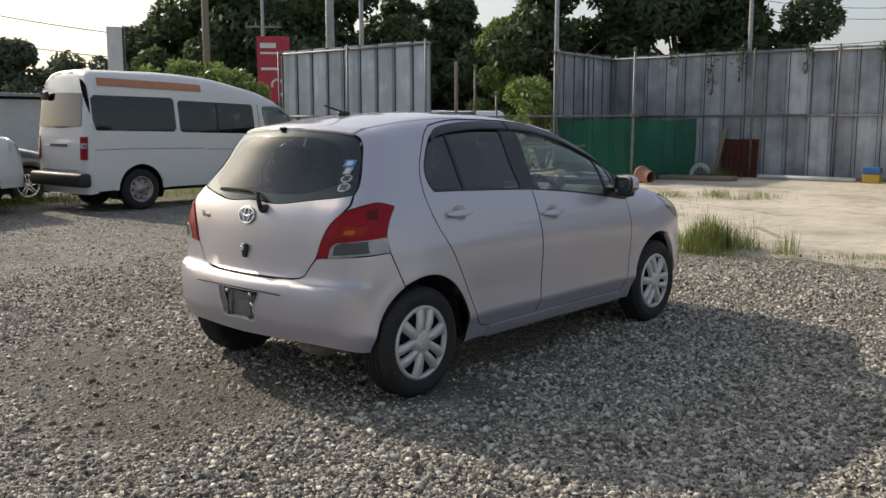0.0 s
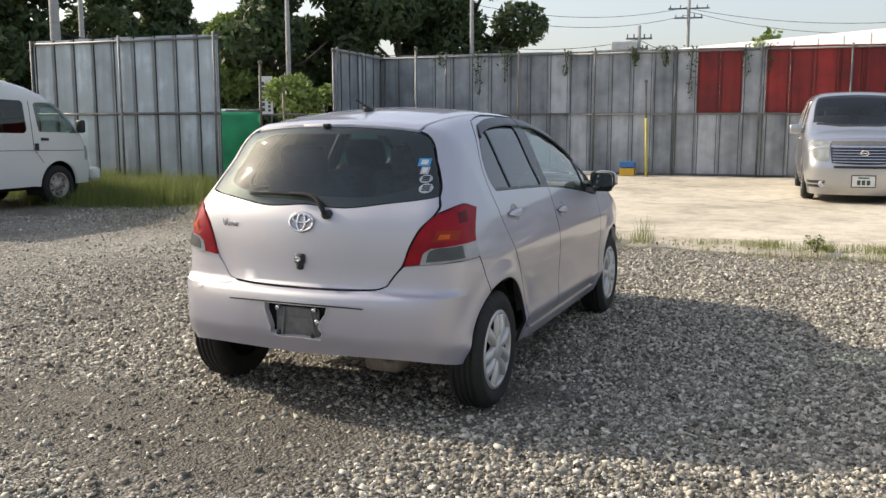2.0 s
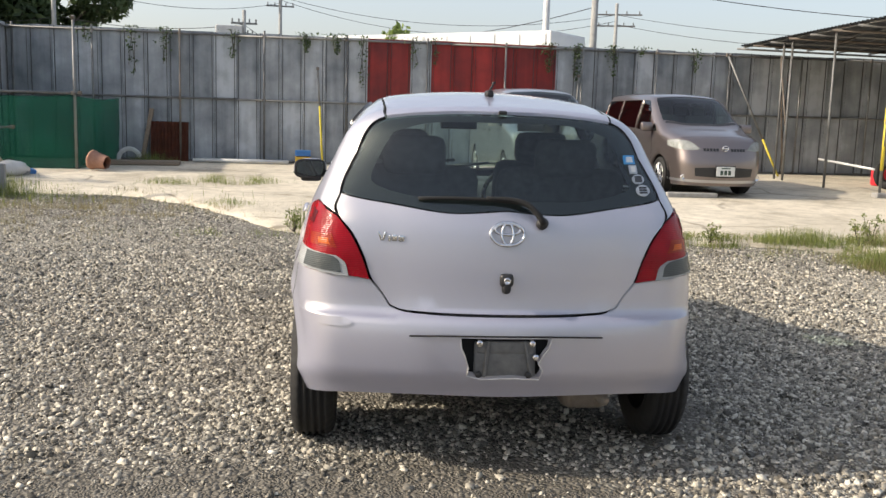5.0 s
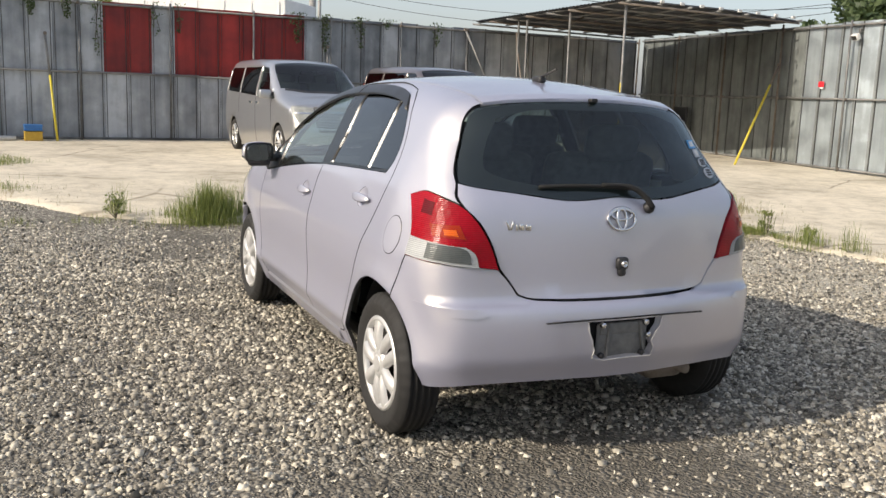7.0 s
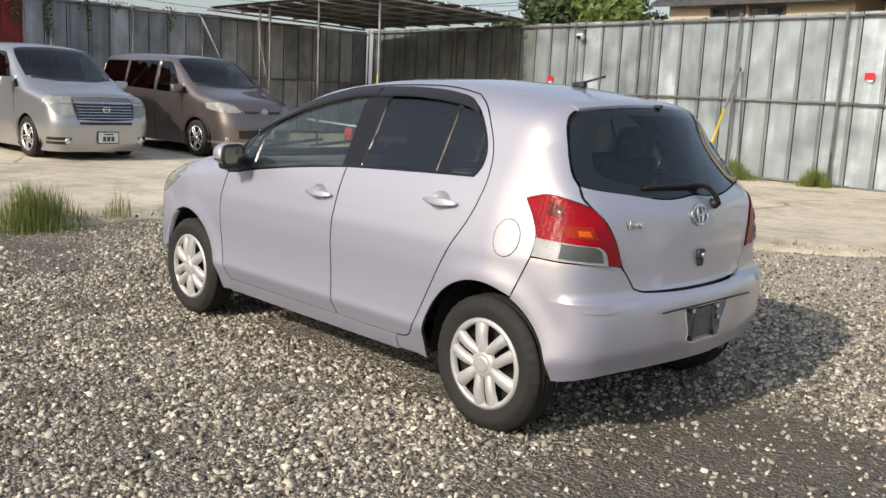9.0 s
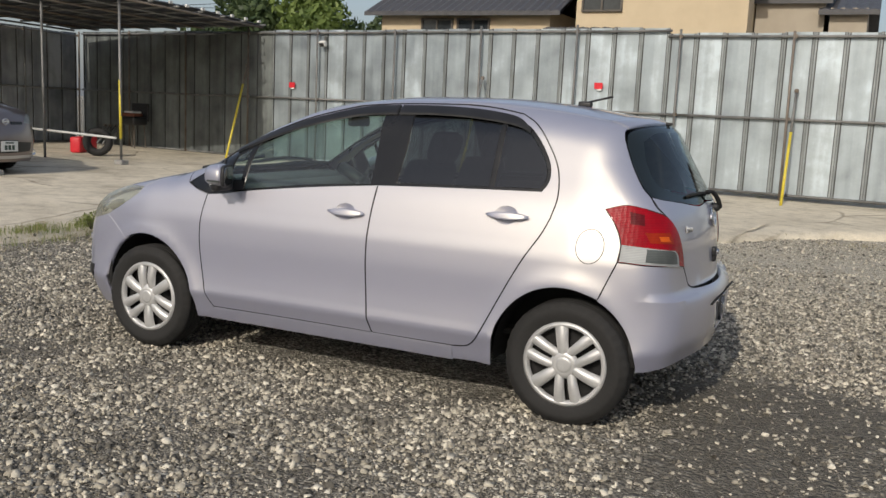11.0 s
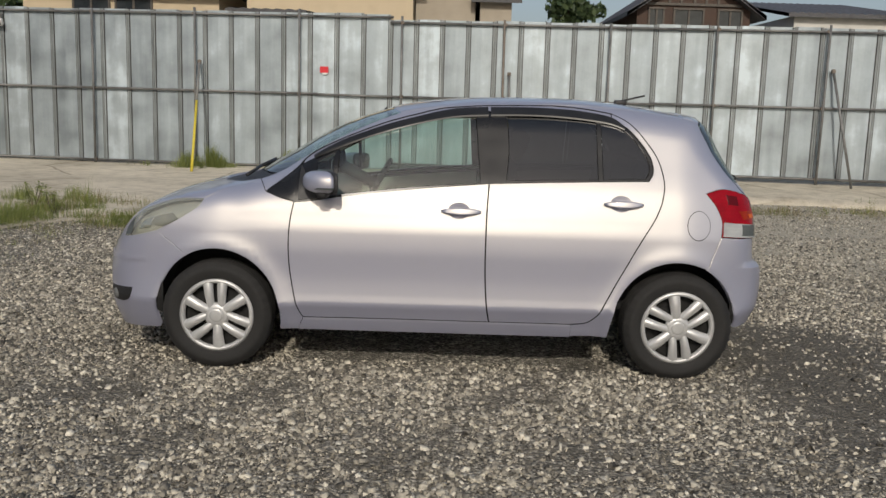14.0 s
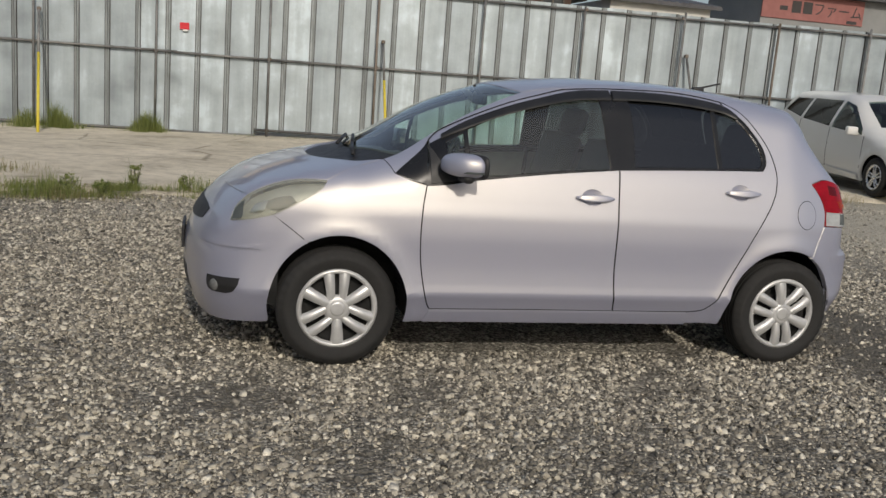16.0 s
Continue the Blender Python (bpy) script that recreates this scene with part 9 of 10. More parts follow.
# creepers hanging from the back fence
for i, (y, n, drop) in enumerate(((6.9, 70, 0.5), (5.9, 150, 1.35), (5.2, 130, 1.0), (3.7, 110, 0.8), (2.05, 160, 0.55), (1.35, 200, 0.6), (0.75, 120, 1.5), (-0.45, 70, 0.9), (-0.95, 60, 0.8), (-3.7, 160, 0.9), (-4.4, 200, 1.1), (-5.3, 150, 0.9), (-6.0, 60, 0.3), (-7.4, 90, 0.7))):
    r = np.random.default_rng(200 + i)
    n, drop = int(n * 0.75), drop * 0.8
    t = r.uniform(0, 1, n) ** 1.4
    c = np.stack([back_line(y) - 0.10 - 0.05 * r.uniform(0, 1, n), y + r.normal(0, 0.10, n) * (1.2 - t), 3.12 - drop * t], 1)
    s = r.uniform(0.022, 0.045, n)[:, None]
    ax, up = r.normal(0, 1, (n, 3)), r.normal(0, 1, (n, 3))
    ax, up = ax / np.linalg.norm(ax, axis=1)[:, None], up / np.linalg.norm(up, axis=1)[:, None]
    v = np.stack([c - ax * s, c + up * s * 0.7, c + ax * s, c - up * s * 0.7], 1).reshape(-1, 3)
    k = 4 * np.arange(n)[:, None]
    f = np.concatenate([k + np.array([[0, 1, 2]]), k + np.array([[0, 2, 3]])], 0)
    ob = tagged(new("creeper"), "dark creeper hanging over the fence", "creeper")
    part_data("leaves", fast_mesh("leaves", v, f), M_LEAF, ob)
    bm = bmesh.new()
    for m in range(3):
        rod(bm, (back_line(y) - 0.09, y + r.normal(0, 0.05), 3.10), (back_line(y) - 0.09, y + r.normal(0, 0.05), 3.10 - drop * r.uniform(0.7, 1.0)), 0.006, 5)
    part("stem", bm, M_BARK, ob)


def polar(az, d, origin=(-4.8, -3.0)):
    return origin[0] + d * math.cos(radians(az)), origin[1] + d * math.sin(radians(az))


# the wood behind the yard
for i, (az, d, h, sp) in enumerate(((58.5, 74, 9.0, 4.0), (54.5, 70, 13.0, 5.5), (50.0, 68, 15.0, 6.0), (46.5, 70, 14.0, 5.5), (43.5, 72, 11.0, 4.6), (40.6, 74, 11.0, 4.0), (52.0, 82, 16.0, 6.0), (38.6, 78, 8.6, 3.6))):
    tree(*polar(az, d), h, sp, 300 + i, M_LEAF, 15000, 0.33, 0.04)
for i, (az, d, h, sp) in enumerate(((34.5, 58, 13.0, 4.6), (30.5, 60, 15.0, 5.2), (26.5, 60, 14.5, 5.0), (22.6, 62, 15.5, 4.6), (36.2, 56, 7.5, 2.8))):
    tree(*polar(az, d), h, sp, 320 + i, M_LEAF_LIGHT if i in (4,) else M_LEAF, 18000, 0.29, 0.06)
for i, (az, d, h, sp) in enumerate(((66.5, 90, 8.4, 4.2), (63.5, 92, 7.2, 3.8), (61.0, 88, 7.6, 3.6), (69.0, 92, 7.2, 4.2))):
    tree(*polar(az, d), h, sp, 340 + i, M_LEAF_HAZED, 8000, 0.30, 0.03, "distant tree on the low hill")
for i, (az, d) in enumerate(((57.5, 24), (55.5, 25), (54.0, 24.5), (59.0, 25))):
    shrub("shrub", *polar(az, d), 0.0, 1.5, 3.1 - 0.12 * i, 350 + i, M_LEAF_LIGHT, 2600, 0.11, "bright green shrub behind the van")
for i, (az, d, h, sp) in enumerate(((-50.5, 46, 6.4, 3.0), (-54.5, 44, 6.9, 3.0), (-59.0, 44, 6.6, 3.2), (-62.5, 46, 6.0, 2.6))):
    tree(*polar(az, d, (-3.7, 3.5)), h, sp, 360 + i, M_LEAF_LIGHT if i == 1 else M_LEAF, 6000, 0.22, 0.1, "broad-leaved tree behind the shed")
for i, (x, y, h, sp) in enumerate(((-4.6, -33, 6.6, 1.9), (-6.0, -34, 6.2, 1.5), (-14.2, -33, 5.2, 1.6), (-18.6, -30, 5.0, 1.2), (5.4, -27, 5.6, 0.8))):
    tree(x, y, h, sp, 370 + i, M_LEAF, 3500, 0.18, 0.2, "garden tree between the houses")
tree(26, -0.5, 4.4, 1.1, 380, M_LEAF_LIGHT, 1500, 0.14, 0.3, "young tree behind the fence")


# ---- houses, sign, lorry, poles and wires beyond the fences ----
M_BEIGE = varied("beige render", (0.50, 0.41, 0.28), (0.60, 0.50, 0.35), 1.2, (0.8, 0.9), bump=0.004)
M_GREYWALL = varied("grey-beige render", (0.32, 0.28, 0.22), (0.42, 0.37, 0.30), 1.2, (0.8, 0.9))
M_BROWNWALL = varied("brown timber wall", (0.045, 0.027, 0.020), (0.085, 0.052, 0.038), 2.0, (0.7, 0.9))
M_TILE = varied("dark roof tile", (0.035, 0.035, 0.04), (0.085, 0.085, 0.09), 6.0, (0.4, 0.65), per_object=0.2)
M_PALEWALL = varied("pale wall", (0.50, 0.49, 0.45), (0.62, 0.61, 0.57), 1.5, (0.8, 0.9))
M_LORRY = varied("white lorry box", (0.66, 0.67, 0.67), (0.78, 0.79, 0.79), 2.0, (0.4, 0.6))
M_SIGN_RED = varied("red sign", (0.38, 0.025, 0.045), (0.48, 0.045, 0.07), 3.0, (0.4, 0.6))
M_SIGN_INK = varied("faded black sign paint", (0.030, 0.026, 0.026), (0.055, 0.048, 0.046), 6.0, (0.6, 0.8))
M_GREYPANEL = varied("grey wall panels", (0.19, 0.195, 0.195), (0.27, 0.275, 0.27), 1.2, (0.6, 0.8))
M_BOARD = varied("faded red-brown board", (0.23, 0.085, 0.075), (0.32, 0.135, 0.12), 3.0, (0.5, 0.7))
M_CONCRETE_POLE = varied("concrete pole", (0.26, 0.26, 0.25), (0.40, 0.40, 0.38), 4.0, (0.8, 0.9))
M_WIRE = varied("cable", (0.015, 0.015, 0.017), (0.03, 0.03, 0.032), 4.0, (0.6, 0.8))
M_PANE = varied("dark window glass", (0.018, 0.022, 0.026), (0.04, 0.048, 0.055), 3.0, (0.05, 0.12))
M_FRAME = varied("window frame", (0.05, 0.042, 0.035), (0.10, 0.085, 0.07), 10.0, (0.4, 0.6))


def house(name, label, x0, x1, y, depth, wall_h, ridge, mat, roof="gable_x", windows=(), overhang=0.5, roof_mat=None):
    """A house whose front faces +y. roof: gable_x runs along x, gable_y shows its gable to the yard, flat."""
    root = empty(name, pose((x0 + x1) / 2, y, 0), label, "house")
    w = x1 - x0
    bm = bmesh.new()
    box(bm, (w, depth, wall_h), Matrix.Translation((0, -depth / 2, wall_h / 2)))
    if roof == "gable_y":
        v = [bm.verts.new(p) for p in ((-w / 2, 0, wall_h), (w / 2, 0, wall_h), (0, 0, ridge - 0.12), (-w / 2, -depth, wall_h), (w / 2, -depth, wall_h), (0, -depth, ridge - 0.12))]
        for f in ((0, 1, 2), (5, 4, 3), (0, 2, 5, 3), (2, 1, 4, 5)):
            bm.faces.new([v[i] for i in f])
    wall = part("wall", bm, mat, root)
    o, n = overhang, 16
    spans = {"gable_x": (((-w / 2 - o), w / 2 + o), ((o, wall_h - 0.1), (-depth / 2, ridge), (-depth - o, wall_h - 0.1))),
             "flat": (((-w / 2 - o), w / 2 + o), ((o, wall_h + 0.05), (-depth - o, ridge)))}
    top = part("roof", bmesh.new(), roof_mat or M_TILE, root, "dark tiled roof")
    if roof in spans:
        (a, b), prof = spans[roof]
        for (ya, za), (yb, zb) in zip(prof, prof[1:]):
            bm = bmesh.new()
            rows = []
            k = int((b - a) / 0.28)
            for i in range(k * 2 + 1):
                x = a + (b - a) * i / (2 * k)
                lift = 0.045 if i % 2 else 0.0
                rows.append([bm.verts.new((x, ya, za + lift)), bm.verts.new((x, yb, zb + lift)), bm.verts.new((x, ya, za - 0.12)), bm.verts.new((x, yb, zb - 0.12))])
            for p, q in zip(rows, rows[1:]):
                bm.faces.new((p[0], q[0], q[1], p[1])), bm.faces.new((p[2], p[3], q[3], q[2])), bm.faces.new((p[0], p[2], q[2], q[0])), bm.faces.new((p[1], q[1], q[3], p[3]))
            part("roof_slope", bm, roof_mat or M_TILE, top)
    else:
        for s in (-1, 1):
            bm = bmesh.new()
            rise = (ridge - wall_h) / (w / 2)
            ex, ez = s * (w / 2 + o), wall_h - rise * o
            rows, k = [], int((depth + 2 * o) / 0.28)
            for i in range(2 * k + 1):
                yy = o - (depth + 2 * o) * i / (2 * k)
                lift = 0.045 if i % 2 else 0.0
                rows.append([bm.verts.new((0, yy, ridge + lift)), bm.verts.new((ex, yy, ez + lift)), bm.verts.new((0, yy, ridge - 0.14)), bm.verts.new((ex, yy, ez - 0.14))])
            for p, q in zip(rows, rows[1:]):
                bm.faces.new((p[0], q[0], q[1], p[1])), bm.faces.new((p[2], p[3], q[3], q[2])), bm.faces.new((p[1], q[1], q[3], p[3]))
            bm.faces.new(rows[0]), bm.faces.new(rows[-1])
            bmesh.ops.recalc_face_normals(bm, faces=bm.faces)
            part("roof_slope", bm, roof_mat or M_TILE, top)
    for wx, wz, ww, wh in windows:
        win = new("window")
        win.parent = wall
        win.location = (wx - (x0 + x1) / 2, 0, wz)
        bm = bmesh.new()
        for sx in (-1, 0, 1):
            box(bm, (0.06, 0.08, wh), Matrix.Translation((sx * ww / 2, 0.03, 0)))
        for sz in (-1, 1):
            box(bm, (ww + 0.06, 0.10, 0.06), Matrix.Translation((0, 0.04, sz * wh / 2)))
        part("frame", bm, M_FRAME, win)
        bm = bmesh.new()
        box(bm, (ww, 0.02, wh), Matrix.Translation((0, 0.012, 0)))
        part("pane", bm, M_PANE, win)
    return root


house("house", "beige rendered house with dark upper windows", 7.0, 13.0, -23.0, 7, 4.72, 6.4, M_BEIGE, "gable_x", [(9.6, 4.05, 1.1, 0.75), (10.9, 4.05, 1.1, 0.75)], 0.45)
house("house", "large plain beige rendered house", 1.05, 6.1, -22.8, 8, 5.9, 7.2, M_BEIGE, "gable_x", [(5.3, 5.05, 1.2, 0.8)], 0.4)
house("house", "grey-beige back wing of the house", -0.9, 1.0, -24.2, 5, 5.2, 5.9, M_GREYWALL, "gable_x", (), 0.2)
house("house", "beige house wing with a low dark roof", -2.05, -1.05, -24.0, 6, 4.85, 5.5, M_GREYWALL, "gable_x", (), 0.3)
house("garden_shed", "low garden shed with a dark roof behind the fence", 3.9, 5.9, -19.6, 2, 3.75, 3.95, M_TIMBER, "flat", (), 0.1)
gable = house("house", "dark brown timbered house with its gable to the yard", -10.3, -6.45, -26.0, 7, 4.95, 6.25, M_BROWNWALL, "gable_y", [(-9.6, 4.5, 0.8, 0.7), (-8.2, 4.5, 1.0, 0.7), (-7.1, 4.5, 0.5, 0.7)], 0.42)
house("house", "low house with a long dark tiled roof", -15.8, -11.8, -26.0, 6, 4.75, 5.85, M_PALEWALL, "flat", [(-13.5, 3.7, 1.2, 0.5)], 0.3)
house("warehouse", "grey warehouse with a faded sign board", -28.0, -18.2, -26.5, 4, 5.75, 6.1, M_GREYPANEL, "flat", (), 0.4)
house("warehouse", "grey low warehouse beyond the van", 8.0, 17.5, 47.0, 8, 2.5, 2.75, M_PALEWALL, "flat", (), 0.4, M_BLOCK)
for z, w in ((5.0, 3.2), (5.45, 1.9)):
    bm = bmesh.new()
    box(bm, (w, 0.07, 0.09), Matrix.Translation((0, 0.04, z)))
    part("beam", bm, M_FRAME, gable)
for x in (-0.8, -0.4, 0.0, 0.45, 0.85):
    bm = bmesh.new()
    box(bm, (0.08, 0.06, 0.34), Matrix.Translation((x, 0.04, 5.21)))
    part("beam", bm, M_FRAME, gable)


def writing(words, size, m, mat, parent):
    """Raised letters in the built-in font, as a mesh."""
    cu = bpy.data.curves.new("writing", "FONT")
    cu.body, cu.size, cu.extrude = words, size, 0.006
    source = bpy.data.objects.new("writing_source", cu)
    me = bpy.data.meshes.new_from_object(source)
    bpy.data.objects.remove(source)
    bpy.data.curves.remove(cu)
    ob = part_data("writing", me, mat, parent, "dark painted word")
    ob.matrix_local = m
    return ob


def flat_sign(name, label, m, w, h, mat, bars, depth=0.08, posts=0.0):
    """A board facing local +y; bars of (x, z, width, height, material) stand for its writing."""
    root = empty(name, m, label, "sign")
    bm = bmesh.new()
    box(bm, (w, depth, h), Matrix.Translation((0, -depth / 2, h / 2)), 0.01)
    part("board", bm, mat, root)
    for x, z, bw, bh, bmat in bars:
        bm = bmesh.new()
        box(bm, (bw, 0.012, bh), Matrix.Translation((x, 0.006, z)))
        part("bar", bm, bmat, root)
    if posts:
        for s in (-1, 1):
            bm = bmesh.new()
            rod(bm, (s * w * 0.38, -depth - 0.04, -posts), (s * w * 0.38, -depth - 0.04, h), 0.05, 8)
            part("post", bm, M_PIPE, root)
    return root


board = flat_sign("sign_board", "faded red-brown board with dark writing", pose(-20.45, -26.45, 4.72, 0, 0, 0), 4.5, 0.95, M_BOARD, [(0.77, 0.48, 0.40, 0.44, M_SIGN_INK), (0.27, 0.48, 0.40, 0.44, M_SIGN_INK), (1.32, 0.40, 0.34, 0.16, M_SIGN_INK), (-1.75, 0.10, 0.45, 0.12, M_SIGN_INK)])
writing("ファーム", 0.56, pose(0.05, 0.004, 0.27, 90, 0, 180), M_SIGN_INK, board)
sx, sy = polar(52.1, 45, (-4.57, -3.94))
red = flat_sign("road_sign", "tall red sign with white bars and a turning arrow", pose(sx, sy, 2.35, 0, 0, 142), 1.55, 3.15, M_SIGN_RED, [(0.25, 2.72, 0.75, 0.24, M_PAPER), (0.05, 2.36, 1.15, 0.10, M_PAPER), (0.2, 1.62, 0.8, 0.12, M_PAPER)], 0.12, 2.35)
bm = bmesh.new()
tube(bm, [(-0.15 + 0.26 * math.cos(a), 0.02, 0.85 + 0.26 * math.sin(a)) for a in np.linspace(-0.4, math.pi, 14)], 0.05, 6)
rod(bm, (-0.41, 0.02, 0.85), (-0.41, 0.02, 0.45), 0.05, 6)
g = bmesh.ops.create_cone(bm, cap_ends=True, segments=3, radius1=0.20, radius2=0.0, depth=0.3)
bmesh.ops.transform(bm, matrix=Matrix.Translation((-0.41, 0.02, 0.32)) @ Matrix.Rotation(math.pi, 4, "X"), verts=g["verts"])
part("arrow", bm, M_PAPER, red, "white turning arrow")
flat_sign("notice_board", "narrow white board with dark writing bars", pose(36.9, 26.2, 1.72, 0, 0, 125), 0.74, 2.10, M_PAPER, [(0.17, 0.3 + 0.28 * k, 0.20, 0.20, M_PLATE_INK) for k in range(6)] + [(-0.17, 0.25 + 0.22 * k, 0.13, 0.14, M_PLATE_INK) for k in range(7)], 0.05, 1.72)
sx, sy = polar(61.2, 23, (-4.57, -3.94))
flat_sign("white_board", "plain narrow white board on edge behind the van", pose(sx, sy, 1.9, 0, 0, 150), 0.40, 1.75, M_PVC, [(-0.17, 0.88, 0.05, 1.7, M_BLACK)], 0.08, 1.9)


def lorry_box():
    root = empty("lorry", pose(25.9, -1.5, 0, 0, 0, -37.7), "white box lorry behind the back fence", "lorry")
    bm = bmesh.new()
    box(bm, (2.4, 10.0, 2.8), Matrix.Translation((0, 0, 2.50)), 0.03)
    part("cargo_box", bm, M_LORRY, root)
    for y in np.linspace(-4.8, 4.8, 12):
        bm = bmesh.new()
        box(bm, (0.03, 0.05, 2.6), Matrix.Translation((-1.21, y, 2.50)))
        part("rib", bm, M_LORRY, root)
    bm = bmesh.new()
    box(bm, (2.1, 1.6, 2.0), Matrix.Translation((0, -5.9, 1.5)), 0.15)
    part("cab", bm, M_LORRY, root, smooth=True)
    bm = bmesh.new()
    box(bm, (0.9, 11.4, 0.25), Matrix.Translation((0, -0.9, 0.98)))
    part("chassis", bm, M_BLACK, root)
    for x in (-0.85, 0.85):
        for y in (-5.7, 3.4):
            bm = bmesh.new()
            lathe(bm, [(0.0, -0.12), (0.3, -0.12), (0.45, -0.1), (0.45, 0.1), (0.3, 0.12), (0.0, 0.12)], 24, Matrix.Translation((x, y, 0.45)) @ Matrix.Rotation(radians(90), 4, "Z"))
            part("wheel", bm, M_RUBBER, root, smooth=True)


lorry_box()


def utility_pole(az, d, top, r, mat, arms=(), origin=(-4.8, -3.0), label="grey concrete utility pole", tank=0.0):
    x, y = polar(az, d, origin)
    root = empty("utility_pole", pose(x, y, 0, 0, 0, az), label, "pole")
    bm = bmesh.new()
    g = bmesh.ops.create_cone(bm, cap_ends=True, segments=14, radius1=r, radius2=r * 0.72, depth=top)
    bmesh.ops.translate(bm, vec=(0, 0, top / 2), verts=g["verts"])
    part("shaft", bm, mat, root, smooth=True)
    for z, w in arms:
        bm = bmesh.new()
        box(bm, (0.09, w, 0.09), Matrix.Translation((0, 0, z)))
        for k in (-0.45, -0.2, 0.2, 0.45):
            box(bm, (0.07, 0.07, 0.2), Matrix.Translation((0, w * k, z + 0.13)), 0.02)
        part("crossarm", bm, M_PIPE, root)
    if tank:
        bm = bmesh.new()
        box(bm, (0.5, 1.3, 0.42), Matrix.Translation((0, 0.75, tank)), 0.05)
        part("cable_box", bm, M_PVC, root, "pale box on the pole")
    return Vector((x, y, top))


P1 = utility_pole(47.3, 34, 8.5, 0.19, M_CONCRETE_POLE, [(7.6, 1.6)])
P2 = utility_pole(45.6, 42, 8.5, 0.13, M_CONCRETE_POLE)
P3 = utility_pole(54.7, 30, 8.0, 0.13, M_TIMBER, (), label="dark wooden utility pole")
P4 = utility_pole(51.8, 48, 9.5, 0.10, M_CONCRETE_POLE, [(6.3, 1.8)])
P5 = utility_pole(33.6, 50, 9.0, 0.15, M_CONCRETE_POLE)
P6 = utility_pole(22.2, 52, 9.0, 0.14, M_CONCRETE_POLE)
P7 = utility_pole(39.2, 30, 3.4, 0.07, M_TIMBER, (), label="short weathered brown wooden post")
P8 = utility_pole(12.0, 48, 6.2, 0.12, M_CONCRETE_POLE, [(5.55, 1.3), (5.0, 0.9)], tank=5.2)
P9 = utility_pole(8.9, 62, 9.2, 0.14, M_CONCRETE_POLE, [(8.6, 2.6), (8.0, 1.8)])
P10 = utility_pole(-9.0, 36, 7.5, 0.16, M_PVC, (), (-5.37, -0.48), "pale concrete utility pole with wires")
P11 = utility_pole(-12.0, 38, 7.5, 0.17, M_CONCRETE_POLE, (), (-5.37, -0.48))
P12 = utility_pole(-13.9, 60, 8.6, 0.14, M_CONCRETE_POLE, [(7.9, 3.2), (7.2, 2.4)], (-5.37, -0.48))
P13 = utility_pole(-49.8, 52, 7.4, 0.15, M_PVC, (), (-4.6, 2.1), "pale concrete utility pole with wires")
P14 = utility_pole(-124.5, 50, 6.2, 0.12, M_CONCRETE_POLE, [(5.9, 2.4), (5.5, 1.6)], (0.98, 5.36))


def wire(a, b, sag=0.5, r=0.016):
    cu = bpy.data.curves.new("wire", "CURVE")
    cu.dimensions, cu.bevel_depth, cu.bevel_resolution = "3D", r, 1
    sp = cu.splines.new("POLY")
    sp.points.add(20)
    for i in range(21):
        t = i / 20
        p = Vector(a).lerp(Vector(b), t) - Vector((0, 0, 4 * sag * t * (1 - t)))
        sp.points[i].co = (*p, 1)
    cu.materials.append(M_WIRE)
    return tagged(new("wire", cu), "thin black overhead cable between poles", "cable", "overhead cables")


for a, b, z, z2, s in ((P5, P6, 5.3, 5.6, 0.5), (P6, P8, 5.7, 5.5, 0.4), (P8, P9, 5.5, 6.0, 0.3), (P6, P8, 5.2, 5.1, 0.5), (P9, P12, 8.6, 7.9, 1.2), (P9, P12, 8.4, 7.5, 1.5), (P8, P11, 5.1, 5.8, 0.9), (P1, P5, 4.4, 5.0, 0.5), (P1, P5, 7.7, 8.2, 0.8), (P6, P9, 7.9, 8.7, 0.7), (P6, P9, 7.4, 8.2, 0.8), (P12, P13, 7.9, 7.0, 1.5), (P12, P13, 7.3, 6.6, 1.6), (P11, P13, 6.9, 6.7, 1.2)):
    wire((a.x, a.y, z), (b.x, b.y, z2), s)
far_a, far_b = polar(72, 60), polar(52, 75)
wire((*far_a, 8.6), (*far_b, 7.6), 0.6, 0.03)
wire((*far_a, 6.9), (*far_b, 6.0), 0.6, 0.03)
# pale cars and low roofs seen over the gap between the fences
for az, d, w in ((41.8, 40, 2.6), (39.5, 42, 4.2)):
    x, y = polar(az, d)
    bm = bmesh.new()
    box(bm, (1.7, w, 1.15), pose(x, y, 1.35, 0, 0, az), 0.25)
    box(bm, (1.75, w * 0.8, 0.5), pose(x, y, 0.55, 0, 0, az), 0.1)
    tagged(part("far_van", bm, M_LORRY, smooth=True), "white van far beyond the fences", "van")


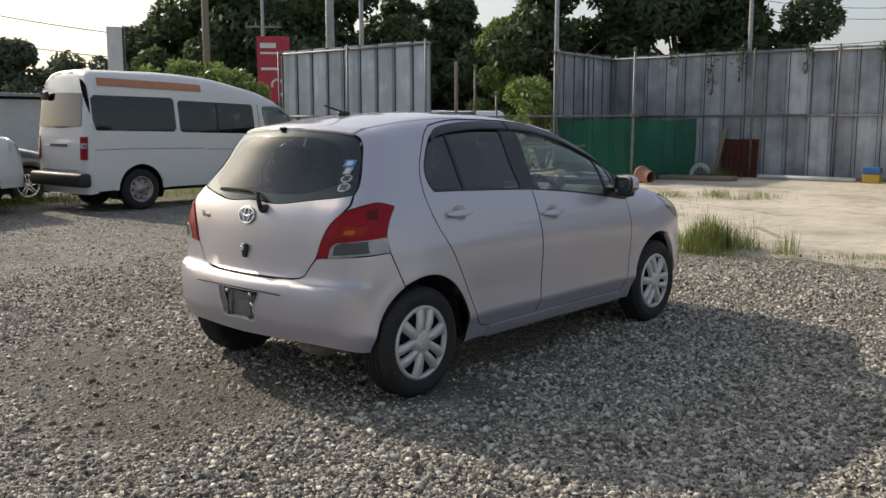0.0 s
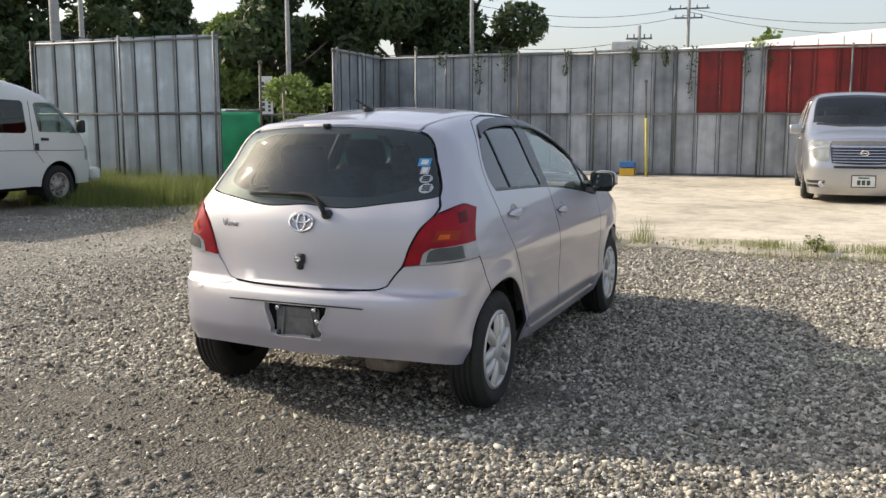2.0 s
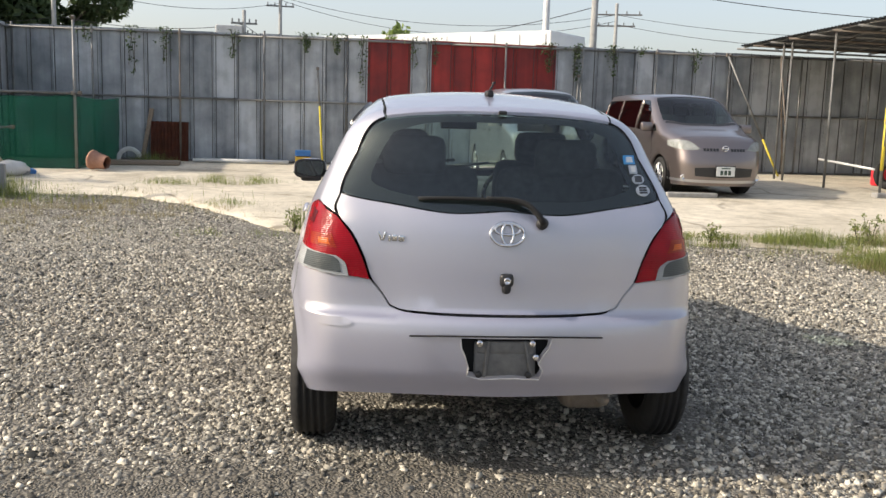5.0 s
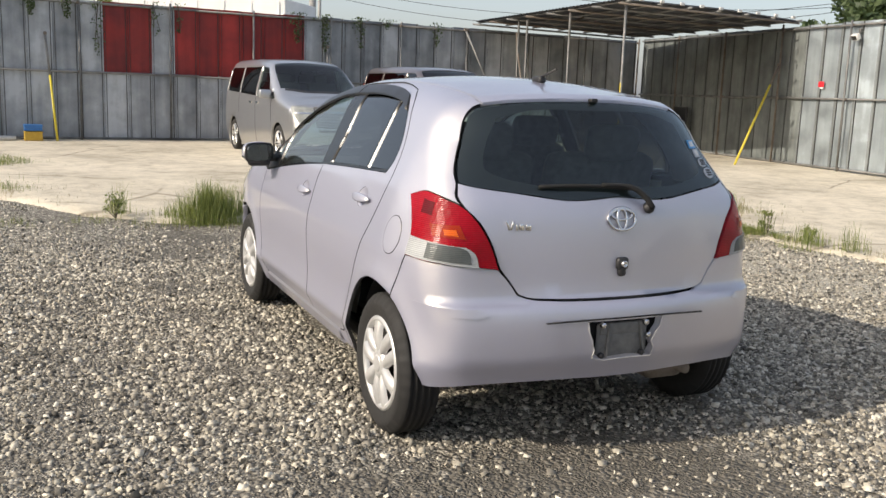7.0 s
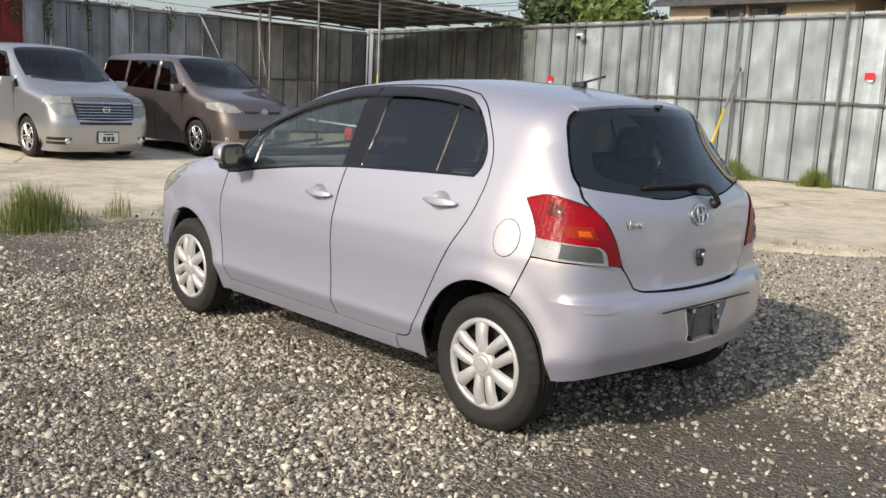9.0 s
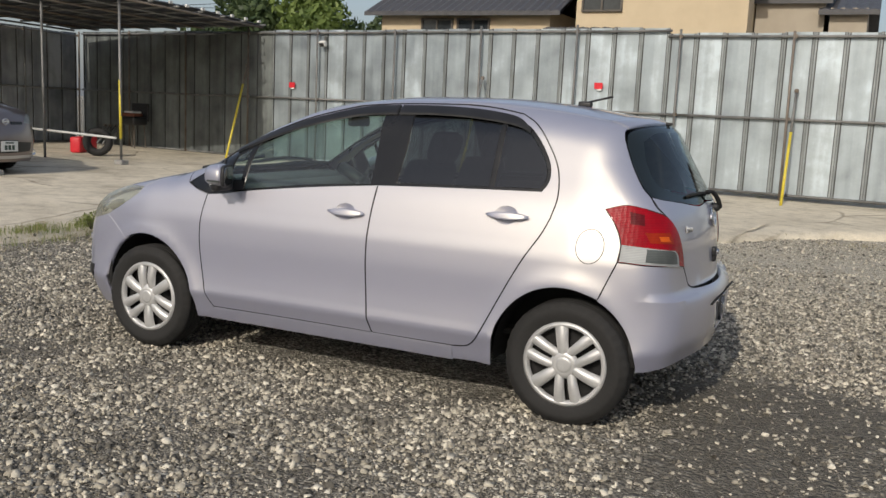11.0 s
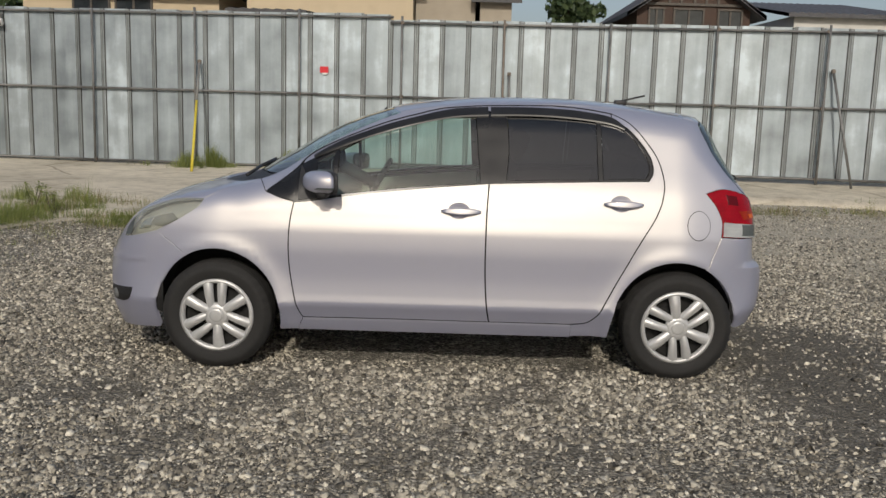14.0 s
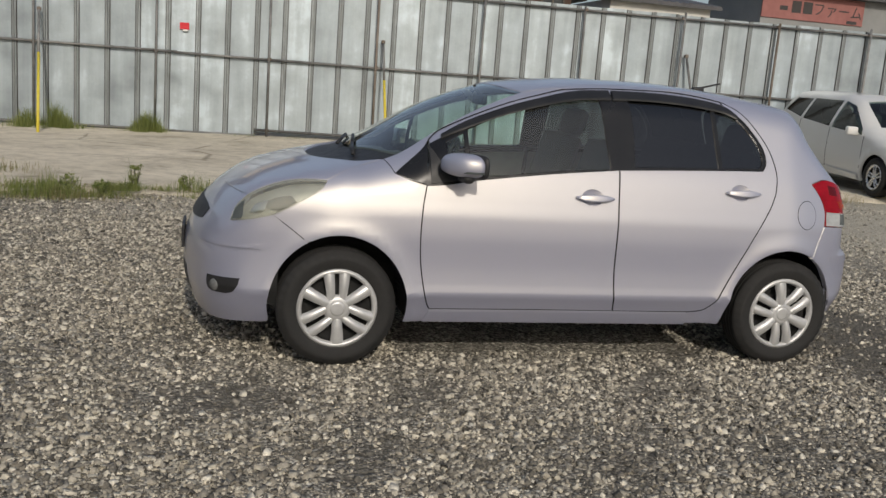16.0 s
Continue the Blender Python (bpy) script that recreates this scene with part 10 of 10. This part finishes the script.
# ---- loose stones of the gravel, nearest the car ----
def loose_stones():
    rng = np.random.default_rng(77)
    pts = []
    for count, box_ in ((225000, (-4.0, 3.8, -3.6, 3.7)), (115000, (-5.6, 5.0, -5.4, 5.0)), (30000, (-7.5, 5.2, -8.0, 10.5)), (26000, (4.0, 9.6, 1.5, 9.0)), (16000, (-8.0, 0.5, -8.8, -5.2))):
        x, y = rng.uniform(box_[0], box_[1], count), rng.uniform(box_[2], box_[3], count)
        keep = rng.uniform(0, 1, count) < np.array([1.12 - 1.04 * min(1.0, 1.55 * bareness(a, b)) for a, b in zip(x, y)])
        keep &= ~np.array([on_slab(a - c, b + c) for a, b, c in zip(x, y, rng.uniform(0.0, 0.45, count))])& ~((np.abs(x) < 0.85) & (np.abs(y) < 0.6))
        rim = np.minimum(np.minimum(x - box_[0], box_[1] - x), np.minimum(y - box_[2], box_[3] - y))
        keep &= rng.uniform(0, 0.9, count) < rim      # each strewing thins out towards its edges
        pts.append(np.stack([x[keep], y[keep]], 1))
    p = np.vstack(pts)
    n = len(p)
    cube = np.array([(i, j, k) for i in (-1, 1) for j in (-1, 1) for k in (-1, 1)], float)
    tri = np.array([(0, 1, 3), (0, 3, 2), (4, 6, 7), (4, 7, 5), (0, 4, 5), (0, 5, 1), (2, 3, 7), (2, 7, 6), (1, 5, 7), (1, 7, 3)])
    kinds = cube[None] * rng.uniform(0.45, 1.0, (40, 8, 3)) + rng.normal(0, 0.12, (40, 8, 3))
    v = kinds[rng.integers(0, 40, n)]
    size = np.clip(rng.lognormal(math.log(0.0062), 0.46, n), 0.003, 0.016)
    v = v * (size[:, None] * rng.uniform(0.7, 1.35, (n, 3)) * np.array((1.15, 1, 0.66)))[:, None, :]
    q = rng.normal(0, 1, (n, 4)) * np.array((1.0, 0.35, 0.35, 1.0))
    q /= np.linalg.norm(q, axis=1)[:, None]
    w, a, b, c = q.T
    r = np.stack([np.stack([1 - 2 * (b * b + c * c), 2 * (a * b - w * c), 2 * (a * c + w * b)], 1), np.stack([2 * (a * b + w * c), 1 - 2 * (a * a + c * c), 2 * (b * c - w * a)], 1), np.stack([2 * (a * c - w * b), 2 * (b * c + w * a), 1 - 2 * (a * a + b * b)], 1)], 1)
    v = np.einsum("nij,nkj->nki", r, v)
    z = np.array([0.022 * (noise.noise((x * 0.7, y * 0.7, 0.3)) + 0.35 * noise.noise((x * 2.3, y * 2.3, 4.0))) - 0.004 + (0.038 if on_slab(x - 0.12, y + 0.12) else 0.0) for x, y in p])
    v += np.concatenate([p, (z + size * 0.25)[:, None]], 1)[:, None, :]
    f = (tri[None] + 8 * np.arange(n)[:, None, None]).reshape(-1, 3)
    me = fast_mesh("loose_stones", v.reshape(-1, 3), f)
    return tagged(part_data("loose_stones", me, M_STONE), "loose crushed grey and beige stones", "gravel", kind="stuff")


loose_stones()
